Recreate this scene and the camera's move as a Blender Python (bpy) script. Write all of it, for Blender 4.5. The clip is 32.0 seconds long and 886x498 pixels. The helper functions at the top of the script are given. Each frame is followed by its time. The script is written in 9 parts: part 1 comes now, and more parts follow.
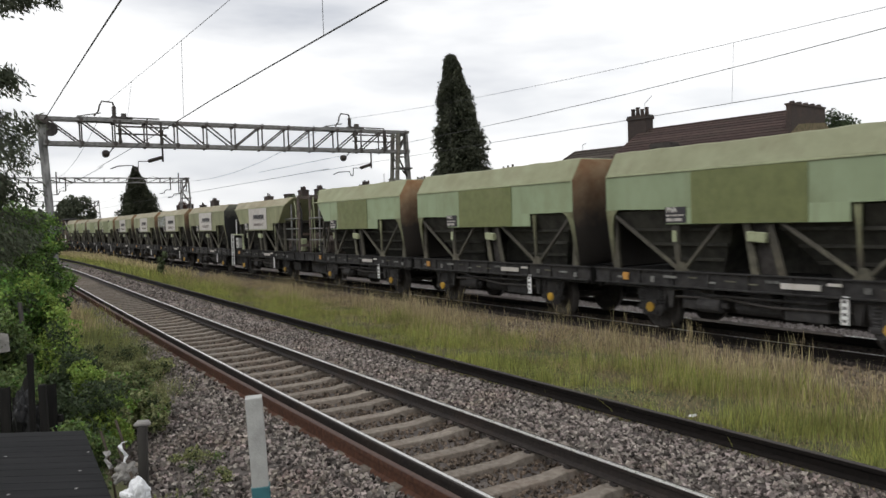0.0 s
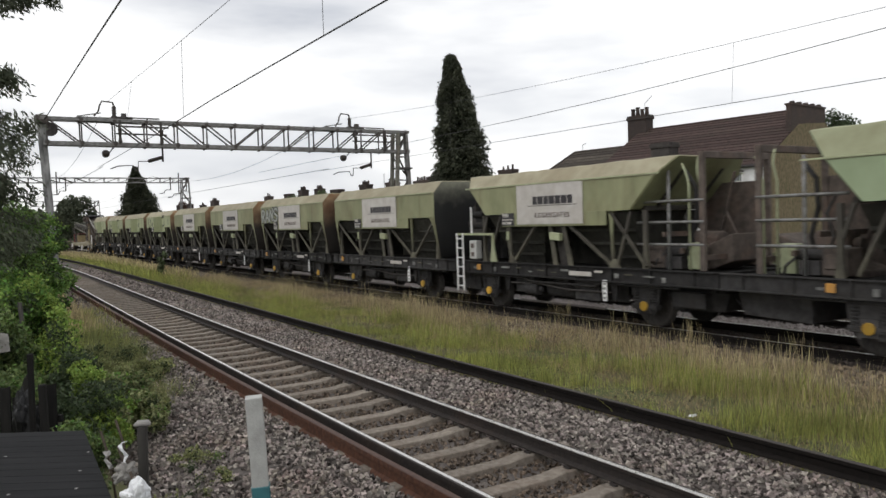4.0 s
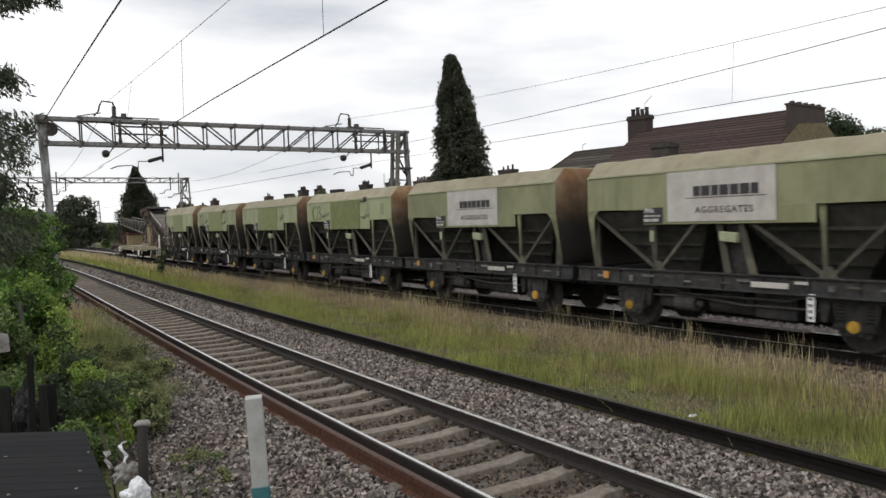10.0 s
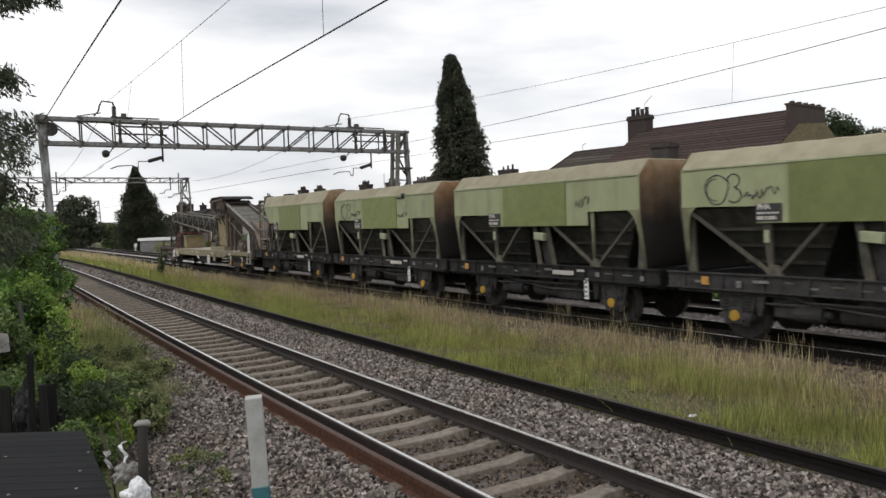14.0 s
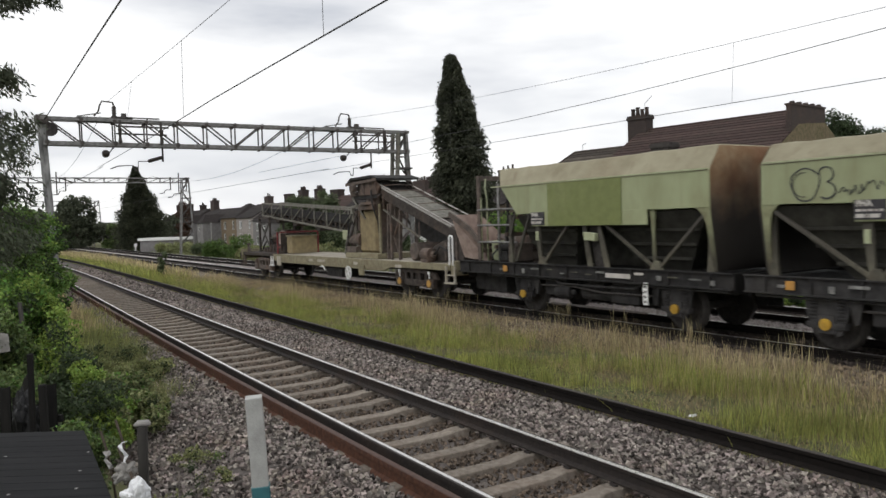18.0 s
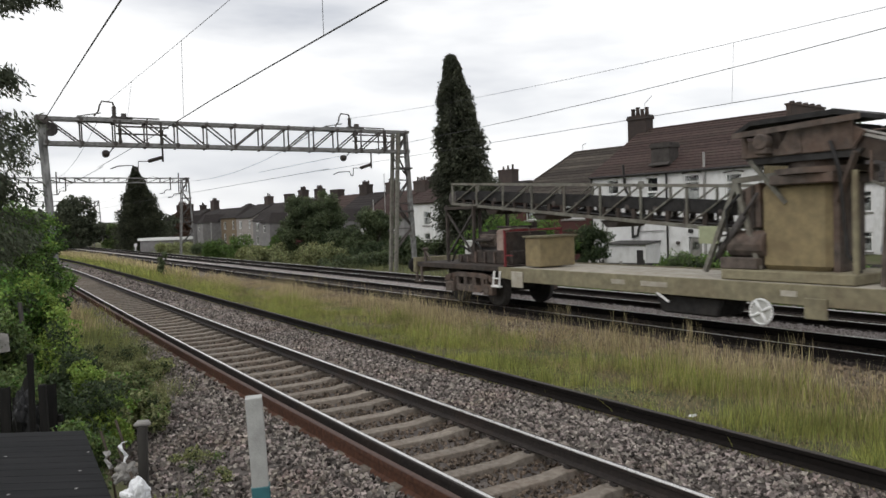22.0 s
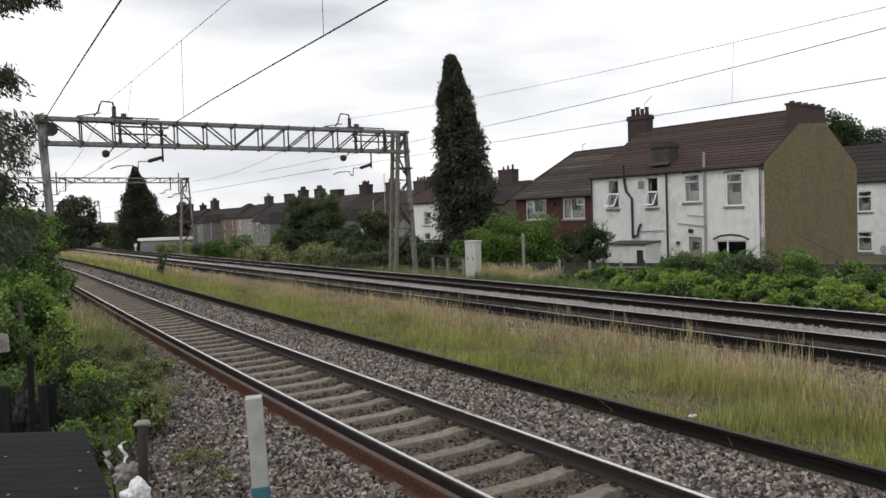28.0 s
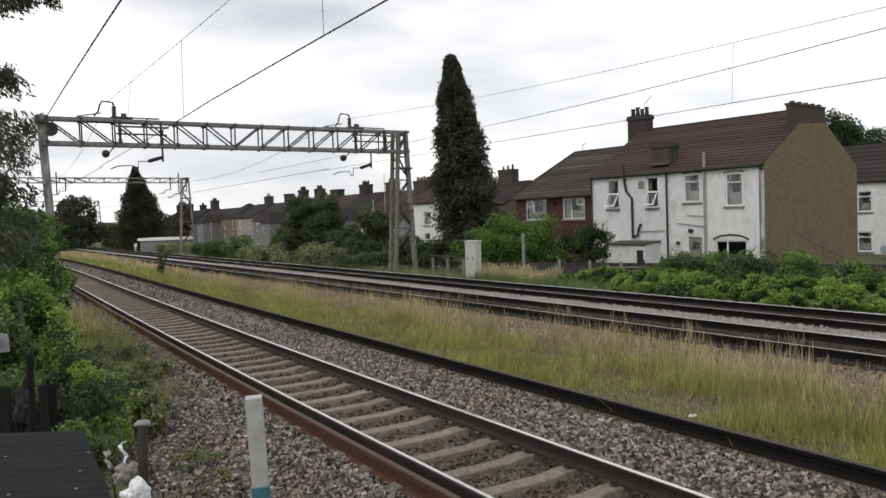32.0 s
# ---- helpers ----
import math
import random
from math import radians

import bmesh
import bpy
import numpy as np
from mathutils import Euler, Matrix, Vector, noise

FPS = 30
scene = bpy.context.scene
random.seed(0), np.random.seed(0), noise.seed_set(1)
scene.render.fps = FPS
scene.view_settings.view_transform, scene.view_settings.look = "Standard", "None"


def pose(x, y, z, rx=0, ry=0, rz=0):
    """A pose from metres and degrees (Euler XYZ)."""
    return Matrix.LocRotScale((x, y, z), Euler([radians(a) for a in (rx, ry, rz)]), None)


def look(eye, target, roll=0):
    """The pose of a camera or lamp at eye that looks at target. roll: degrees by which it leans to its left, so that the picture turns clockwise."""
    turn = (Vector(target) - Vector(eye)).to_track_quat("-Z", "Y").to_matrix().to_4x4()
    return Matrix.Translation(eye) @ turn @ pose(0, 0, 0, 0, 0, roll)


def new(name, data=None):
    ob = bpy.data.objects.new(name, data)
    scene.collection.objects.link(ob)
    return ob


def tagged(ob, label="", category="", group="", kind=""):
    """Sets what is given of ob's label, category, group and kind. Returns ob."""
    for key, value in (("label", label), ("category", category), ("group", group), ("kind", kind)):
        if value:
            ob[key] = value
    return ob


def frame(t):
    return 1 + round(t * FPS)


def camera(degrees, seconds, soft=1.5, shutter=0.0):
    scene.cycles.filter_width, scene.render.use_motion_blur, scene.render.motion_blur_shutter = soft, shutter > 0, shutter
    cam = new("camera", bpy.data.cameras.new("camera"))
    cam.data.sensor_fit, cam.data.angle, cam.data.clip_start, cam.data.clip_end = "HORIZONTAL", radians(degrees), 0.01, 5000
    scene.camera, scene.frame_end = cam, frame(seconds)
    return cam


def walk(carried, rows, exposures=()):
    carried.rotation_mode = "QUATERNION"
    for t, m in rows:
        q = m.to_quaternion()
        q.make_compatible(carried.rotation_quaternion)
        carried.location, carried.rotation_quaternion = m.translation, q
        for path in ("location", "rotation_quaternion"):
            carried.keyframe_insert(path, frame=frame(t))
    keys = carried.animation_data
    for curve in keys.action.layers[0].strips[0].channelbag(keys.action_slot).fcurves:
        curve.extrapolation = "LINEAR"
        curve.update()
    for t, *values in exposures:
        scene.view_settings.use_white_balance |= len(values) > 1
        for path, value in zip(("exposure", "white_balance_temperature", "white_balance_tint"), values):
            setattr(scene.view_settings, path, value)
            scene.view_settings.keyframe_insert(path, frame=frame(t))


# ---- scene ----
# camera on a tripod, held still
CAM_H = 2.435
cam = camera(59.85, 32.0, soft=1.55, shutter=0.4)
STAND = pose(0, 0, CAM_H, 90 - 2.195, 0, 0) @ pose(0, 0, 0, 0, 0, -1.8007)
walk(cam, [(0.0, STAND), (32.0, STAND)], exposures=[(0.0, -0.44), (32.0, -0.44)])

# overcast sky
world = bpy.data.worlds.new("overcast_sky")
scene.world = world
world.use_nodes = True
wn, wl = world.node_tree.nodes, world.node_tree.links
wn.clear()
w_out = wn.new("ShaderNodeOutputWorld")
w_bg = wn.new("ShaderNodeBackground")
w_sky = wn.new("ShaderNodeTexSky")
w_sky.sky_type = "NISHITA"
w_sky.sun_disc = False
w_sky.sun_elevation, w_sky.sun_rotation = radians(47), radians(225)
w_scale = wn.new("ShaderNodeVectorMath")
w_scale.operation = "SCALE"
w_scale.inputs["Scale"].default_value = 0.09
wl.new(w_sky.outputs["Color"], w_scale.inputs[0])
w_co = wn.new("ShaderNodeTexCoord")
w_map = wn.new("ShaderNodeMapping")
w_map.inputs["Scale"].default_value = (1.0, 1.0, 4.2)
w_map.inputs["Location"].default_value = (1.15, 0.6, 0.12)
wl.new(w_co.outputs["Generated"], w_map.inputs["Vector"])
w_noise = wn.new("ShaderNodeTexNoise")
w_noise.inputs["Scale"].default_value = 2.1
w_noise.inputs["Detail"].default_value = 6.0
w_noise.inputs["Roughness"].default_value = 0.52
wl.new(w_map.outputs["Vector"], w_noise.inputs["Vector"])
w_ramp = wn.new("ShaderNodeValToRGB")
w_ramp.color_ramp.elements[0].position, w_ramp.color_ramp.elements[0].color = 0.30, (0.58, 0.60, 0.645, 1)
w_ramp.color_ramp.elements[1].position, w_ramp.color_ramp.elements[1].color = 0.53, (1.0, 1.0, 1.0, 1)
w_sep = wn.new("ShaderNodeSeparateXYZ")
wl.new(w_co.outputs["Generated"], w_sep.inputs[0])
w_low = wn.new("ShaderNodeMapRange")
w_low.inputs["From Min"].default_value, w_low.inputs["From Max"].default_value = 0.02, 0.22
w_low.inputs["To Min"].default_value, w_low.inputs["To Max"].default_value = -0.13, 0.015
wl.new(w_sep.outputs["Z"], w_low.inputs["Value"])
w_add = wn.new("ShaderNodeMath")
wl.new(w_noise.outputs["Fac"], w_add.inputs[0])
wl.new(w_low.outputs["Result"], w_add.inputs[1])
wl.new(w_add.outputs[0], w_ramp.inputs["Fac"])
w_mix = wn.new("ShaderNodeMix")
w_mix.data_type = "RGBA"
w_mix.inputs["Factor"].default_value = 0.93
wl.new(w_scale.outputs["Vector"], w_mix.inputs["A"])
wl.new(w_ramp.outputs["Color"], w_mix.inputs["B"])
w_bg.inputs["Strength"].default_value = 1.55
wl.new(w_mix.outputs["Result"], w_bg.inputs["Color"])
wl.new(w_bg.outputs["Background"], w_out.inputs["Surface"])

sun = new("sun", bpy.data.lights.new("sun", "SUN"))
sun.data.energy, sun.data.angle, sun.data.color = 1.0, radians(40), (1.0, 0.97, 0.92)
sun.matrix_world = look((-20, -20, 60), (0, 0, 30))


# ---- small geometry kit ----
class Geo:
    """Vertices and faces gathered from simple solids."""

    def __init__(self):
        self.v, self.f = [], []

    def add(self, verts, faces):
        k = len(self.v)
        self.v += [tuple(p) for p in verts]
        self.f += [tuple(i + k for i in q) for q in faces]
        return self

    def box(self, x0, x1, y0, y1, z0, z1):
        v = [(x, y, z) for z in (z0, z1) for y in (y0, y1) for x in (x0, x1)]
        return self.add(v, [(0, 2, 3, 1), (4, 5, 7, 6), (0, 1, 5, 4), (2, 6, 7, 3), (0, 4, 6, 2), (1, 3, 7, 5)])

    def prism(self, outline, axis, a, b):
        """An outline in the two other axes, drawn out along axis from a to b."""
        n = len(outline)

        def p(q, c):
            return (c, q[0], q[1]) if axis == "x" else (q[0], c, q[1]) if axis == "y" else (q[0], q[1], c)
        v = [p(q, a) for q in outline] + [p(q, b) for q in outline]
        return self.add(v, [tuple(range(n))[::-1], tuple(range(n, 2 * n))] + [(i, (i + 1) % n, n + (i + 1) % n, n + i) for i in range(n)])

    def beam(self, p, q, w, h=None, up=(0, 0, 1)):
        p, q = Vector(p), Vector(q)
        d = (q - p).normalized()
        u = Vector(up)
        if abs(d.dot(u)) > 0.98:
            u = Vector((1, 0, 0)) if abs(d.x) < 0.9 else Vector((0, 1, 0))
        s = d.cross(u).normalized() * (w / 2)
        t = s.cross(d).normalized() * ((h or w) / 2)
        v = [c + a * s + b * t for c in (p, q) for a, b in ((-1, -1), (1, -1), (1, 1), (-1, 1))]
        return self.add(v, [(0, 1, 2, 3), (7, 6, 5, 4)] + [(i, 4 + i, 4 + (i + 1) % 4, (i + 1) % 4) for i in range(4)])

    def tube(self, p, q, r, n=10, r2=None):
        p, q = Vector(p), Vector(q)
        d = (q - p).normalized()
        u = Vector((0, 0, 1)) if abs(d.z) < 0.9 else Vector((1, 0, 0))
        s = d.cross(u).normalized()
        t = s.cross(d)
        r2 = r if r2 is None else r2
        v = [c + (math.cos(k * math.tau / n) * s + math.sin(k * math.tau / n) * t) * e for c, e in ((p, r), (q, r2)) for k in range(n)]
        return self.add(v, [tuple(range(n))[::-1], tuple(range(n, 2 * n))] + [(i, (i + 1) % n, n + (i + 1) % n, n + i) for i in range(n)])

    def path(self, pts, r, n=8):
        """One continuous tube through all the points."""
        pts = [Vector(p) for p in pts]
        k0, side = len(self.v), None
        for i, p in enumerate(pts):
            d = ((pts[min(i + 1, len(pts) - 1)] - p).normalized() + (p - pts[max(i - 1, 0)]).normalized()).normalized()
            if side is None:
                side = d.cross(Vector((0, 0, 1)) if abs(d.z) < 0.9 else Vector((1, 0, 0)))
            side = (side - d * side.dot(d)).normalized()
            up = side.cross(d)
            self.v += [tuple(p + (math.cos(k * math.tau / n) * side + math.sin(k * math.tau / n) * up) * r) for k in range(n)]
        m = len(pts)
        self.f += [(k0 + j * n + i, k0 + j * n + (i + 1) % n, k0 + (j + 1) * n + (i + 1) % n, k0 + (j + 1) * n + i) for j in range(m - 1) for i in range(n)]
        self.f += [tuple(k0 + i for i in range(n))[::-1], tuple(k0 + (m - 1) * n + i for i in range(n))]
        return self

    def sweep(self, outline, frames):
        """An outline (across, up) carried along a list of frames (matrices)."""
        n = len(outline)
        v = [m @ Vector((a, 0, b)) for m in frames for a, b in outline]
        f = [(j * n + i, j * n + (i + 1) % n, (j + 1) * n + (i + 1) % n, (j + 1) * n + i) for j in range(len(frames) - 1) for i in range(n)]
        f += [tuple(range(n))[::-1], tuple(range((len(frames) - 1) * n, len(frames) * n))]
        return self.add(v, f)


def mesh_of(name, g, mat, bevel=0.0, smooth=False):
    me = bpy.data.meshes.new(name)
    me.from_pydata(g.v, [], g.f)
    bm = bmesh.new()
    bm.from_mesh(me)
    bmesh.ops.recalc_face_normals(bm, faces=bm.faces)
    if bevel:
        sharp = [e for e in bm.edges if len(e.link_faces) == 2 and e.calc_face_angle(0) > 0.5]
        bmesh.ops.bevel(bm, geom=sharp, offset=bevel, segments=1, affect="EDGES", clamp_overlap=True)
    bm.to_mesh(me)
    bm.free()
    if smooth:
        me.polygons.foreach_set("use_smooth", [True] * len(me.polygons))
    for m in (mat if isinstance(mat, (list, tuple)) else [mat]):
        me.materials.append(m)
    return me


MESHES = {}


def shared(key, make, mat, bevel=0.0, smooth=False):
    """One mesh for all pieces that are alike."""
    k = (key, mat.name)
    if k not in MESHES:
        MESHES[k] = mesh_of(key, make(), mat, bevel, smooth)
    return MESHES[k]


def part(name, g, mat, parent, label="", bevel=0.0, smooth=False, m=None):
    me = g if isinstance(g, bpy.types.Mesh) else mesh_of(name, g, mat, bevel, smooth)
    ob = new(name, me)
    ob.parent = parent
    if m is not None:
        ob.matrix_basis = m
    return tagged(ob, label) if label else ob


def thing(name, m, label, category, group="", kind=""):
    ob = new(name)
    ob.empty_display_size = 0.3
    ob.matrix_basis = m
    return tagged(ob, label, category, group, kind)


def solid(name, g, mat, label, category="", group="", kind="", bevel=0.0, smooth=False, m=None):
    ob = new(name, g if isinstance(g, bpy.types.Mesh) else mesh_of(name, g, mat, bevel, smooth))
    if m is not None:
        ob.matrix_basis = m
    return tagged(ob, label, category, group, kind)


# ---- the line of the far tracks: s runs away from the camera, off grows away from the near track ----
S0, DS = -1600.0, 0.5
_s = np.arange(S0, 3600.0, DS)
_c = np.clip(_s, -30, 120)
_phi = 0.561313 + 0.000283 * _c - 0.5 * 4e-6 * _c * _c
_x = np.concatenate([[0], np.cumsum(-np.sin((_phi[1:] + _phi[:-1]) / 2) * DS)])
_y = np.concatenate([[0], np.cumsum(np.cos((_phi[1:] + _phi[:-1]) / 2) * DS)])
_k0 = int(-S0 / DS)
_x += 14.682 - _x[_k0]
_y += 0.0 - _y[_k0]
Z_FAR = 0.0385          # head of the far rails; the near rails' head is at 0
GAUGE = 1.505           # rail centre to rail centre
AB, CD = 0.7525, 4.033  # centre lines of the two far tracks


def heading(s):
    return float(np.interp(s, _s, _phi))


def T(s, off, z=0.0):
    a = heading(s)
    return Vector((float(np.interp(s, _s, _x)) + off * math.cos(a), float(np.interp(s, _s, _y)) + off * math.sin(a), z))


def TM(s, off, z=0.0):
    """A frame on the line: x runs with the train (towards smaller s), y away from the camera's side."""
    p = T(s, off, z)
    return pose(p.x, p.y, p.z, 0, 0, math.degrees(heading(s)) - 90)


def near_centre(s):
    k = min(max((s - 10) / 68, 0), 1)
    return -7.85 + 1.35 * k * k * (3 - 2 * k)


def NM(s, z=0.0):
    """A frame on the near track."""
    a, b = T(s - 0.25, near_centre(s - 0.25)), T(s + 0.25, near_centre(s + 0.25))
    p = (a + b) / 2
    return pose(p.x, p.y, z, 0, 0, math.degrees(math.atan2(a.y - b.y, a.x - b.x)))


# ---- materials ----
def material(name, col, col2=None, rough=0.7, metal=0.0, scale=8.0, big=0.6, stain=None, stain_amount=0.35, bump=0.15, fine=60.0,
             per=None, spread=0.25, stretch=(1, 1, 1), spec=0.4, coords="Object", thin=0.0, height_tone=None, hue=0.0, streak=None):
    """Base colour in two tones with grain, broad stains and relief; per: "object" or "island" varies each piece."""
    mt = bpy.data.materials.new(name)
    mt.use_nodes = True
    n, l = mt.node_tree.nodes, mt.node_tree.links
    bs = n["Principled BSDF"]
    bs.inputs["Roughness"].default_value, bs.inputs["Metallic"].default_value = rough, metal
    bs.inputs["Specular IOR Level"].default_value = spec
    co = n.new("ShaderNodeTexCoord")
    vec = co.outputs[coords]
    mp = n.new("ShaderNodeMapping")
    mp.inputs["Scale"].default_value = stretch
    l.new(vec, mp.inputs["Vector"])
    vec = mp.outputs["Vector"]
    info = None
    if per == "object":
        info = n.new("ShaderNodeObjectInfo").outputs["Random"]
    elif per == "island":
        info = n.new("ShaderNodeNewGeometry").outputs["Random Per Island"]
    if per == "object":
        sh = n.new("ShaderNodeVectorMath")
        sh.operation = "MULTIPLY_ADD"
        cb = n.new("ShaderNodeCombineXYZ")
        for k in range(3):
            l.new(info, cb.inputs[k])
        l.new(cb.outputs[0], sh.inputs[0])
        sh.inputs[1].default_value = (37.0, 23.0, 51.0)
        l.new(vec, sh.inputs[2])
        vec = sh.outputs[0]

    def noise_at(sc, detail=5.0, r=0.6):
        t = n.new("ShaderNodeTexNoise")
        t.inputs["Scale"].default_value, t.inputs["Detail"].default_value, t.inputs["Roughness"].default_value = sc, detail, r
        l.new(vec, t.inputs["Vector"])
        return t.outputs["Fac"]

    def mix(a, b, fac, low=0.35, high=0.65):
        r = n.new("ShaderNodeMapRange")
        r.inputs["From Min"].default_value, r.inputs["From Max"].default_value = low, high
        l.new(fac, r.inputs["Value"])
        m = n.new("ShaderNodeMix")
        m.data_type = "RGBA"
        l.new(r.outputs["Result"], m.inputs["Factor"])
        for s, c in (("A", a), ("B", b)):
            if isinstance(c, tuple):
                m.inputs[s].default_value = (*c, 1)
            else:
                l.new(c, m.inputs[s])
        return m.outputs["Result"], r
    col2 = col2 or tuple(c * 0.7 for c in col)
    grain = noise_at(scale)
    out, _ = mix(col, col2, grain)
    if stain:
        out, r = mix(out, stain, noise_at(big, 6.0, 0.65), 0.5, 0.8)
        r.inputs["To Max"].default_value = stain_amount
    if streak:
        # thin runs of dirt down the surface: (colour, amount)
        mp2 = n.new("ShaderNodeMapping")
        mp2.inputs["Scale"].default_value = (5.0, 5.0, 0.5)
        l.new(vec, mp2.inputs["Vector"])
        t = n.new("ShaderNodeTexNoise")
        t.inputs["Scale"].default_value, t.inputs["Detail"].default_value = 1.0, 4.0
        l.new(mp2.outputs["Vector"], t.inputs["Vector"])
        out, r = mix(out, streak[0], t.outputs["Fac"], 0.56, 0.85)
        r.inputs["To Max"].default_value = streak[1]
    if height_tone:
        # a second tone that sets in by height in an uneven edge: (height where it is full, height where it ends,
        # colour)
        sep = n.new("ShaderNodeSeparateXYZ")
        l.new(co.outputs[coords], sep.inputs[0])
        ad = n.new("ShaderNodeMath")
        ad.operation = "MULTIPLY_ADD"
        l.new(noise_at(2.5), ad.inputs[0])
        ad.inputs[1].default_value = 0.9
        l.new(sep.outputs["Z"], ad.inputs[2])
        out, r = mix(out, height_tone[2], ad.outputs[0], height_tone[0] + 0.45, height_tone[1] + 0.45)
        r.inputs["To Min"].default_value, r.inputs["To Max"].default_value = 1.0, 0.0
    if info is not None:
        hs = n.new("ShaderNodeHueSaturation")
        r = n.new("ShaderNodeMapRange")
        r.inputs["To Min"].default_value, r.inputs["To Max"].default_value = 1 - spread, 1 + spread
        l.new(info, r.inputs["Value"])
        l.new(r.outputs["Result"], hs.inputs["Value"])
        if hue:
            # a second random number from the first, so that tint and tone differ
            f = n.new("ShaderNodeMath")
            f.operation = "MULTIPLY"
            f.inputs[1].default_value = 17.31
            l.new(info, f.inputs[0])
            f2 = n.new("ShaderNodeMath")
            f2.operation = "FRACT"
            l.new(f.outputs[0], f2.inputs[0])
            r2 = n.new("ShaderNodeMapRange")
            r2.inputs["To Min"].default_value, r2.inputs["To Max"].default_value = 0.5 - hue, 0.5 + hue
            l.new(f2.outputs[0], r2.inputs["Value"])
            l.new(r2.outputs["Result"], hs.inputs["Hue"])
        l.new(out, hs.inputs["Color"])
        out = hs.outputs["Color"]
    l.new(out, bs.inputs["Base Color"])
    rr = n.new("ShaderNodeMapRange")
    rr.inputs["To Min"].default_value, rr.inputs["To Max"].default_value = max(rough - 0.12, 0.05), min(rough + 0.12, 1)
    l.new(grain, rr.inputs["Value"])
    l.new(rr.outputs["Result"], bs.inputs["Roughness"])
    if bump:
        b = n.new("ShaderNodeBump")
        b.inputs["Strength"].default_value, b.inputs["Distance"].default_value = bump, 0.02
        l.new(noise_at(fine, 4.0), b.inputs["Height"])
        l.new(b.outputs["Normal"], bs.inputs["Normal"])
    if thin:
        tr = n.new("ShaderNodeBsdfTranslucent")
        l.new(out, tr.inputs["Color"])
        ms = n.new("ShaderNodeMixShader")
        ms.inputs[0].default_value = thin
        l.new(bs.outputs[0], ms.inputs[1])
        l.new(tr.outputs[0], ms.inputs[2])
        l.new(ms.outputs[0], n["Material Output"].inputs["Surface"])
    return mt


M_ground = material("rough_ground", (0.10, 0.085, 0.05), (0.07, 0.09, 0.03), 0.95, scale=1.5, big=0.15, stain=(0.13, 0.12, 0.09), fine=14, bump=0.5, spec=0.2)
M_ballast = material("granite_ballast", (0.13, 0.115, 0.105), (0.05, 0.043, 0.04), 0.95, scale=14, big=0.5, stain=(0.16, 0.12, 0.09), fine=26, bump=1.0, spec=0.2)
M_ballast_far = material("pale_ballast", (0.42, 0.385, 0.37), (0.22, 0.195, 0.19), 0.95, scale=16, big=0.4, stain=(0.18, 0.14, 0.11), fine=26, bump=1.0, spec=0.2)
M_ballast_dark = material("oily_ballast", (0.064, 0.051, 0.044), (0.03, 0.025, 0.022), 0.95, scale=14, big=0.5, stain=(0.09, 0.06, 0.045), fine=26, bump=1.0, spec=0.2)
M_stone = material("ballast_stone", (0.28, 0.247, 0.225), (0.115, 0.098, 0.088), 0.92, scale=9, big=0.7, stain=(0.22, 0.15, 0.11), stain_amount=0.6, fine=90, bump=0.3, per="island", spread=0.85, spec=0.25, hue=0.035)
M_stone_dirty = material("dirty_ballast_stone", (0.15, 0.118, 0.092), (0.07, 0.054, 0.042), 0.95, scale=9, big=0.7, stain=(0.1, 0.07, 0.05), stain_amount=0.6, fine=90, bump=0.3, per="island", spread=0.75, spec=0.2)
M_sleeper = material("concrete_sleeper", (0.225, 0.195, 0.162), (0.13, 0.108, 0.088), 0.9, scale=14, big=1.6, stain=(0.16, 0.11, 0.08), stain_amount=0.6, fine=70, bump=0.3, per="object", spread=0.15)
M_wood_dark = material("old_timber_sleeper", (0.05, 0.038, 0.03), (0.03, 0.024, 0.02), 1.0, spec=0.05, scale=10, big=1.5, stain=(0.06, 0.045, 0.035), per="object")
M_stone_strip = material("earthy_stone", (0.12, 0.095, 0.07), (0.05, 0.04, 0.031), 0.95, scale=9, big=0.7, stain=(0.2, 0.17, 0.13), stain_amount=0.5, fine=90, bump=0.3, per="island", spread=0.8, spec=0.2)
M_stone_oily = material("oily_ballast_stone", (0.064, 0.052, 0.045), (0.027, 0.022, 0.02), 0.9, scale=9, big=0.7, stain=(0.12, 0.08, 0.06), stain_amount=0.5, fine=90, bump=0.3, per="island", spread=0.8, spec=0.3)
M_stone_shoulder = material("brown_shoulder_stone", (0.27, 0.215, 0.155), (0.15, 0.115, 0.085), 0.95, scale=9, big=0.7, stain=(0.33, 0.28, 0.22), stain_amount=0.6, fine=90, bump=0.3, per="island", spread=0.7, spec=0.2)
M_shoulder = material("brown_ballast_shoulder", (0.20, 0.168, 0.125), (0.10, 0.082, 0.062), 0.95, scale=14, big=0.5, stain=(0.26, 0.22, 0.17), fine=26, bump=1.0, spec=0.2)
M_rust = material("rusty_rail_side", (0.105, 0.042, 0.022), (0.05, 0.022, 0.014), 0.85, scale=20, big=0.8, stain=(0.035, 0.024, 0.019), fine=90, bump=0.3)
M_rust_head = material("rusty_rail_head", (0.075, 0.04, 0.029), (0.05, 0.027, 0.021), 0.7, scale=25, big=0.8, fine=90, bump=0.1)
# the shade on the near rails' sides is put into this dark colour
M_dark_rail = material("dark_rail_side", (0.028, 0.021, 0.018), (0.016, 0.013, 0.012), 0.8, scale=20, big=0.8, stain=(0.09, 0.05, 0.035), fine=90, bump=0.3)
# blacker still: shadow along the disused and far rails put into colour
M_black_rail = material("black_rail_side", (0.012, 0.0095, 0.0085), (0.007, 0.006, 0.0055), 0.9, scale=20, big=0.8, stain=(0.03, 0.02, 0.016), fine=90, bump=0.3, spec=0.15)
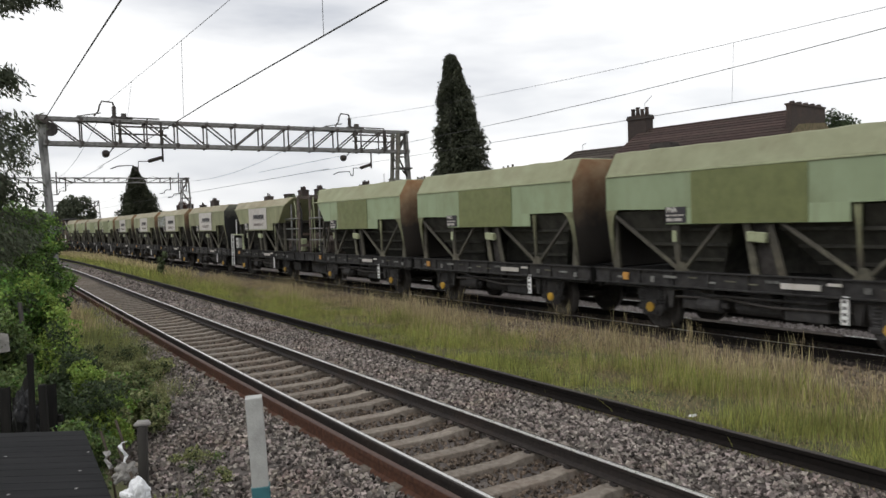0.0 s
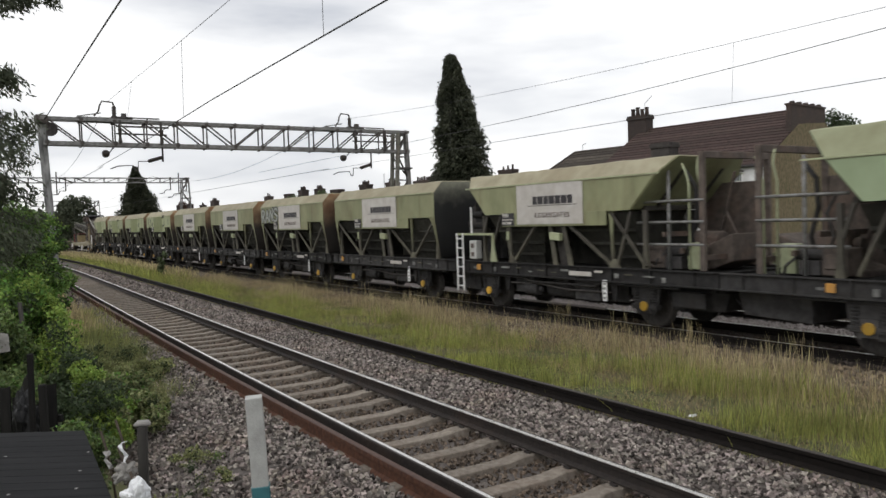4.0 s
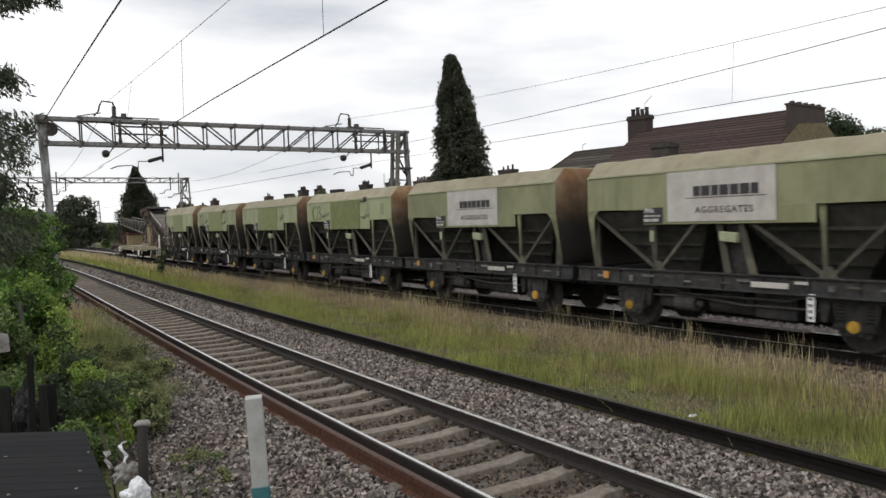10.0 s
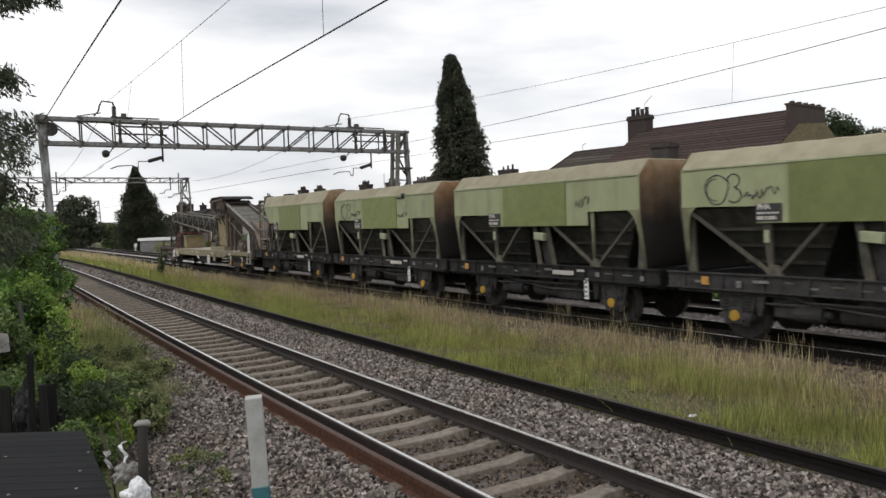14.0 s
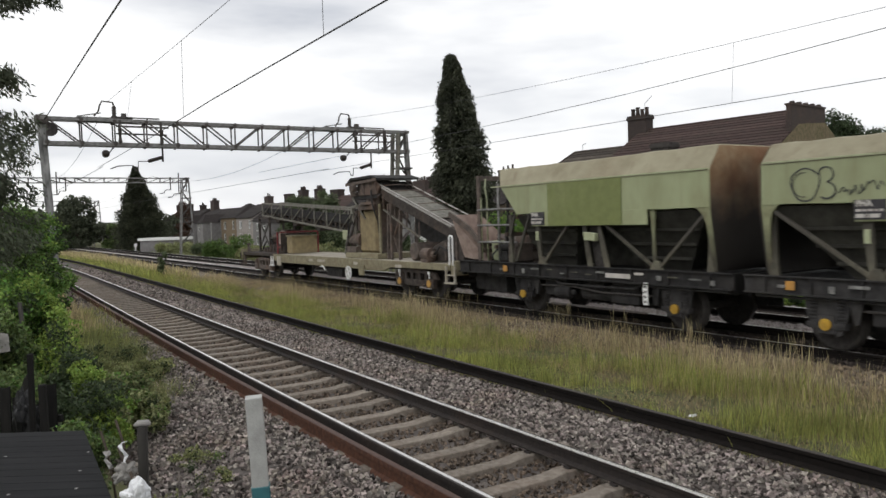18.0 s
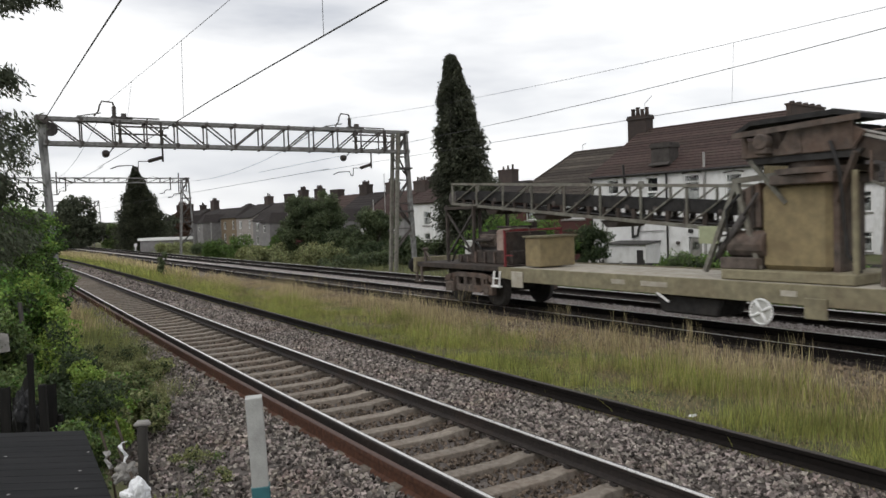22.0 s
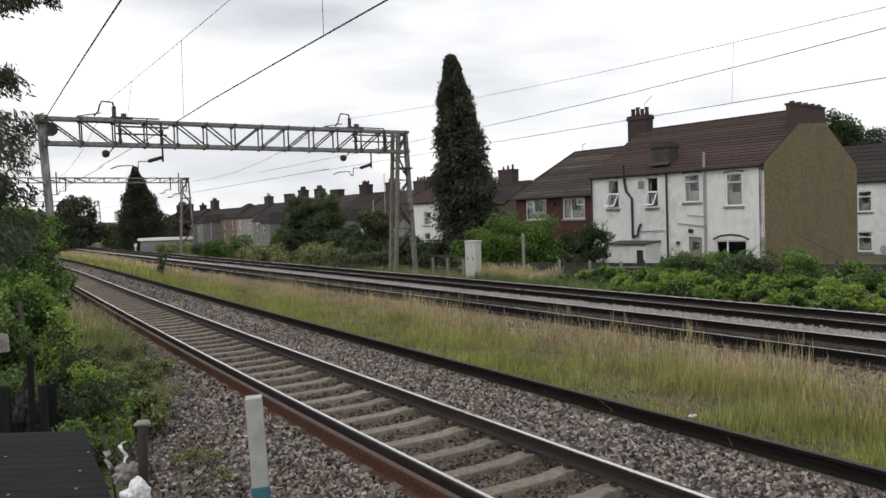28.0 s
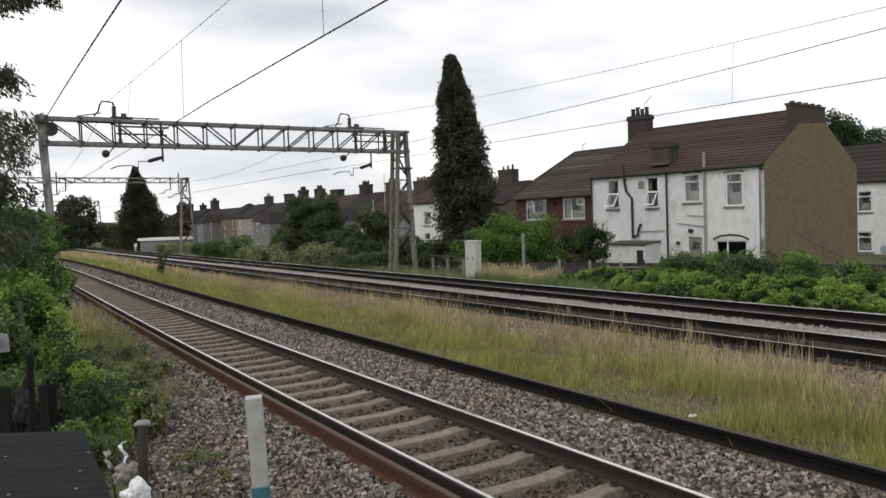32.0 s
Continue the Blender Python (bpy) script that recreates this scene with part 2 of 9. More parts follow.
M_dull_head = material("dull_rail_head", (0.05, 0.043, 0.04), (0.03, 0.026, 0.024), 0.75, metal=0.0, scale=25, big=0.8, fine=90, bump=0.1)
M_head = material("polished_rail_head", (0.80, 0.79, 0.77), (0.62, 0.60, 0.58), 0.28, metal=1.0, scale=30, big=1.0, fine=120, bump=0.03)
M_steel = material("galvanised_steel", (0.27, 0.27, 0.265), (0.14, 0.135, 0.13), 0.6, metal=0.35, scale=6, big=0.7, stain=(0.16, 0.10, 0.07), stain_amount=0.5, fine=60, bump=0.1)
M_mast = material("patchy_grey_mast", (0.36, 0.36, 0.355), (0.10, 0.10, 0.10), 0.7, metal=0.1, scale=2.5, big=0.8, stain=(0.06, 0.058, 0.055), stain_amount=0.8, fine=40, bump=0.1, stretch=(2, 2, 0.5))
M_steel_dark = material("weathered_dark_steel", (0.10, 0.09, 0.085), (0.055, 0.05, 0.048), 0.75, metal=0.2, scale=8, big=0.7, stain=(0.13, 0.07, 0.045), fine=60, bump=0.15)
M_wire = material("copper_wire", (0.06, 0.06, 0.06), (0.04, 0.04, 0.04), 0.6, metal=0.4, bump=0)
M_insul = material("brown_insulator", (0.045, 0.035, 0.03), (0.03, 0.025, 0.02), 0.35, bump=0)
M_mint = material("mint_green_paint", (0.28, 0.34, 0.213), (0.24, 0.295, 0.178), 0.6, scale=1.6, big=0.8, stretch=(1.0, 1, 0.6), stain=(0.21, 0.22, 0.12), stain_amount=0.7, fine=40, bump=0.04, per="object", spread=0.08, streak=((0.15, 0.15, 0.085), 0.5))
M_green = material("pale_green_paint", (0.27, 0.275, 0.155), (0.20, 0.21, 0.115), 0.6, scale=1.6, big=0.9, stretch=(1.0, 1, 0.6), stain=(0.155, 0.125, 0.07), stain_amount=0.9, fine=40, bump=0.04, per="object", spread=0.09, streak=((0.13, 0.105, 0.06), 0.6))
M_green_top = material("dusty_green_top", (0.315, 0.29, 0.20), (0.235, 0.21, 0.14), 0.75, scale=1.8, big=0.7, stretch=(0.8, 1, 1), stain=(0.23, 0.185, 0.12), stain_amount=0.8, fine=40, bump=0.06, per="object", spread=0.1, streak=((0.17, 0.13, 0.08), 0.55))
M_mint_top = material("dusty_mint_top", (0.27, 0.285, 0.178), (0.22, 0.225, 0.135), 0.7, scale=1.8, big=0.7, stretch=(0.8, 1, 1), stain=(0.2, 0.18, 0.11), stain_amount=0.8, fine=40, bump=0.06, per="object", spread=0.08, streak=((0.17, 0.14, 0.085), 0.5))
M_olive = material("olive_paint", (0.15, 0.168, 0.064), (0.12, 0.135, 0.052), 0.5, scale=5, big=0.9, stain=(0.25, 0.25, 0.13), stain_amount=0.4, fine=40, bump=0.05, per="object", spread=0.08)
M_pale = material("pale_green_edge", (0.38, 0.41, 0.26), (0.30, 0.32, 0.20), 0.6, scale=7, big=1.4, stain=(0.2, 0.17, 0.1), stain_amount=0.6, per="object", spread=0.12)
# struts darken upwards from a dusty foot
M_brace = material("dusty_green_strut", (0.125, 0.118, 0.085), (0.05, 0.045, 0.035), 0.8, scale=4, big=1.2, stain=(0.10, 0.08, 0.055), stain_amount=0.7, per="object", spread=0.2, height_tone=(2.15, 1.25, (0.055, 0.05, 0.042)))
# soot low down, deepened in colour for the shade between the wagons
M_end = material("rust_stained_end", (0.245, 0.172, 0.10), (0.165, 0.088, 0.04), 0.9, scale=2, big=0.9, stain=(0.15, 0.056, 0.02), stain_amount=0.95, fine=40, bump=0.2, per="object", spread=0.2, height_tone=(2.2, 3.4, (0.024, 0.02, 0.017)), streak=((0.12, 0.055, 0.027), 0.8))
M_soot = material("soot_black_end", (0.19, 0.19, 0.14), (0.11, 0.11, 0.085), 0.85, scale=1.2, big=0.8, stain=(0.015, 0.015, 0.015), stain_amount=1.0, fine=40, bump=0.1, height_tone=(2.85, 3.75, (0.012, 0.012, 0.012)))
M_lime = material("yellowish_green_paint", (0.32, 0.35, 0.205), (0.265, 0.285, 0.16), 0.6, scale=1.6, big=0.8, stretch=(1.0, 1, 0.6), stain=(0.25, 0.235, 0.13), stain_amount=0.7, fine=40, bump=0.04, per="object", spread=0.07, streak=((0.17, 0.15, 0.08), 0.6))
M_olive_fresh = material("bright_olive_paint", (0.175, 0.20, 0.068), (0.145, 0.168, 0.057), 0.5, scale=5, big=0.9, stain=(0.26, 0.27, 0.13), stain_amount=0.4, fine=40, bump=0.05, per="object", spread=0.1)
M_smudge = material("grey_green_smudge", (0.215, 0.235, 0.16), (0.27, 0.295, 0.19), 0.7, scale=5, big=1.2, bump=0.03)
# dirt, and a darker foot that stands for the shade between the wagons
M_post = material("dirty_green_pillar", (0.26, 0.275, 0.16), (0.17, 0.165, 0.095), 0.7, scale=4, big=1.0, stain=(0.11, 0.075, 0.04), stain_amount=0.8, fine=40, bump=0.08, per="object", spread=0.2, height_tone=(1.35, 2.4, (0.042, 0.036, 0.028)))
M_under = material("black_underframe", (0.050, 0.048, 0.048), (0.027, 0.026, 0.026), 0.8, scale=6, big=1.6, stain=(0.062, 0.055, 0.048), stain_amount=0.6, fine=50, bump=0.2, per="object", spread=0.35, spec=0.2)
# dark tone carries the shade under the hopper body
M_chute = material("dusty_shaded_chute", (0.055, 0.053, 0.045), (0.03, 0.029, 0.026), 0.9, scale=4, big=1.0, stain=(0.06, 0.055, 0.042), stain_amount=0.4, per="object", spec=0.1)
M_white = material("white_sign_paint", (0.52, 0.495, 0.465), (0.43, 0.40, 0.37), 0.6, scale=4, big=1.3, stain=(0.36, 0.33, 0.27), stain_amount=0.5, bump=0.03, per="object", spread=0.06, streak=((0.33, 0.27, 0.21), 0.45))
M_sign_dark = material("dark_sign_lettering", (0.042, 0.038, 0.042), (0.03, 0.028, 0.032), 0.6, bump=0)
M_sign_grey = material("brown_grey_lettering", (0.13, 0.098, 0.085), (0.085, 0.065, 0.058), 0.6, bump=0)
M_plate = material("worn_grey_plate", (0.20, 0.20, 0.19), (0.09, 0.088, 0.085), 0.7, scale=12, big=2.0, stain=(0.06, 0.055, 0.05), stain_amount=0.6, per="object", spread=0.4)
M_yellow = material("yellow_axle_cover", (0.54, 0.33, 0.035), (0.42, 0.24, 0.03), 0.5, scale=9, big=3, stain=(0.14, 0.10, 0.045), stain_amount=0.8, per="object", spread=0.4)
M_orange = material("amber_marker", (0.55, 0.27, 0.05), (0.42, 0.22, 0.06), 0.55)
M_graf = material("silver_spray_paint", (0.37, 0.385, 0.34), (0.26, 0.27, 0.235), 0.4, scale=6, bump=0)
M_black_paint = material("black_spray_paint", (0.03, 0.03, 0.035), (0.05, 0.05, 0.05), 0.6, bump=0)
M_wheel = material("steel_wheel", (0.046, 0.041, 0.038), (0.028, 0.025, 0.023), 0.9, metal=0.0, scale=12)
M_dust = material("dusty_olive_machine", (0.26, 0.235, 0.15), (0.17, 0.15, 0.10), 0.85, scale=5, big=0.9, stain=(0.13, 0.085, 0.055), stain_amount=0.7, fine=40, bump=0.12)
M_deck = material("dusty_deck", (0.45, 0.42, 0.36), (0.32, 0.29, 0.235), 0.95, scale=4, big=0.8, stain=(0.2, 0.16, 0.11), fine=30, bump=0.2)
M_machine = material("grimy_machine_steel", (0.128, 0.102, 0.086), (0.064, 0.052, 0.046), 0.85, scale=6, big=0.9, stain=(0.18, 0.10, 0.065), stain_amount=0.7, fine=40, bump=0.15)
M_tan = material("tan_machine_paint", (0.27, 0.215, 0.115), (0.19, 0.15, 0.085), 0.8, scale=5, big=1.0, stain=(0.15, 0.1, 0.06), stain_amount=0.7, fine=40, bump=0.1)
M_ochre = material("grimy_ochre_paint", (0.48, 0.27, 0.06), (0.30, 0.17, 0.05), 0.8, scale=12, big=1.5, stain=(0.06, 0.045, 0.035), stain_amount=0.8, fine=40, bump=0.1)
M_machine_dark = material("dark_grimy_steel", (0.070, 0.059, 0.053), (0.038, 0.033, 0.030), 0.9, scale=6, big=0.9, stain=(0.11, 0.07, 0.05), stain_amount=0.5, fine=40, bump=0.15, spec=0.2)
M_truss = material("weathered_truss_paint", (0.19, 0.185, 0.155), (0.10, 0.094, 0.08), 0.8, scale=6, big=0.9, stain=(0.12, 0.08, 0.06), stain_amount=0.6, fine=40, bump=0.1, per="object", spread=0.2)
M_pink = material("pale_rust_chute", (0.37, 0.29, 0.25), (0.22, 0.16, 0.135), 0.9, scale=3, big=0.8, stain=(0.13, 0.07, 0.05), stain_amount=0.7, fine=40, bump=0.12)
M_red = material("red_machine_paint", (0.22, 0.025, 0.028), (0.12, 0.022, 0.024), 0.6)
M_belt = material("conveyor_belt_grey", (0.42, 0.41, 0.39), (0.3, 0.28, 0.26), 0.8, scale=5, big=0.8, stain=(0.2, 0.16, 0.13))
M_render = material("white_wall_render", (0.70, 0.70, 0.70), (0.62, 0.62, 0.615), 0.85, scale=2.2, big=0.55, stretch=(1.1, 1.1, 0.85), stain=(0.34, 0.33, 0.30), stain_amount=0.7, fine=30, bump=0.15, streak=((0.45, 0.44, 0.41), 0.35))
M_render_grey = material("grey_wall_render", (0.22, 0.212, 0.212), (0.16, 0.155, 0.155), 0.9, scale=2.2, big=0.5, stain=(0.2, 0.19, 0.18), stain_amount=0.6, fine=30, bump=0.15)
M_render_pink = material("pale_dull_render", (0.34, 0.31, 0.29), (0.24, 0.215, 0.20), 0.9, scale=2.2, big=0.5, stain=(0.2, 0.18, 0.16), stain_amount=0.6, fine=30, bump=0.15)
M_stack_grey = material("grey_rendered_stack", (0.068, 0.06, 0.056), (0.042, 0.037, 0.034), 0.9, scale=4, big=0.9, stain=(0.05, 0.045, 0.04), stain_amount=0.6, fine=30, bump=0.2)
M_gable = material("tan_pebbledash", (0.20, 0.158, 0.095), (0.12, 0.098, 0.054), 0.95, scale=6.0, big=0.75, stain=(0.105, 0.10, 0.046), stain_amount=0.9, fine=18, bump=0.5, stretch=(1, 1, 0.9), streak=((0.085, 0.066, 0.036), 0.7))
M_brick_red = material("red_brick_wall", (0.095, 0.036, 0.03), (0.062, 0.027, 0.024), 0.9, scale=22, big=0.8, stain=(0.09, 0.05, 0.04), fine=30, bump=0.3)
M_brick_buff = material("buff_brick_wall", (0.19, 0.145, 0.095), (0.14, 0.105, 0.07), 0.9, scale=12, big=0.8, fine=30, bump=0.3)
M_brick_dark = material("sooty_brick", (0.062, 0.046, 0.04), (0.036, 0.029, 0.027), 0.92, scale=14, big=1.0, stain=(0.12, 0.07, 0.05), fine=30, bump=0.4, per="object")
M_tile = material("brown_roof_tile", (0.076, 0.050, 0.045), (0.040, 0.029, 0.027), 0.95, scale=9, big=0.5, stain=(0.05, 0.045, 0.035), stain_amount=0.7, fine=16, bump=0.5, per="object", spread=0.16, spec=0.15, streak=((0.02, 0.016, 0.015), 0.6))
M_tile_grey = material("lichened_roof_tile", (0.082, 0.070, 0.060), (0.036, 0.030, 0.027), 0.95, scale=10, big=0.6, stain=(0.11, 0.10, 0.078), stain_amount=0.7, fine=16, bump=0.5, per="object", spread=0.3, spec=0.15)
M_brick_dull = material("dull_brown_brick", (0.11, 0.088, 0.064), (0.075, 0.058, 0.044), 0.9, scale=12, big=0.8, fine=30, bump=0.3)
M_slate = material("grey_roof_tile", (0.040, 0.034, 0.033), (0.025, 0.022, 0.022), 0.95, scale=6, big=0.5, stain=(0.05, 0.05, 0.035), fine=22, bump=0.25, per="object", spread=0.2, spec=0.15)
M_frame = material("white_window_frame", (0.76, 0.76, 0.75), (0.7, 0.7, 0.69), 0.4, bump=0)
M_sill = material("grey_stone_sill", (0.25, 0.24, 0.22), (0.18, 0.17, 0.16), 0.85)
M_pipe_black = material("black_downpipe", (0.025, 0.024, 0.024), (0.035, 0.03, 0.03), 0.5)
M_pipe_grey = material("grey_soil_pipe", (0.33, 0.32, 0.31), (0.25, 0.24, 0.23), 0.6)
M_curtain = material("net_curtain", (0.36, 0.36, 0.35), (0.16, 0.16, 0.155), 0.9, scale=9, stretch=(4, 4, 0.4))
M_dark_room = material("dark_room", (0.05, 0.045, 0.04), (0.03, 0.03, 0.03), 0.9)
M_concrete = material("grey_concrete_post", (0.40, 0.40, 0.39), (0.31, 0.31, 0.30), 0.85, scale=9, big=2, stain=(0.2, 0.21, 0.18), fine=60, bump=0.2)
M_cabinet = material("pale_grey_cabinet", (0.50, 0.50, 0.48), (0.42, 0.42, 0.40), 0.6, scale=5, big=1.5, stain=(0.25, 0.25, 0.21))
M_board = material("charcoal_decking_board", (0.013, 0.0135, 0.0145), (0.009, 0.0095, 0.0105), 0.9, scale=4, big=1.2, stain=(0.03, 0.03, 0.03), fine=30, bump=0.12, stretch=(0.3, 4, 4), per="object", spread=0.08, spec=0.15)
M_fence_wood = material("weathered_fence_wood", (0.06, 0.056, 0.05), (0.02, 0.018, 0.017), 0.9, scale=6, big=1.5, stain=(0.3, 0.28, 0.25), stain_amount=0.3, stretch=(3, 3, 0.4), per="object")
M_bark = material("tree_bark", (0.085, 0.065, 0.05), (0.05, 0.04, 0.03), 0.95, scale=9, fine=30, bump=0.5)
M_bag = material("white_plastic_bag", (0.72, 0.73, 0.74), (0.62, 0.63, 0.65), 0.4, scale=6)
M_tape = material("turquoise_tape", (0.045, 0.16, 0.18), (0.035, 0.12, 0.14), 0.5)
M_car = material("silver_car_paint", (0.42, 0.45, 0.48), (0.38, 0.41, 0.44), 0.3, metal=0.4, bump=0)
M_black_sheet = material("black_plastic_sheet", (0.010, 0.010, 0.011), (0.006, 0.006, 0.007), 0.5, scale=5, bump=0.1, spec=0.3)
M_tyre = material("black_tyre", (0.02, 0.02, 0.02), (0.03, 0.03, 0.03), 0.9)
M_roofing = material("flat_roof_felt", (0.06, 0.058, 0.055), (0.045, 0.043, 0.04), 0.9)


def leaf_material(name, a, b, spread=0.45):
    return material(name, a, b, 0.6, scale=0.8, big=0.35, stain=tuple(c * 0.55 for c in a), stain_amount=0.6, bump=0, per="island", spread=spread, spec=0.25, thin=0.3, hue=0.022)


M_leaf = leaf_material("bright_bramble_leaf", (0.14, 0.245, 0.052), (0.075, 0.145, 0.034), 0.65)
# new growth, and highlights on leafy tops put into the colour
M_leaf_tip = leaf_material("pale_lit_leaf", (0.26, 0.36, 0.08), (0.17, 0.25, 0.05), 0.5)
M_leaf_bank = leaf_material("dusty_bank_leaf", (0.27, 0.285, 0.14), (0.16, 0.18, 0.08), 0.55)
M_leaf_tree = leaf_material("dull_tree_leaf", (0.10, 0.115, 0.075), (0.06, 0.07, 0.045), 0.5)
M_leaf_copse = leaf_material("mixed_copse_leaf", (0.115, 0.145, 0.07), (0.065, 0.085, 0.045), 0.6)
# old boards; also wagon floors, where the black stands for shade
M_black_board = material("black_board_and_shaded_floor", (0.018, 0.017, 0.016), (0.009, 0.009, 0.009), 0.9, scale=6, big=1.5, stain=(0.03, 0.028, 0.026), stain_amount=0.5, stretch=(3, 3, 0.4), per="object", spec=0.1)
M_leaf_weed = leaf_material("grey_green_weed_leaf", (0.25, 0.27, 0.115), (0.16, 0.175, 0.075), 0.5)
# dark shrubs; inside brambles this colour stands for the shade among the leaves
M_leaf_dark = leaf_material("dark_shaded_leaf", (0.064, 0.09, 0.042), (0.038, 0.056, 0.027), 0.55)
M_leaf_mid = leaf_material("mid_green_leaf", (0.16, 0.215, 0.075), (0.09, 0.13, 0.05), 0.65)
M_conifer = leaf_material("dark_conifer_foliage", (0.08, 0.088, 0.056), (0.042, 0.048, 0.032), 0.6)
M_ivy = leaf_material("ivy_foliage", (0.13, 0.205, 0.055), (0.075, 0.125, 0.034), 0.55)
M_grass = leaf_material("green_grass_blade", (0.375, 0.395, 0.113), (0.23, 0.248, 0.08), 0.65)
M_straw = leaf_material("dry_grass_stalk", (0.55, 0.465, 0.27), (0.39, 0.32, 0.175), 0.55)
M_moor = leaf_material("brown_seed_head", (0.45, 0.365, 0.20), (0.28, 0.22, 0.12), 0.65)


def glass_material(name, tint, rough=0.05):
    mt = bpy.data.materials.new(name)
    mt.use_nodes = True
    b = mt.node_tree.nodes["Principled BSDF"]
    b.inputs["Base Color"].default_value = (*tint, 1)
    b.inputs["Roughness"].default_value = rough
    b.inputs["Transmission Weight"].default_value = 1.0
    b.inputs["IOR"].default_value = 1.45
    return mt


M_glass = glass_material("window_glass", (0.9, 0.93, 0.92))
# ---- ground ----
def smooth_lines(a, b, step):
    return list(np.arange(a, b, step))


def ground_height(s, off):
    """Height of the earth below ballast and plants."""
    c = near_centre(s)
    pts = [(-4000, 1.0), (c - 9.0, 0.9), (c - 5.2, 0.65), (c - 3.6, -0.32), (c - 2.6, -0.42), (c + 2.6, -0.42), (c + 3.0, -0.30), (-1.6, -0.30),
           (-1.0, -0.42), (6.2, -0.42), (7.0, -0.45), (12, -0.5), (17, -0.97), (60, -0.97), (4000, -1.5)]
    z = float(np.interp(off, [p[0] for p in pts], [p[1] for p in pts]))
    if off < c - 3 or off > 7:
        z += 0.10 * noise.noise((s * 0.35, off * 0.35, 0.0)) + 0.03 * noise.noise((s * 1.7, off * 1.7, 3.0))
    return z


def ground_sheet():
    ss = [-1500, -600, -250, -100, -60, -30] + smooth_lines(-20, 60, 1.0) + smooth_lines(60, 200, 4.0) + [200, 260, 340, 450, 650, 1000, 1700, 3400]
    oo = [-1500, -600, -250, -100, -60, -40, -30, -25] + smooth_lines(-22, 16, 0.5) + smooth_lines(16, 60, 4.0) + [60, 90, 140, 220, 350, 600, 1200, 3000]
    g = Geo()
    g.v = [tuple(T(s, o, ground_height(s, o))) for s in ss for o in oo]
    n = len(oo)
    g.f = [(i * n + j, i * n + j + 1, (i + 1) * n + j + 1, (i + 1) * n + j) for i in range(len(ss) - 1) for j in range(n - 1)]
    return solid("ground", g, M_ground, "rough earth and weeds beside the railway", "ground", kind="structure", smooth=True)


ground_sheet()


def strip(name, outline, centre, mat, label, s0, s1, step=1.0, rough=0.02):
    """A bed with a cross-section (off, z) laid along the line."""
    ss = np.arange(s0, s1 + 0.01, step)
    n = len(outline)
    g = Geo()
    for s in ss:
        for o, z in outline:
            g.v.append(tuple(T(s, centre(s) + o, z + rough * noise.noise((s * 1.3, o * 1.9, 5.0)))))
    g.f = [(i * n + j, i * n + j + 1, (i + 1) * n + j + 1, (i + 1) * n + j) for i in range(len(ss) - 1) for j in range(n - 1)]
    return solid(name, g, mat, label, "ballast", kind="structure", smooth=True)


def fixed(v):
    return lambda s: v


strip("near_ballast", [(-3.3, -0.40), (-2.6, -0.33), (-1.9, -0.255), (-1.15, -0.235), (-0.7, -0.265), (0, -0.265), (0.7, -0.265), (1.3, -0.24), (1.9, -0.235), (2.45, -0.25), (3.0, -0.33)],
      near_centre, M_ballast, "pinkish grey granite ballast under the near track", -30, 200)
strip("far_ballast", [(-0.85, -0.3), (0.85, -0.27), (0.98, -0.135), (1.3, -0.10), (2.1, -0.10), (2.3, -0.135), (2.5, -0.27), (4.05, -0.27), (4.25, -0.13), (5.3, -0.17), (6.4, -0.44)],
      fixed(AB), M_ballast_far, "pale grey ballast under the two far tracks", -60, 330)
strip("oily_ballast", [(-1.08, -0.17), (-0.95, -0.117), (-0.6, -0.120), (-0.35, -0.15), (0.35, -0.15), (0.6, -0.120), (0.95, -0.117), (1.0, -0.15)], fixed(AB), M_ballast_dark, "dark oily ballast between the rails", -60, 330)
strip("oily_ballast", [(-1.0, -0.15), (-0.95, -0.117), (-0.6, -0.120), (-0.35, -0.15), (0.35, -0.15), (0.6, -0.120), (0.95, -0.117), (1.05, -0.16)], fixed(CD), M_ballast_dark, "dark oily ballast between the rails", -60, 330)

strip("ballast_shoulder", [(-2.6, -0.38), (-1.9, -0.25), (-1.4, -0.19), (-1.0, -0.15)], fixed(AB), M_shoulder, "brown weedy ballast shoulder beside the train track", -60, 330)

# ---- rails: foot, web and head swept along the line ----
RAIL_SIDE = [(-0.07, -0.159), (0.07, -0.159), (0.07, -0.148), (0.012, -0.125), (0.010, -0.055), (0.036, -0.040), (0.036, -0.006), (-0.036, -0.006), (-0.036, -0.040), (-0.010, -0.055), (-0.012, -0.125), (-0.07, -0.148)]
RAIL_HEAD = [(-0.035, -0.0055), (0.035, -0.0055), (0.034, -0.002), (0.026, -0.0005), (-0.026, -0.0005), (-0.034, -0.002)]
RAIL_BAND = [(-0.020, -0.0004), (0.020, -0.0004), (0.020, 0.0016), (-0.020, 0.0016)]


# on the rail whose inner side shows, the flanges keep that side bright too
GAUGE_FACE = [(-0.0375, -0.011), (-0.030, -0.011), (0.006, -0.0004), (0.006, 0.0016), (-0.034, 0.0016), (-0.0375, -0.003)]


def line_frames(centre, off, z, s0, s1):
    ss = list(np.arange(s0, 60, 1.0)) + list(np.arange(60, s1, 4.0))
    out = []
    for s in ss:
        p = T(s, centre(s) + off, z)
        out.append(Matrix.Translation(p) @ Matrix.Rotation(heading(s), 4, "Z"))
    return out


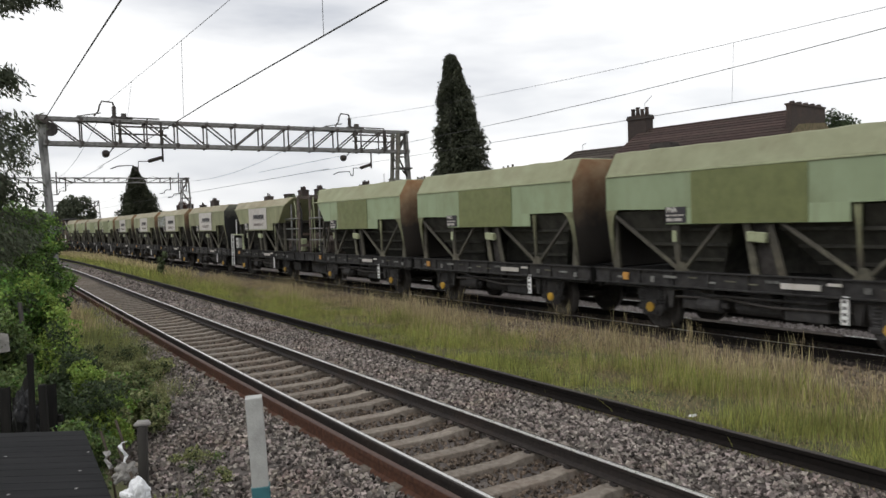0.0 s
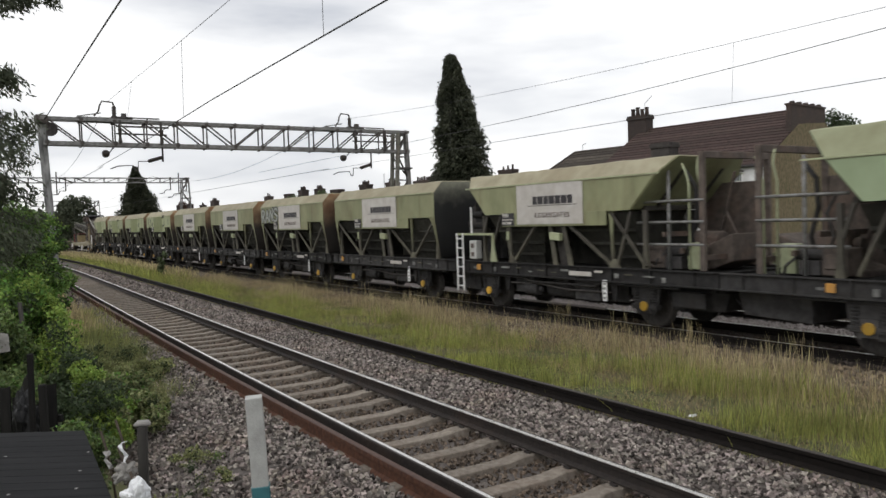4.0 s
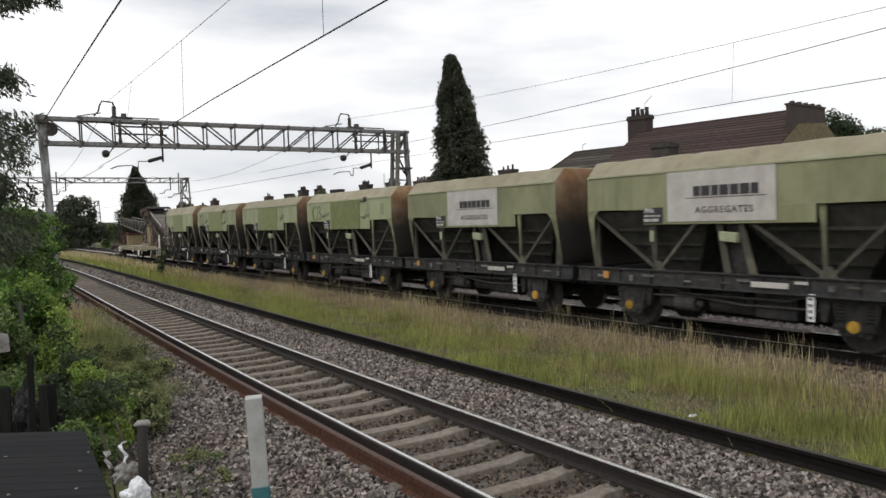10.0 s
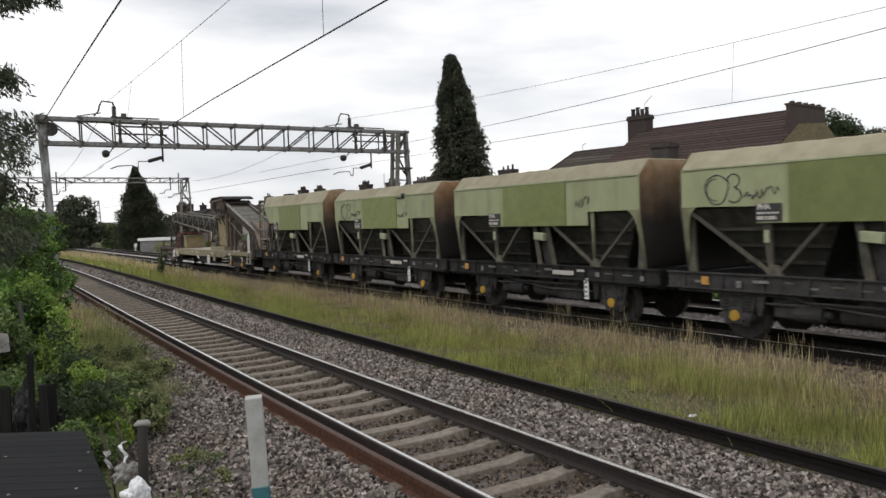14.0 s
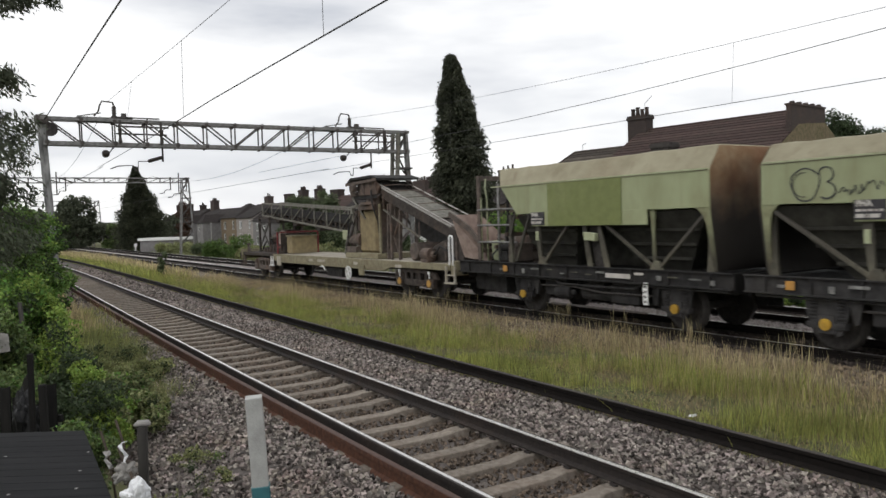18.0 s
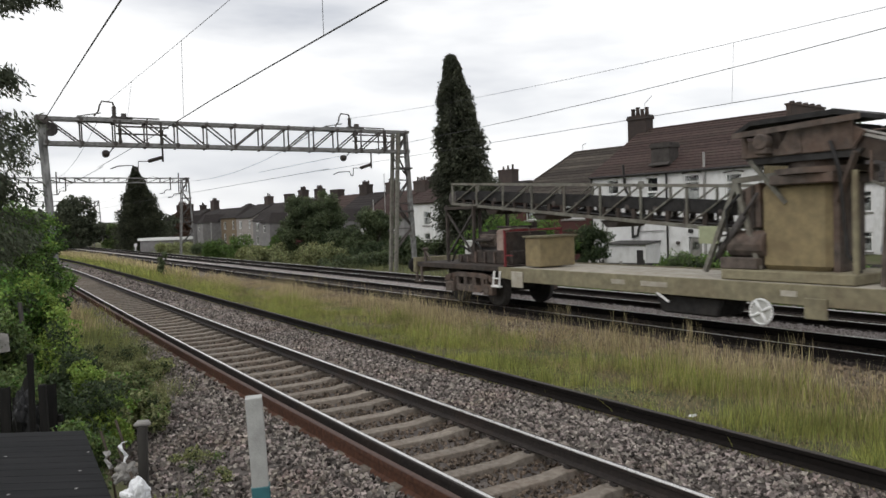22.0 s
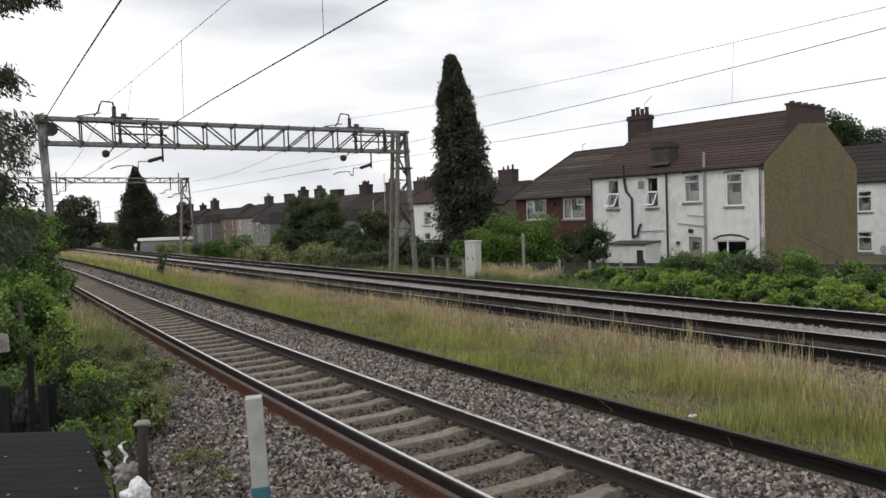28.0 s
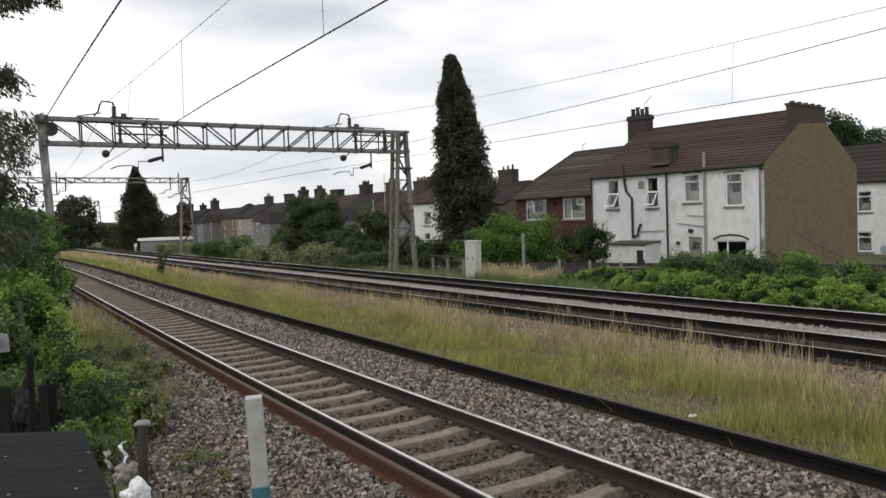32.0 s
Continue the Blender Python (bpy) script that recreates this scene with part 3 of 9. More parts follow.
def track(name, centre, z, s0, s1, side, label):
    tk = thing(name, pose(0, 0, 0), label, "railway track", kind="structure")
    for o in (-GAUGE / 2, GAUGE / 2):
        fr = line_frames(centre, o, z, s0, s1)
        r = part("rail", Geo().sweep(RAIL_SIDE, fr), side, tk)
        part("rail_head", Geo().sweep(RAIL_HEAD, fr), M_dull_head, r)
        d = 0.006
        part("running_band", Geo().sweep([(a + d, b) for a, b in RAIL_BAND] if o < 0 else GAUGE_FACE, fr), M_head, r, "bright polished running band")
    return tk


near_track = track("near_track", near_centre, 0.0, -14, 190, M_dark_rail, "single track with bright rail heads on concrete sleepers")
train_track = track("train_track", fixed(AB), Z_FAR, -60, 300, M_black_rail, "electrified main line track with dark sided rails")
back_track = track("back_track", fixed(CD), Z_FAR, -60, 300, M_black_rail, "electrified main line track beside the gardens")
old_rail = thing("disused_track", pose(0, 0, 0), "disused dark rusty rail at the edge of the grass", "railway track", kind="structure")
spare = thing("spare_rail", pose(0, 0, 0), "rusty red spare rail lying along the sleeper ends", "rail", kind="structure")
_fr = line_frames(near_centre, -GAUGE / 2 - 0.205, -0.015, -14, 120)
part("rail_side", Geo().sweep([(a * 1.1, b * 1.32) for a, b in RAIL_SIDE], _fr), M_rust, spare)
part("rail_head", Geo().sweep(RAIL_HEAD, _fr), M_rust_head, spare, "dull rusty rail head")
_fr = line_frames(near_centre, 2.5625, 0.0, -14, 190)
_r = part("rail", Geo().sweep([(a * 1.1, b * 1.05) for a, b in RAIL_SIDE], _fr), M_black_rail, old_rail)
part("rail_head", Geo().sweep(RAIL_HEAD, _fr), M_dull_head, _r, "dull unused rail head")


def sleeper_geo():
    """Concrete sleeper, waisted in the middle, with raised rail seats."""
    g = Geo()
    xs = [(-1.25, 0.0), (-1.2, 0.012), (-0.95, 0.032), (-0.55, 0.032), (-0.35, 0.004), (0.35, 0.004), (0.55, 0.032), (0.95, 0.034), (1.22, 0.034), (1.25, 0.02)]
    v = []
    for y, dz in xs:
        w = 0.098
        v += [(-w - 0.035, y, -0.20), (w + 0.035, y, -0.20), (w, y, -0.04 + dz), (-w, y, -0.04 + dz)]
    f = [(4 * j + i, 4 * j + (i + 1) % 4, 4 * j + 4 + (i + 1) % 4, 4 * j + 4 + i) for j in range(len(xs) - 1) for i in range(4)]
    return g.add(v, f + [(3, 2, 1, 0), (36, 37, 38, 39)])


def clip_geo():
    g = Geo()
    for y in (-0.84, -0.66, 0.66, 0.84):
        g.tube((-0.05, y, 0.0), (0.05, y, 0.0), 0.012, 6)
        g.tube((-0.05, y, 0.0), (-0.02, y + (0.05 if abs(y) < 0.7 else -0.05) * (1 if y > 0 else -1), 0.015), 0.012, 6)
        g.box(-0.04, 0.04, y - 0.03, y + 0.03, -0.02, -0.005)
    return g


sleeper_mesh = mesh_of("sleeper", sleeper_geo(), M_sleeper, 0.008)
clip_mesh = mesh_of("rail_clip", clip_geo(), M_dark_rail)
for k in range(150):
    s = 1.2 + 0.667 * k
    m = NM(s, -0.172) @ pose(random.uniform(-0.015, 0.015), 0, random.uniform(-0.004, 0.004), 0, 0, random.uniform(-0.5, 0.5))
    sl = part("sleeper", sleeper_mesh, None, near_track, m=m)
    if k < 45:
        part("rail_clip", clip_mesh, None, sl)
timber_mesh = mesh_of("sleeper", Geo().box(-0.125, 0.125, -1.0, 1.0, -0.14, 0.0), M_wood_dark, 0.01)
for tk, c in ((train_track, AB), (back_track, CD)):
    for k in range(110):
        s = 6.0 + 0.667 * k
        part("sleeper", timber_mesh, None, tk, m=TM(s, c, -0.142 + random.uniform(-0.008, 0.004)))


# ---- loose stones of the near ballast ----
def stones(name, count, area, size, z_of, mat, label, seed):
    rng = np.random.default_rng(seed)
    wedge = np.array([(math.cos(k * 2.094), math.sin(k * 2.094), z) for z in (-0.8, 0.8) for k in range(3)]) * 1.15
    tri, quad = np.array([(2, 1, 0), (3, 4, 5)]), np.array([(0, 1, 4, 3), (1, 2, 5, 4), (2, 0, 3, 5)])
    c = area(rng, count)
    count = len(c)
    v = wedge[None] * rng.uniform(0.55, 1.05, (count, 1, 3)) + rng.uniform(-0.42, 0.42, (count, 6, 3))
    a = rng.normal(size=(count, 4))
    a /= np.linalg.norm(a, axis=1)[:, None]
    w, x, y, z = a.T
    rot = np.stack([1 - 2 * (y * y + z * z), 2 * (x * y - z * w), 2 * (x * z + y * w), 2 * (x * y + z * w), 1 - 2 * (x * x + z * z), 2 * (y * z - x * w),
                    2 * (x * z - y * w), 2 * (y * z + x * w), 1 - 2 * (x * x + y * y)], 1).reshape(-1, 3, 3)
    v = np.einsum("nij,nkj->nki", rot, v) * (rng.uniform(size[0], size[1], (count, 1, 1)) * 0.5) + c[:, None, :]
    me = bpy.data.meshes.new(name)
    base = 6 * np.arange(count)[:, None, None]
    me.from_pydata(v.reshape(-1, 3).tolist(), [], (quad[None] + base).reshape(-1, 4).tolist() + (tri[None] + base).reshape(-1, 3).tolist())
    me.materials.append(mat)
    ob = new(name, me)
    return tagged(ob, label, "ballast stones", kind="stuff")


def along(rng, n, s0, s1, o0, o1, centre, z, power=1.0):
    s = s0 + (s1 - s0) * rng.random(n) ** power
    o = rng.uniform(o0, o1, n)
    a = np.interp(s, _s, _phi)
    k = np.clip((s - 10) / 68, 0, 1)
    c = -7.85 + 1.35 * k * k * (3 - 2 * k) if centre == "near" else centre
    off = c + o
    return np.stack([np.interp(s, _s, _x) + off * np.cos(a), np.interp(s, _s, _y) + off * np.sin(a), z(o) if callable(z) else np.full(n, z)], 1)


def near_bed_z(o):
    return np.interp(o, [-3.3, -2.6, -1.9, -1.08, -0.9, 0.9, 1.2, 1.9, 2.45, 3.0], [-0.385, -0.315, -0.235, -0.182, -0.235, -0.225, -0.205, -0.215, -0.235, -0.31])


def near_stones(rng, n, inside, s0=1.0, length=33.0, power=1.5):
    """Between the sleepers the stones lie lower; the sleeper tops are bare."""
    s = s0 + length * rng.random(n) ** power
    o = rng.uniform(-3.9, 2.5, n)
    ph = np.abs(((s - 1.2) / 0.667 + 0.5) % 1.0 - 0.5) * 0.667
    edge = 0.105 + 0.035 * np.sin(s * 7.1 + o * 9.0) + 0.02 * np.sin(o * 31.0 + s)
    keep = (np.abs(o) > 1.27) | (o < -1.05) | (ph > edge) | (rng.random(n) < np.where(o < -1.05, 0.5, 0.05))
    keep &= np.abs(o + 0.957) > 0.085
    keep &= (np.abs(o) < 0.78) == inside
    s, o = s[keep], o[keep]
    a = np.interp(s, _s, _phi)
    k = np.clip((s - 10) / 68, 0, 1)
    off = -7.85 + 1.35 * k * k * (3 - 2 * k) + o
    z = near_bed_z(o) - np.where(np.abs(o) < 0.9, 0.02, 0)
    return np.stack([np.interp(s, _s, _x) + off * np.cos(a), np.interp(s, _s, _y) + off * np.sin(a), z], 1)


stones("ballast_stones", 100000, lambda rng, n: near_stones(rng, n, False), (0.026, 0.064), None, M_stone, "loose pinkish grey granite ballast stones round the near track", 3)
stones("ballast_stones", 90000, lambda rng, n: near_stones(rng, n, True), (0.022, 0.052), None, M_stone_dirty, "dirty brown ballast stones between the near rails", 6)
stones("ballast_stones", 22000, lambda rng, n: near_stones(rng, n, False, 28.0, 42.0, 1.2), (0.05, 0.085), None, M_stone, "distant loose ballast stones round the near track", 7)
stones("ballast_stones", 14000, lambda rng, n: along(rng, n, 6.0, 60.0, 1.05, 2.25, 0.7525, lambda o: np.full(len(o), -0.10), 1.3), (0.04, 0.08), None,
       M_ballast_far, "loose pale ballast stones between the far tracks", 4)
stones("ballast_stones", 9000, lambda rng, n: along(rng, n, 6.0, 60.0, 4.45, 5.6, 0.7525, lambda o: np.interp(o, [4.3, 5.4, 6.4], [-0.125, -0.165, -0.43]), 1.3), (0.04, 0.08), None,
       M_ballast_far, "loose pale ballast stones beside the far track", 5)
stones("ballast_stones", 18000, lambda rng, n: along(rng, n, 6.0, 45.0, -2.75, -1.05, 0.7525, lambda o: np.interp(o, [-2.6, -1.9, -1.4, -1.0], [-0.38, -0.25, -0.19, -0.15]), 1.4), (0.03, 0.075), None,
       M_stone_shoulder, "brown stones on the weedy shoulder beside the train track", 8)
for c_, seed_ in ((AB, 12), (CD, 13)):
    stones("ballast_stones", 9000, lambda rng, n: along(rng, n, 6.0, 55.0, -0.64, 0.64, c_, lambda o: -0.135 + 0.012 * np.sin(o * 733.0), 1.4), (0.03, 0.065), None,
           M_stone_oily, "dark oily stones between the rails", seed_)
    stones("ballast_stones", 3000, lambda rng, n: along(rng, n, 6.0, 55.0, -1.12, -0.86, c_, lambda o: -0.115 + 0.012 * np.sin(o * 733.0), 1.4), (0.03, 0.065), None,
           M_stone_oily, "dark oily stones outside the rail", seed_ + 2)
stones("ballast_stones", 3600, lambda rng, n: along(rng, n, 2.0, 40.0, 2.38, 2.52, "near", lambda o: -0.225 + 0.025 * np.sin(o * 911.0), 1.4), (0.026, 0.064), None,
       M_stone, "ballast stones heaped against the disused rail", 9)
# ---- overhead line portals ----
def portal(s, o0, o1, z0, z1, label, detail=True):
    """A lattice portal across the tracks; x along the beam, y along the line."""
    base = T(s, 0, 0)
    m = pose(base.x, base.y, 0, 0, 0, math.degrees(heading(s)))
    pt = thing("overhead_line_portal", m, label, "railway gantry", "overhead line portals")
    d, lw = (0.3, 1.0) if detail else (0.3, 0.6)
    for y in (-d, d):
        part("bottom_chord", Geo().box(o0 + 0.1, o1 - 0.1, y - 0.06, y + 0.06, z0 - 0.08 if detail else z0 - 0.03, z0 + 0.09 if detail else z0 + 0.05), M_steel, pt)
        part("top_chord", Geo().box(o0, o1 - 0.1, y - 0.055, y + 0.055, z1 - 0.07 if detail else z1 - 0.04, z1 + 0.07 if detail else z1 + 0.04), M_steel, pt)
    n = 13
    for k in range(n + 1):
        x = o0 + 0.25 + (o1 - o0 - 0.6) * k / n
        for y in (-d, d):
            part("lattice_post", shared("lattice_post%.2f" % (z1 - z0), lambda: Geo().box(-0.03, 0.03, -0.03, 0.03, 0.0, z1 - z0), M_steel_dark), None, pt, m=pose(x, y, z0))
            if k < n:
                x2 = o0 + 0.25 + (o1 - o0 - 0.6) * (k + 1) / n
                a, b = ((x, z1), (x2, z0)) if k < n * 0.45 else ((x, z0), (x2, z1))
                part("lattice_diagonal", shared("lattice_diag%.2f_%d" % (z1 - z0, k < n * 0.45), lambda: Geo().beam((0, 0, a[1]), (x2 - x, 0, b[1]), 0.07, 0.06), M_steel_dark), None, pt, m=pose(x, y, 0))
            if detail:
                part("gusset", shared("gusset_low", lambda: Geo().box(-0.085, 0.085, -0.07, 0.07, -0.03, 0.13).box(-0.04, 0.04, -0.08, 0.08, -0.12, 0.0), M_steel_dark), None, pt, m=pose(x, y, z0))
                part("gusset", shared("gusset_top", lambda: Geo().box(-0.075, 0.075, -0.065, 0.065, -0.13, 0.03).box(0.02, 0.06, -0.05, 0.05, 0.0, 0.12), M_steel_dark), None, pt, m=pose(x, y, z1))
        part("cross_tie", shared("cross_tie", lambda: Geo().beam((0, -d, 0), (0, d, 0), 0.05), M_steel_dark), None, pt, m=pose(x, 0, z1))
    # plain mast by the near track
    part("mast", Geo().prism([(o0 - 0.12, z1 + 0.1), (o0 + 0.22, z1 + 0.1), (o0 + 0.56, -0.5), (o0 + 0.26, -0.5)], "y", -0.14, 0.14), M_mast, pt, "pale patchy steel mast", 0.02)
    part("mast_cap", Geo().box(o0 - 0.17, o0 + 0.3, -0.35, 0.35, z1 - 0.25, z1 + 0.13), M_steel_dark, pt, "", 0.03)
    if detail:
        part("counterweight_wheel", Geo().tube((o0 + 0.42, -0.05, z0 + 0.62), (o0 + 0.42, 0.05, z0 + 0.62), 0.3, 18), M_steel_dark, pt)
    # braced leg on the garden side: two inner members and one outer
    part("outer_leg", Geo().beam((o1 - 0.15, 0.06, z1 + 0.1), (o1 + 0.25, 0.06, -0.5), 0.22 * lw, 0.24 * lw), M_steel, pt, "pale steel strut", 0.01)
    for y in (-0.3, 0.3):
        part("inner_leg", Geo().beam((o1 - 0.80, y, z1 - 0.05), (o1 - 1.22, y, -0.5), 0.2 * lw, 0.17 * lw), M_truss if detail else M_steel, pt, "", 0.01)
        h = [z1 - 0.1, z1 - 1.3, z1 - 2.6, z1 - 3.9, z1 - 5.3, 0.8]
        for k in range(5):
            xo = o1 - 0.1 + 0.06 * k
            xi0, xi1 = o1 - 0.82 - 0.07 * k, o1 - 0.89 - 0.07 * k
            a, b = ((xi0, y, h[k]), (xo + 0.06, 0.06, h[k + 1])) if k % 2 else ((xo, 0.06, h[k]), (xi1, y, h[k + 1]))
            part("leg_brace", Geo().beam((xi0, y, h[k] - 0.05), (xo, 0.06, h[k] - 0.05), 0.06, 0.05), M_steel_dark, pt)
            part("leg_brace", Geo().beam(a, b, 0.09, 0.06), M_steel_dark, pt)
    for z in (z1 - 2.0, z1 - 4.4):
        part("leg_tie", Geo().box(o1 - 0.9, o1 + 0.05, -0.33, 0.33, z - 0.05, z + 0.05), M_steel_dark, pt)
    # insulators, drop tubes and registration arms
    for x, zc, tip in ((-3.9, 5.75, -6.2), (7.08, 5.55, 4.8)):
        if not detail:
            for dx, up, low in ((0.0, 0.55, 1.1), (-0.8, 0.1, 0.7), (0.75, 0.1, 0.75)):
                part("drop_tube", Geo().tube((x + dx, 0, z1 + up), (x + dx, 0, z0 - low), 0.06, 8), M_steel_dark, pt)
                part("registration_arm", Geo().path([(x + dx, 0, z0 - low), (x + dx - 0.5, 0, z0 - low), (x + dx - 0.62, 0, z0 - low - 0.3), (x + dx - 1.1, 0, z0 - low - 0.35)], 0.05, 6), M_insul, pt)
            continue
        part("drop_tube", Geo().tube((x, 0, z0), (x, 0, zc - 0.2), 0.045, 8), M_steel_dark, pt, "", 0, True)
        ins = Geo()
        for k in range(6):
            ins.tube((x - 0.05 - 0.1 * k, 0, zc - 0.03 * k), (x - 0.10 - 0.1 * k, 0, zc - 0.03 * k - 0.015), 0.10, 10, 0.075)
            ins.tube((x - 0.10 - 0.1 * k, 0, zc - 0.03 * k - 0.015), (x - 0.15 - 0.1 * k, 0, zc - 0.03 * k - 0.03), 0.075, 10, 0.10)
        part("insulator", ins, M_insul, pt, "dark ribbed insulator", 0, True)
        part("registration_arm", Geo().path([(x - 0.6, 0, zc - 0.18), (x - 1.1, 0, zc - 0.2), (x - 1.12, 0, zc - 0.60), (x - 1.22, 0, zc - 0.62), (x - 1.34, 0, zc - 0.38), (tip + 0.3, 0, zc - 0.42), (tip, 0, zc - 0.55)], 0.028, 6), M_steel_dark, pt)
        # carrier frame in the beam with its insulator on top
        xi = tip + (0.25 if x < 0 else 1.05)
        part("carrier_frame", Geo().box(xi, xi + 2.2, -0.36, -0.3, z0 + 0.45, z0 + 0.52).box(xi, xi + 2.3, -0.36, -0.3, z0 + 0.78, z0 + 0.86).box(xi + 0.1, xi + 0.2, -0.38, -0.3, z0, z1).box(xi + 1.9, xi + 2.0, -0.38, -0.3, z0, z1), M_steel_dark, pt)
        ti = Geo()
        rings = [(0.02, 0.06)] + [(0.05 + 0.06 * k, 0.11 if k % 2 else 0.075) for k in range(11)] + [(0.70, 0.06)]
        ti.v = [(xi + r * math.cos(math.tau * i / 10), r * math.sin(math.tau * i / 10), z1 + z) for z, r in rings for i in range(10)]
        ti.f = [(10 * j + i, 10 * j + (i + 1) % 10, 10 * j + 10 + (i + 1) % 10, 10 * j + 10 + i) for j in range(len(rings) - 1) for i in range(10)] + [tuple(range(10))[::-1], tuple(range(10 * len(rings) - 10, 10 * len(rings)))]
        top = part("top_insulator", ti, M_insul, pt, "dark ribbed post insulator", 0, True)
        part("hooked_bracket", Geo().path([(xi, 0, z1 + 0.68), (xi - 0.05, 0, z1 + 0.85), (xi - 0.5, 0, z1 + 0.88), (xi - 0.6, 0, z1 + 0.68), (xi - 0.66, 0, z1 + 0.42), (xi - 0.85, 0, z1 + 0.2)], 0.04, 6), M_insul, top, "", 0, True)
        part("feeder_insulator", Geo().tube((xi - 0.58, 0, z0 - 0.42), (xi - 0.5, 0, z0 - 0.41), 0.11, 12, 0.17).tube((xi - 0.5, 0, z0 - 0.41), (xi - 0.36, 0, z0 - 0.39), 0.17, 12).tube((xi - 0.36, 0, z0 - 0.39), (xi - 0.28, 0, z0 - 0.38), 0.17, 12, 0.1).tube((xi - 0.3, 0, z0 - 0.38), (xi - 0.05, 0, z0 - 0.05), 0.03, 6), M_insul, pt, "round dark insulator")
        part("access_plate", Geo().box(xi - 1.6, xi - 0.15, -0.34, 0.34, z1 + 0.075, z1 + 0.12).beam((xi - 1.6, -0.34, z1 + 0.12), (xi - 0.6, -0.34, z1 + 0.3), 0.05), M_steel, pt, "pale plate on the beam")
        part("top_gear", Geo().box(xi - 0.15, xi + 0.75, -0.2, 0.2, z1 + 0.075, z1 + 0.2).box(xi + 0.3, xi + 0.5, -0.12, 0.12, z1 + 0.2, z1 + 0.36).tube((xi + 0.1, -0.3, z1 + 0.14), (xi + 1.9, -0.3, z1 + 0.14), 0.035, 6), M_steel_dark, pt)
        for dx in (0.15, 1.95):
            part("post_insulator", Geo().tube((xi + dx, -0.39, z0 + 0.1), (xi + dx, -0.39, z0 + 0.34), 0.1, 9, 0.06).tube((xi + dx, -0.39, z0 + 0.42), (xi + dx, -0.39, z0 + 0.7), 0.06, 9, 0.1), M_insul, pt)
    return pt


portal(45.5, -9.0, 9.45, 6.28, 7.36, "grey steel lattice portal carrying the overhead wires")
portal(87.0, -9.0, 8.2, 6.92, 7.38, "distant grey lattice portal over the tracks", False)
portal(150.0, -9.0, 9.3, 6.6, 7.45, "far off grey lattice portal over the tracks", False)
portal(215.0, -9.0, 9.3, 6.6, 7.45, "far off grey lattice portal over the tracks", False)


# ---- wires ----
def wire(name, pts, r, label):
    cu = Geo().path(pts, r, 6)
    return solid(name, cu, M_wire, label, "overhead wire", "overhead wires")


def span(zs, off, s_list):
    return [T(s, off(s), zs(s)) for s in s_list]


SP = list(np.arange(-25.5, 46, 3.55))
def near_cat(s):
    return float(np.interp(s, [-25.5, -10, 0, 10, 22.6, 26.6, 32.1, 38, 45.5], [8.0, 7.1, 6.75, 6.68, 6.78, 6.87, 7.18, 7.6, 8.24]))
def near_cat_off(s):
    return near_centre(s) + 0.9 * (max(s - 25, 0) / 20) ** 1.5
def near_con(s):
    return 5.16 - 0.004 * max(s - 12, 0) + (0.0 if s < 30 else 0.015 * (s - 30))
def far_cat(s):
    return 6.5 + 0.0011 * (s - 10) ** 2
wire("contact_wire", span(near_con, lambda s: near_centre(s) + 0.02 * max(s - 25, 0), SP + [45.5]), 0.0115, "dark contact wire over the near track")
wire("catenary_wire", span(near_cat, near_cat_off, SP + [45.5]), 0.0068, "thin catenary wire over the near track")
wire("feeder_wire", span(lambda s: 6.75 + 0.0115 * s, lambda s: near_centre(s) - 1.68, SP + [46]), 0.021, "thick dark feeder cable along the portal masts")
wire("contact_wire", span(lambda s: 5.08 + 0.0035 * max(s - 15, 0), lambda s: CD, SP + [45.5]), 0.0085, "dark contact wire over the far track")
wire("contact_wire", span(lambda s: 5.09 + 0.0016 * max(28.0 - s, 0.0) ** 2, lambda s: AB, SP + [45.5]), 0.0075, "dark contact wire over the train's track")
wire("catenary_wire", span(far_cat, lambda s: CD + 0.035 * max(s - 15, 0), SP + [45.5]), 0.006, "thin catenary wire over the far track")
for s in (9.6, 18.2, 26.8, 35.6):
    wire("dropper_wire", [T(s, near_centre(s), near_con(s)), T(s, near_cat_off(s), near_cat(s))], 0.005, "thin dropper between catenary and contact wire")
for s in (20.2, 33.0):
    wire("dropper_wire", [T(s, CD, 5.09), T(s, CD + 0.1, far_cat(s))], 0.004, "thin dropper between catenary and contact wire")
for a, b in ((45.5, 87.0), (87.0, 150.0), (150.0, 215.0)):
    ss = list(np.linspace(a, b, 9))
    for off, r in ((lambda s: near_centre(s) + 0.6, 0.014), (lambda s: CD + 0.5, 0.014)):
        wire("contact_wire", span(lambda s: 5.3, off, ss), r, "dark contact wire receding along the line")
        wire("catenary_wire", span(lambda s: 6.1 + 1.5 * (2 * (s - a) / (b - a) - 1) ** 2, off, ss), r * 0.8, "thin catenary wire receding along the line")
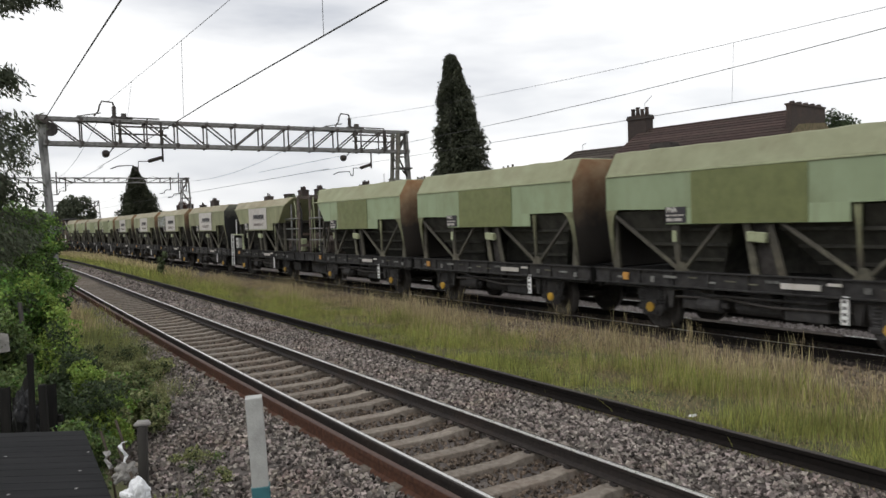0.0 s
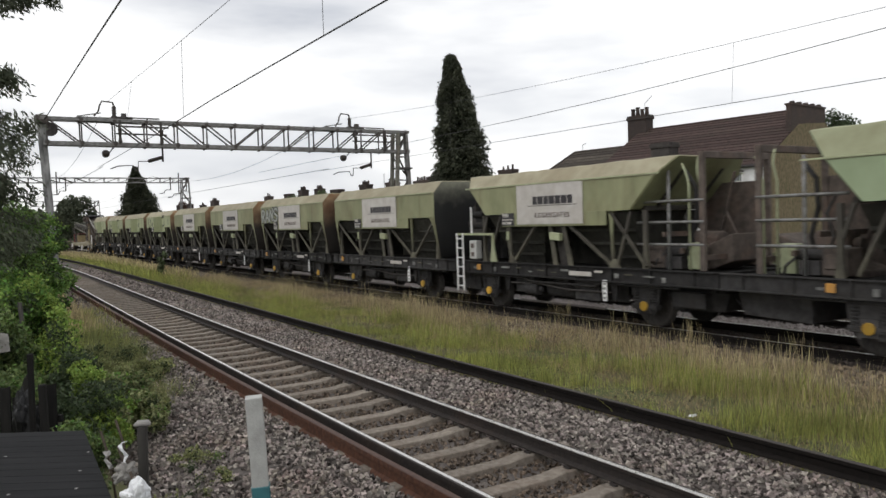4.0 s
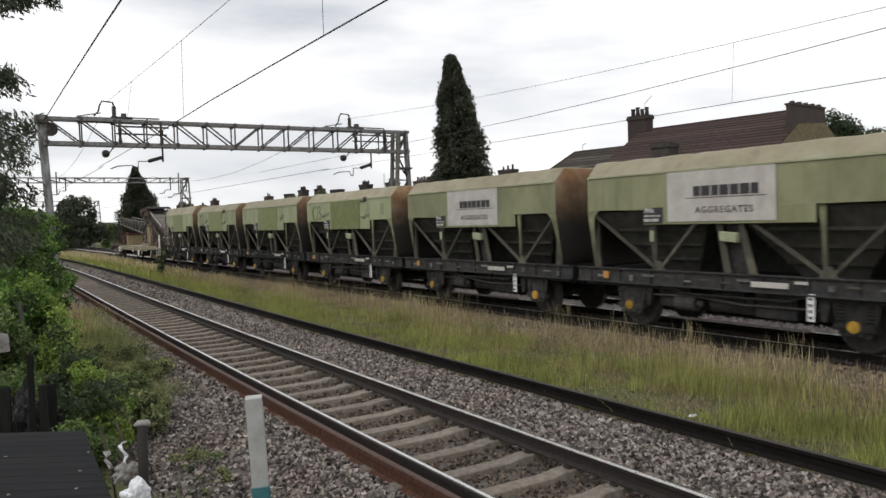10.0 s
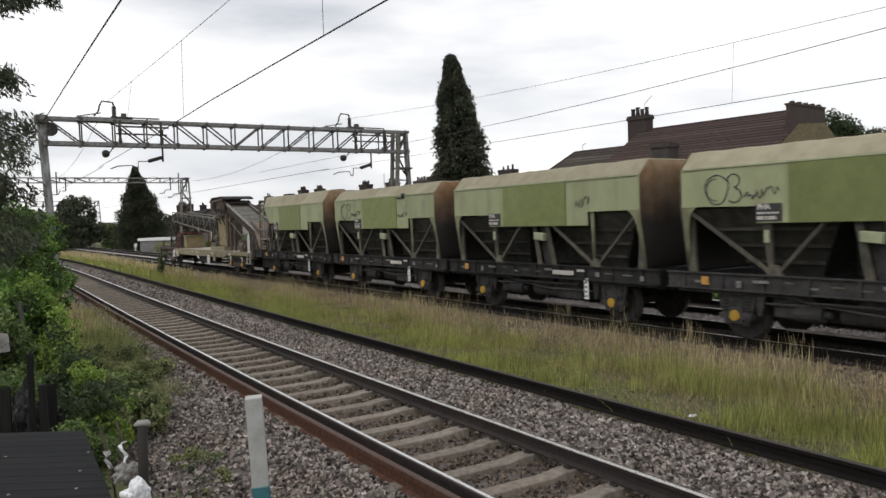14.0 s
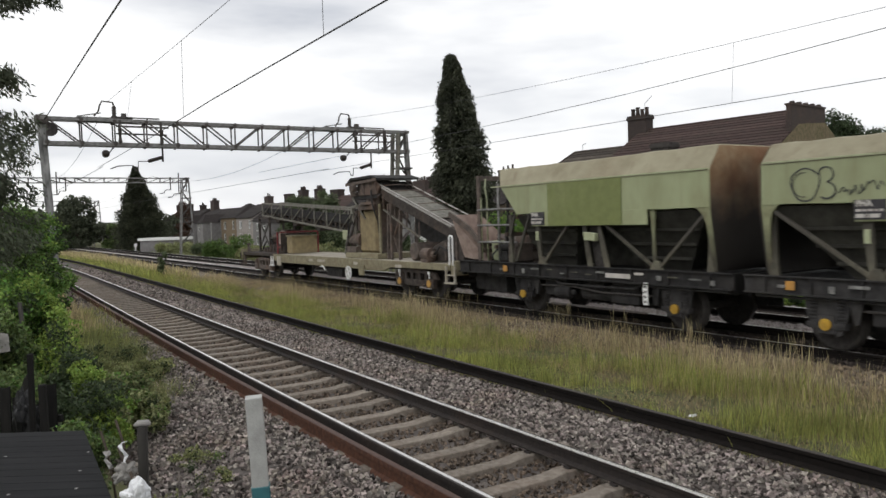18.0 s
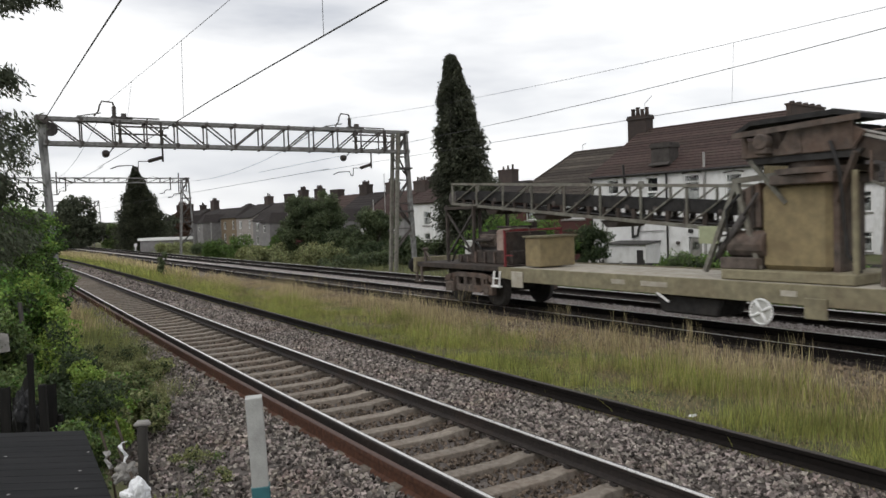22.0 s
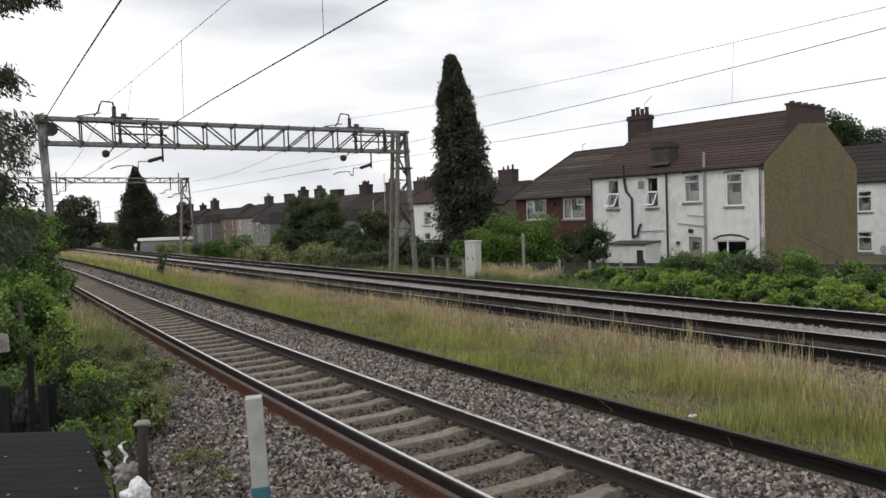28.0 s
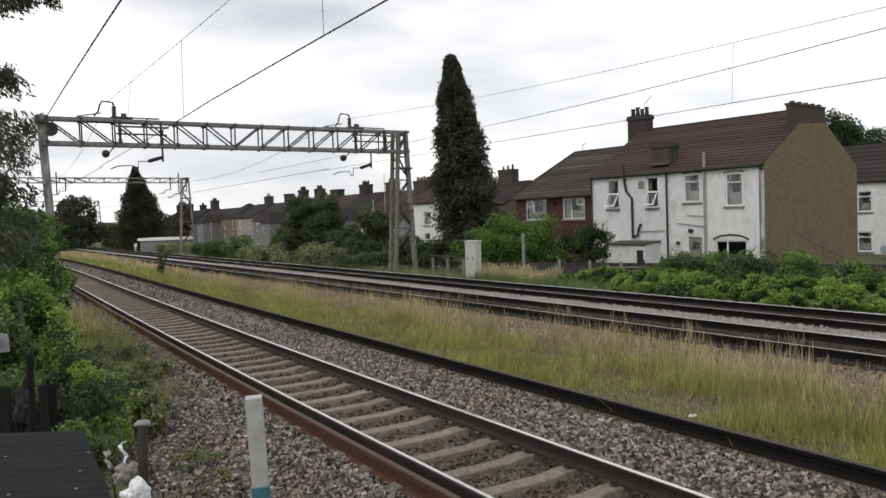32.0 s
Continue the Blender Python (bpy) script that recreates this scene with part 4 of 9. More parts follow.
# ---- houses: local x runs along the facade away from the camera, y into the house ----
def wall_cells(x0, x1, z0, z1, holes, y0, y1):
    """A wall of thickness y0..y1 with openings (xa, xb, za, zb) through it."""
    g = Geo()
    xs = sorted({x0, x1, *[v for h in holes for v in h[:2]]})
    zs = sorted({z0, z1, *[v for h in holes for v in h[2:]]})
    index = {}

    def vert(i, j, y):
        if (i, j, y) not in index:
            index[i, j, y] = len(g.v)
            g.v.append((xs[i], y, zs[j]))
        return index[i, j, y]

    def filled(i, j):
        if not (0 <= i < len(xs) - 1 and 0 <= j < len(zs) - 1):
            return False
        return not any(h[0] <= xs[i] and xs[i + 1] <= h[1] and h[2] <= zs[j] and zs[j + 1] <= h[3] for h in holes)
    for i in range(len(xs) - 1):
        for j in range(len(zs) - 1):
            if not filled(i, j):
                continue
            for y in (y0, y1):
                g.f.append((vert(i, j, y), vert(i + 1, j, y), vert(i + 1, j + 1, y), vert(i, j + 1, y)))
            for (di, dj), (a, b) in (((-1, 0), ((i, j), (i, j + 1))), ((1, 0), ((i + 1, j), (i + 1, j + 1))), ((0, -1), ((i, j), (i + 1, j))), ((0, 1), ((i, j + 1), (i + 1, j + 1)))):
                if not filled(i + di, j + dj):
                    g.f.append((vert(*a, y0), vert(*b, y0), vert(*b, y1), vert(*a, y1)))
    return g


def window(parent, xa, xb, za, zb, y, style="sash", sill=True, curtain=True, mat=None):
    """Frame, bars, panes and sill in an opening of a wall whose face is at y."""
    fr = part("window", Geo().box(xa, xa + 0.075, y + 0.05, y + 0.13, za, zb).box(xb - 0.075, xb, y + 0.05, y + 0.13, za, zb).box(xa + 0.075, xb - 0.075, y + 0.05, y + 0.13, zb - 0.075, zb)
              .box(xa + 0.075, xb - 0.075, y + 0.05, y + 0.13, za, za + 0.075), mat or M_frame, parent)
    w, h = xb - xa, zb - za
    if style == "sash":
        zc = za + h * 0.56
        part("glazing_bar", Geo().box(xa + 0.075, xb - 0.075, y + 0.045, y + 0.12, zc - 0.035, zc + 0.035), M_frame, fr)
        cells = [(xa, xb, za, zc), (xa, xb, zc, zb)]
    elif style == "top":
        zc = zb - h * 0.27
        part("glazing_bar", Geo().box(xa + 0.075, xb - 0.075, y + 0.045, y + 0.12, zc - 0.035, zc + 0.035), M_frame, fr)
        cells = [(xa, xb, za, zc), (xa, xb, zc, zb)]
    elif style == "pair":
        xc = xa + w * 0.62
        part("glazing_bar", Geo().box(xc - 0.035, xc + 0.035, y + 0.045, y + 0.12, za + 0.075, zb - 0.075), M_frame, fr)
        cells = [(xa, xc, za, zb), (xc, xb, za, zb)]
    else:
        cells = [(xa, xb, za, zb)]
    for a, b, c, d in cells:
        p = part("pane", Geo().box(a + 0.075, b - 0.075, y + 0.085, y + 0.095, c + 0.075, d - 0.075), M_glass, fr)
        p.visible_shadow = False
    if style == "open":
        # a top hung light pushed out at the foot
        zc = za + h * 0.52
        part("glazing_bar", Geo().box(xa + 0.075, xb - 0.075, y + 0.045, y + 0.12, zc - 0.03, zc + 0.03), M_frame, fr)
        o = part("open_light", Geo().box(xa + 0.05, xa + 0.11, -0.02, 0.03, -zc + za, 0).box(xb - 0.11, xb - 0.05, -0.02, 0.03, -zc + za, 0).box(xa + 0.11, xb - 0.11, -0.02, 0.03, -zc + za, -zc + za + 0.075)
                 .box(xa + 0.11, xb - 0.11, -0.02, 0.03, -0.075, 0), M_frame, parent, "window light pushed open", m=pose(0, y + 0.03, zc, -32, 0, 0))
        part("pane", Geo().box(xa + 0.11, xb - 0.11, 0.0, 0.01, -zc + za + 0.075, -0.075), M_glass, o)
    if sill:
        part("sill", Geo().box(xa - 0.1, xb + 0.1, y - 0.09, y + 0.1, za - 0.12, za - 0.004), M_sill, fr, "", 0.01)
    if curtain:
        # a net over the lower part and curtains drawn to the sides
        for u0, u1, zl, zh in ((0.0, 0.24, za + 0.09, zb - 0.09), (0.78, 1.0, za + 0.09, zb - 0.09), (0.24, 0.78, za + 0.09, za + 0.42 * h)):
            xs, xe = xa + 0.075 + (w - 0.15) * u0, xa + 0.075 + (w - 0.15) * u1
            part("curtain", Geo().prism([(xs + (xe - xs) * k / 8, 0.22 + 0.03 * (k % 2)) for k in range(9)] + [(xe, 0.27), (xs, 0.27)], "z", zl, zh), M_curtain, fr, m=pose(0, y, 0))
    return fr


def roof_slope(parent, x0, x1, ya, za, yb, zb, mat, courses, hip0=0.0, hip1=0.0, name="roof"):
    """One slope in overlapping courses, from the eave (ya, za) up to the ridge (yb, zb); hips run the ends in."""
    n = Vector((0, -(zb - za), (yb - ya))).normalized() * (1 if yb > ya else -1)

    def row(t, lift):
        p = Vector((0, ya + (yb - ya) * t, za + (zb - za) * t)) + n * lift
        return [(x0 + hip0 * t, p.y, p.z), (x1 - hip1 * t, p.y, p.z)]
    deck = Geo()
    deck.v = row(0, 0.01) + row(1, 0.01) + row(1, -0.06) + row(0, -0.06)
    deck.f = [(0, 1, 3, 2), (2, 3, 5, 4), (4, 5, 7, 6), (6, 7, 1, 0), (0, 2, 4, 6), (7, 5, 3, 1)]
    roof = part(name, deck, mat, parent)
    for k in range(courses):
        g = Geo()
        t0, t1 = k / courses, min(1.0, (k + 1.12) / courses)
        g.v = row(t0, 0.06) + row(t1, 0.028) + row(t1, 0.014) + row(t0, 0.024)
        g.f = deck.f
        part("tile_course", g, mat, roof)
    return roof


def chimney(parent, x, y, z0, z1, wx, wy, pots, mat=None):
    c = part("chimney", Geo().box(x - wx / 2, x + wx / 2, y - wy / 2, y + wy / 2, z0, z1 - 0.3).box(x - wx / 2 - 0.07, x + wx / 2 + 0.07, y - wy / 2 - 0.07, y + wy / 2 + 0.07, z1 - 0.3, z1 - 0.14)
             .box(x - wx / 2 - 0.03, x + wx / 2 + 0.03, y - wy / 2 - 0.03, y + wy / 2 + 0.03, z1 - 0.14, z1), mat or M_brick_dark, parent, "sooty brick chimney stack")
    for k in range(pots):
        f = (k + 0.5) / pots - 0.5
        px, py = (x + f * wx, y) if wx > wy else (x, y + f * wy)
        part("chimney_pot", shared("chimney_pot", lambda: Geo().tube((0, 0, 0), (0, 0, 0.56), 0.15, 10, 0.115).tube((0, 0, 0.5), (0, 0, 0.6), 0.145, 10), M_brick_dark, 0, True), None, c, m=pose(px, py, z1 - 0.02 - 0.16 * ((k * 7 + pots) % 3) / 2, 0, 0, 40 * k))
    return c


HOUSE_Z = -0.95
HX = Matrix(((-0.6212, 0.7836, 0, 0), (0.7836, 0.6212, 0, 0), (0, 0, 1, 0), (0, 0, 0, 1)))


def house_frame(x, y, z=HOUSE_Z):
    return Matrix.Translation((x, y, z)) @ HX


def white_house():
    h = thing("terraced_house", house_frame(16.76, 40.0), "white rendered end terrace pair with brown tiled roof", "house", "houses beyond the line")
    E_, R_, D_, L_ = 5.81, 8.95, 10.7, 11.6
    up = [(1.22, 2.22, 3.62, 5.38, "top"), (3.78, 4.82, 3.92, 5.50, "top"), (6.55, 7.36, 3.70, 5.50, "open"), (9.42, 10.32, 3.72, 5.50, "open")]
    down = [(1.02, 2.88, 0.75, 1.78), (3.72, 4.55, 0.0, 1.95), (6.9, 7.7, 0.6, 1.3)]
    part("facade_wall", wall_cells(0, L_, 0, E_, [u[:4] for u in up] + down, 0, 0.3), M_render, h)
    part("gable_wall", Geo().prism([(0.0, 0), (D_, 0), (D_, E_), (6.7, 8.22), (3.7, 8.0), (0.0, E_)], "x", -0.02, 0.30), M_gable, h, "tan pebbledashed windowless gable wall")
    part("party_wall", Geo().prism([(0.3, 0), (D_, 0), (D_, E_), (D_ / 2, R_ - 0.1), (0.3, E_)], "x", L_ - 0.3, L_), M_render, h)
    part("back_wall", Geo().box(0.3, L_ - 0.3, D_ - 0.3, D_, 0, E_), M_render, h)
    part("upper_floor", Geo().box(0.32, L_ - 0.32, 0.32, D_ - 0.32, 2.9, 3.05), M_dark_room, h)
    roof_slope(h, 0.0, L_ + 0.1, -0.18, E_ - 0.08, D_ / 2, R_, M_tile, 17)
    roof_slope(h, 0.0, L_ + 0.1, D_ + 0.18, E_ - 0.08, D_ / 2, R_, M_tile, 17)
    part("ridge_tiles", Geo().tube((0.0, D_ / 2, R_ - 0.02), (L_ + 0.1, D_ / 2, R_ - 0.02), 0.13, 10), M_tile, h)
    part("gutter", Geo().tube((0.05, -0.2, E_ - 0.12), (L_, -0.2, E_ - 0.12), 0.07, 8), M_pipe_black, h)
    part("fascia", Geo().box(0.02, L_, -0.10, -0.004, E_ - 0.2, E_ - 0.02), M_pipe_black, h)
    for xa, xb, za, zb, st in up:
        window(h, xa, xb, za, zb, 0.0, st, True, True)
        part("lintel_arch", Geo().prism([(xa - 0.1, zb + 0.03), ((xa + xb) / 2, zb + 0.1), (xb + 0.1, zb + 0.03), (xb + 0.1, zb + 0.09), ((xa + xb) / 2, zb + 0.165), (xa - 0.1, zb + 0.09)], "y", -0.03, 0.05), M_brick_dark if st == "top" else M_sill, h)
    window(h, 1.02, 2.88, 0.75, 1.78, 0.0, "pair", False, False)
    part("lintel_arch", Geo().prism([(0.88, 1.78), (1.35, 1.97), (1.95, 2.03), (2.55, 1.97), (3.02, 1.78), (3.02, 1.87), (2.55, 2.06), (1.95, 2.12), (1.35, 2.06), (0.88, 1.87)], "y", -0.03, 0.06), M_brick_dark, h, "dark brick window arch")
    dr = part("back_door", Geo().box(3.78, 4.49, 0.06, 0.11, 0.0, 1.9), M_sill, h, "grey back door with a small pane")
    part("door_pane", Geo().box(3.92, 4.36, 0.045, 0.056, 1.25, 1.7), M_glass, dr)
    window(h, 6.9, 7.7, 0.6, 1.3, 0.0, "plain", False, False)
    # pipes
    part("downpipe", Geo().path([(5.9, -0.12, E_ - 0.1), (5.9, -0.08, 0.2)], 0.055, 8), M_pipe_black, h, "black rainwater pipe")
    part("downpipe", Geo().path([(11.5, -0.1, E_ - 0.1), (11.5, -0.08, 0.2)], 0.05, 8), M_pipe_black, h, "black rainwater pipe")
    part("soil_pipe", Geo().path([(3.44, -0.1, 6.65), (3.44, -0.1, 1.0), (3.44, -0.08, 0.0)], 0.07, 8), M_pipe_grey, h, "grey soil vent pipe")
    part("soil_pipe", Geo().path([(8.86, -0.25, 6.35), (8.86, -0.14, 5.2), (8.8, -0.1, 4.75), (8.38, -0.1, 4.3), (8.36, -0.1, 1.9)], 0.075, 8), M_pipe_black, h, "black soil vent pipe with a dog leg")
    part("waste_pipe", Geo().path([(8.36, -0.1, 2.0), (8.0, -0.1, 2.05), (7.9, -0.1, 2.5), (7.75, -0.1, 2.75)], 0.07, 8), M_pipe_black, h)
    part("waste_pipe", Geo().path([(7.9, -0.07, 2.3), (6.2, -0.07, 2.35)], 0.03, 6), M_pipe_grey, h)
    part("waste_pipe", Geo().path([(5.2, -0.07, 2.75), (3.5, -0.07, 2.55)], 0.035, 6), M_pipe_grey, h)
    part("waste_pipe", Geo().path([(4.6, -0.07, 3.2), (3.5, -0.07, 3.1)], 0.025, 6), M_pipe_grey, h)
    part("wall_vent", Geo().box(7.5, 7.95, -0.06, -0.002, 4.85, 5.3), M_sill, h, "", 0.03)
    part("wall_lamp", Geo().tube((4.35, -0.18, 2.3), (4.35, -0.02, 2.3), 0.13, 10), M_pipe_black, h)
    part("flue", Geo().tube((5.2, -0.16, 1.62), (5.2, -0.01, 1.62), 0.1, 10), M_steel_dark, h)
    # chimneys
    part("chimney", Geo().box(-0.01, 0.3, 2.9, 6.75, 7.3, 9.0).box(-0.06, 0.35, 2.84, 6.81, 9.0, 9.1), M_brick_dark, h, "broad sooty gable chimney stack")
    for k in range(5):
        part("chimney_pot", shared("chimney_stub", lambda: Geo().tube((0, 0, 0), (0, 0, 0.16), 0.17, 9, 0.13), M_brick_dark, 0, True), None, h, m=pose(0.15, 3.3 + 0.75 * k, 9.08, 0, 0, 30 * k))
    chimney(h, 11.75, D_ / 2, 7.6, 10.0, 1.5, 0.8, 4)
    part("stay_cable", Geo().path([(-0.06, 3.3, 2.05), (-0.05, 6.4, 1.06), (-0.05, 9.5, 0.16)], 0.014, 5), M_pipe_grey, h, "thin cable slung along the gable wall")
    part("tv_aerial", Geo().path([(11.3, 5.3, 10.0), (11.3, 5.3, 10.75), (10.7, 5.3, 11.2)], 0.02, 5), M_steel_dark, h)
    chimney(h, 6.65, 0.85, 5.9, 7.5, 1.25, 0.9, 0, M_stack_grey)
    part("lead_apron", Geo().add([(5.95, 0.15, 6.2), (7.35, 0.15, 6.2), (7.3, 0.5, 6.42), (6.0, 0.5, 6.42), (5.95, 0.15, 6.15), (7.35, 0.15, 6.15), (7.3, 0.5, 6.3), (6.0, 0.5, 6.3)], [(0, 1, 2, 3), (7, 6, 5, 4), (0, 4, 5, 1), (1, 5, 6, 2), (2, 6, 7, 3), (3, 7, 4, 0)]), M_stack_grey, h)
    # lean-to outhouse in the yard
    part("outhouse_wall", Geo().box(6.5, 9.3, -1.35, -1.2, 0, 1.62).box(6.5, 6.65, -1.2, -0.002, 0, 1.62).box(9.15, 9.3, -1.2, -0.002, 0, 1.62), M_render, h)
    part("outhouse_roof", Geo().prism([(-1.48, 1.63), (-0.002, 1.76), (-0.002, 1.70), (-1.48, 1.57)], "x", 6.4, 9.4), M_roofing, h, "dark felted outhouse roof")
    part("lean_to_roof", Geo().prism([(9.42, 1.6), (10.9, 1.05), (10.9, 0.98), (9.42, 1.53)], "y", -1.4, -0.1), M_frame, h, "white sloping sheet over the yard")
    part("outhouse_hatch", Geo().box(6.68, 7.12, -1.375, -1.352, 0.35, 1.25), M_pipe_black, h, "small black hatch")
    return h



white_house()


def scrap(x, y, seed):
    """A heap of dark garden scrap: bent tubes, boards and a tub."""
    r = random.Random(seed)
    t = thing("scrap_heap", house_frame(16.76, 40.0) @ pose(x, y, 0), "dark heap of garden scrap beside the outhouse", "scrap heap")
    for k in range(9):
        a = (r.uniform(-0.9, 0.9), r.uniform(-0.4, 0.4), 0.0)
        b = (a[0] + r.uniform(-0.7, 0.7), a[1] + r.uniform(-0.2, 0.2), r.uniform(0.7, 1.5))
        part("bar", Geo().path([a, ((a[0] + b[0]) / 2 + r.uniform(-0.15, 0.15), a[1], b[2] * 0.6), b], r.uniform(0.03, 0.07), 6), r.choice((M_under, M_steel_dark, M_fence_wood)), t)
    for k in range(4):
        x0 = r.uniform(-1.0, 0.5)
        part("board", Geo().box(x0, x0 + 0.9, -0.45 + 0.2 * k, -0.41 + 0.2 * k, 0.0, r.uniform(0.6, 1.15)), M_fence_wood, t)
    part("tub", Geo().tube((0.4, -0.5, 0.0), (0.4, -0.5, 0.7), 0.3, 14, 0.36), M_under, t)


scrap(9.9, -2.2, 3)


def red_house():
    h = thing("brick_house", house_frame(16.76, 40.0), "red brick house with a hipped brown tiled roof", "house", "houses beyond the line")
    x0, x1, y0, y1, E_, R_ = 11.62, 19.1, 0.6, 9.2, 4.75, 7.95
    wins = [(12.7, 14.65, 3.15, 4.55), (16.15, 18.15, 3.15, 4.55)]
    part("facade_wall", wall_cells(x0, x1, 0, E_, wins, y0, y0 + 0.3), M_brick_red, h)
    part("side_wall", Geo().box(x1 - 0.3, x1, y0 + 0.3, y1, 0, E_), M_brick_red, h)
    part("back_wall", Geo().box(x0, x1 - 0.3, y1 - 0.3, y1, 0, E_), M_brick_red, h)
    yc = (y0 + y1) / 2
    roof_slope(h, x0, x1 + 0.35, y0 - 0.35, E_ - 0.05, yc, R_, M_tile_grey, 15, 0, 2.2)
    roof_slope(h, x0, x1 + 0.35, y1 + 0.35, E_ - 0.05, yc, R_, M_tile_grey, 15, 0, 2.2)
    part("hip_roof", Geo().add([(x1 + 0.35, y0 - 0.35, E_ - 0.05), (x1 + 0.35, y1 + 0.35, E_ - 0.05), (x1 - 1.85, yc, R_), (x1 + 0.3, y0 - 0.3, E_ - 0.15), (x1 + 0.3, y1 + 0.3, E_ - 0.15), (x1 - 1.85, yc, R_ - 0.1)],
                               [(0, 1, 2), (5, 4, 3), (0, 3, 4, 1), (1, 4, 5, 2), (2, 5, 3, 0)]), M_tile_grey, h)
    part("ridge_tiles", Geo().tube((x0, yc, R_), (x1 - 1.8, yc, R_), 0.12, 10), M_tile_grey, h)
    for ya in (y0 - 0.35, y1 + 0.35):
        part("hip_tiles", Geo().tube((x1 + 0.35, ya, E_), (x1 - 1.85, yc, R_ + 0.02), 0.1, 8), M_tile_grey, h, "pale lichened hip tiles")
    part("wall_lamp", Geo().tube((15.4, y0 - 0.2, 4.2), (15.4, y0, 4.2), 0.13, 10), M_pipe_black, h)
    part("gutter", Geo().tube((x0, y0 - 0.4, E_ - 0.1), (x1 + 0.35, y0 - 0.4, E_ - 0.1), 0.06, 8), M_pipe_black, h)
    for xa, xb, za, zb in wins:
        window(h, xa, xb, za, zb, y0, "pair", True, True)
        window(h, xb - 0.75 if xa > 15 else xa + 0.06, xb - 0.06 if xa > 15 else xa + 0.72, zb - 0.5, zb - 0.07, y0 - 0.02, "plain", False, False)
    part("tv_aerial", Geo().path([(16.5, yc, R_), (16.5, yc, R_ + 0.5), (16.2, yc, R_ + 0.6)], 0.02, 5), M_steel_dark, h)
    return h


red_house()


def plain_house(m, length, depth, eave, ridge, wall, roof, wins, label, stacks, pots=4, group="houses beyond the line", hip=0.0):
    """A house of a distant row, with its windows, roof and stacks."""
    h = thing("terraced_house", m, label, "house", group)
    holes = [w[:4] for w in wins]
    part("facade_wall", wall_cells(0, length, 0, eave, holes, 0, 0.25), wall, h)
    if hip:
        part("side_wall", Geo().box(0, 0.25, 0.25, depth, 0, eave).box(length - 0.25, length, 0.25, depth, 0, eave), wall, h)
    else:
        for x in (0, length - 0.25):
            part("gable_wall", Geo().prism([(0.25, 0), (depth, 0), (depth, eave), (depth / 2, ridge - 0.05), (0.25, eave)], "x", x, x + 0.25), wall, h)
    part("back_wall", Geo().box(0.25, length - 0.25, depth - 0.25, depth, 0, eave), wall, h)
    for y in (-0.25, depth + 0.25):
        roof_slope(h, -0.1, length + 0.1, y, eave - 0.05, depth / 2, ridge, roof, 9, hip, hip)
    if hip:
        for x, q in ((-0.1, 1), (length + 0.1, -1)):
            part("hip_roof", Geo().add([(x, -0.25, eave - 0.05), (x, depth + 0.25, eave - 0.05), (x + q * hip, depth / 2, ridge), (x + q * 0.1, -0.2, eave - 0.12), (x + q * 0.1, depth + 0.2, eave - 0.12), (x + q * hip, depth / 2, ridge - 0.1)],
                                       [(0, 1, 2), (5, 4, 3), (0, 3, 4, 1), (1, 4, 5, 2), (2, 5, 3, 0)]), roof, h)
    for xa, xb, za, zb, st in wins:
        window(h, xa, xb, za, zb, 0.0, st, True, True)
    for x, zt, wx in stacks:
        chimney(h, x, depth / 2, ridge - 0.9, zt, wx * 1.35, 1.1, pots)
    return h


plain_house(house_frame(35.2, 47.2), 14.0, 9.0, 5.1, 8.0, M_render, M_slate, [(8.35, 9.35, 3.0, 4.45, "top"), (8.35, 9.35, 0.2, 1.6, "top"), (4.6, 5.6, 3.0, 4.45, "top"), (4.6, 5.6, 0.2, 1.6, "top")],
            "white rendered house with grey roof behind the gable", [])
# the long row of back garden houses
ROW = [(-3.2, 100.0), (-55.6, 171.0)]
rdx, rdy = ROW[1][0] - ROW[0][0], ROW[1][1] - ROW[0][1]
rlen = math.hypot(rdx, rdy)
rdx, rdy = rdx / rlen, rdy / rlen
RX = Matrix(((rdx, rdy, 0, 0), (rdy, -rdx, 0, 0), (0, 0, 1, 0), (0, 0, 0, 1)))


def rear_wing(h, x, w, out, eave, ridge, wall, roof):
    """A lower two storey wing that runs out from the back of a terraced house, with a hipped end."""
    part("wing_wall", wall_cells(x, x + w, 0, eave, [(x + w * 0.5, x + w * 0.5 + 0.8, 3.0, 4.2)], -out, -out + 0.25), wall, h)
    part("wing_wall", Geo().box(x, x + 0.25, -out + 0.25, -0.002, 0, eave), wall, h)
    part("wing_wall", Geo().box(x + w - 0.25, x + w, -out + 0.25, -0.002, 0, eave), wall, h)
    window(h, x + w * 0.5, x + w * 0.5 + 0.8, 3.0, 4.2, -out, "sash", True, False)
    c = x + w / 2
    part("wing_roof", Geo().add([(x - 0.15, -out - 0.2, eave), (c, -out + 1.1, ridge), (c, 2.4, ridge), (x - 0.15, 2.4, eave), (x + w + 0.15, -out - 0.2, eave), (x + w + 0.15, 2.4, eave)],
                                [(0, 1, 2, 3), (1, 4, 5, 2), (0, 4, 1), (0, 3, 5, 4), (3, 2, 5)]), roof, h)


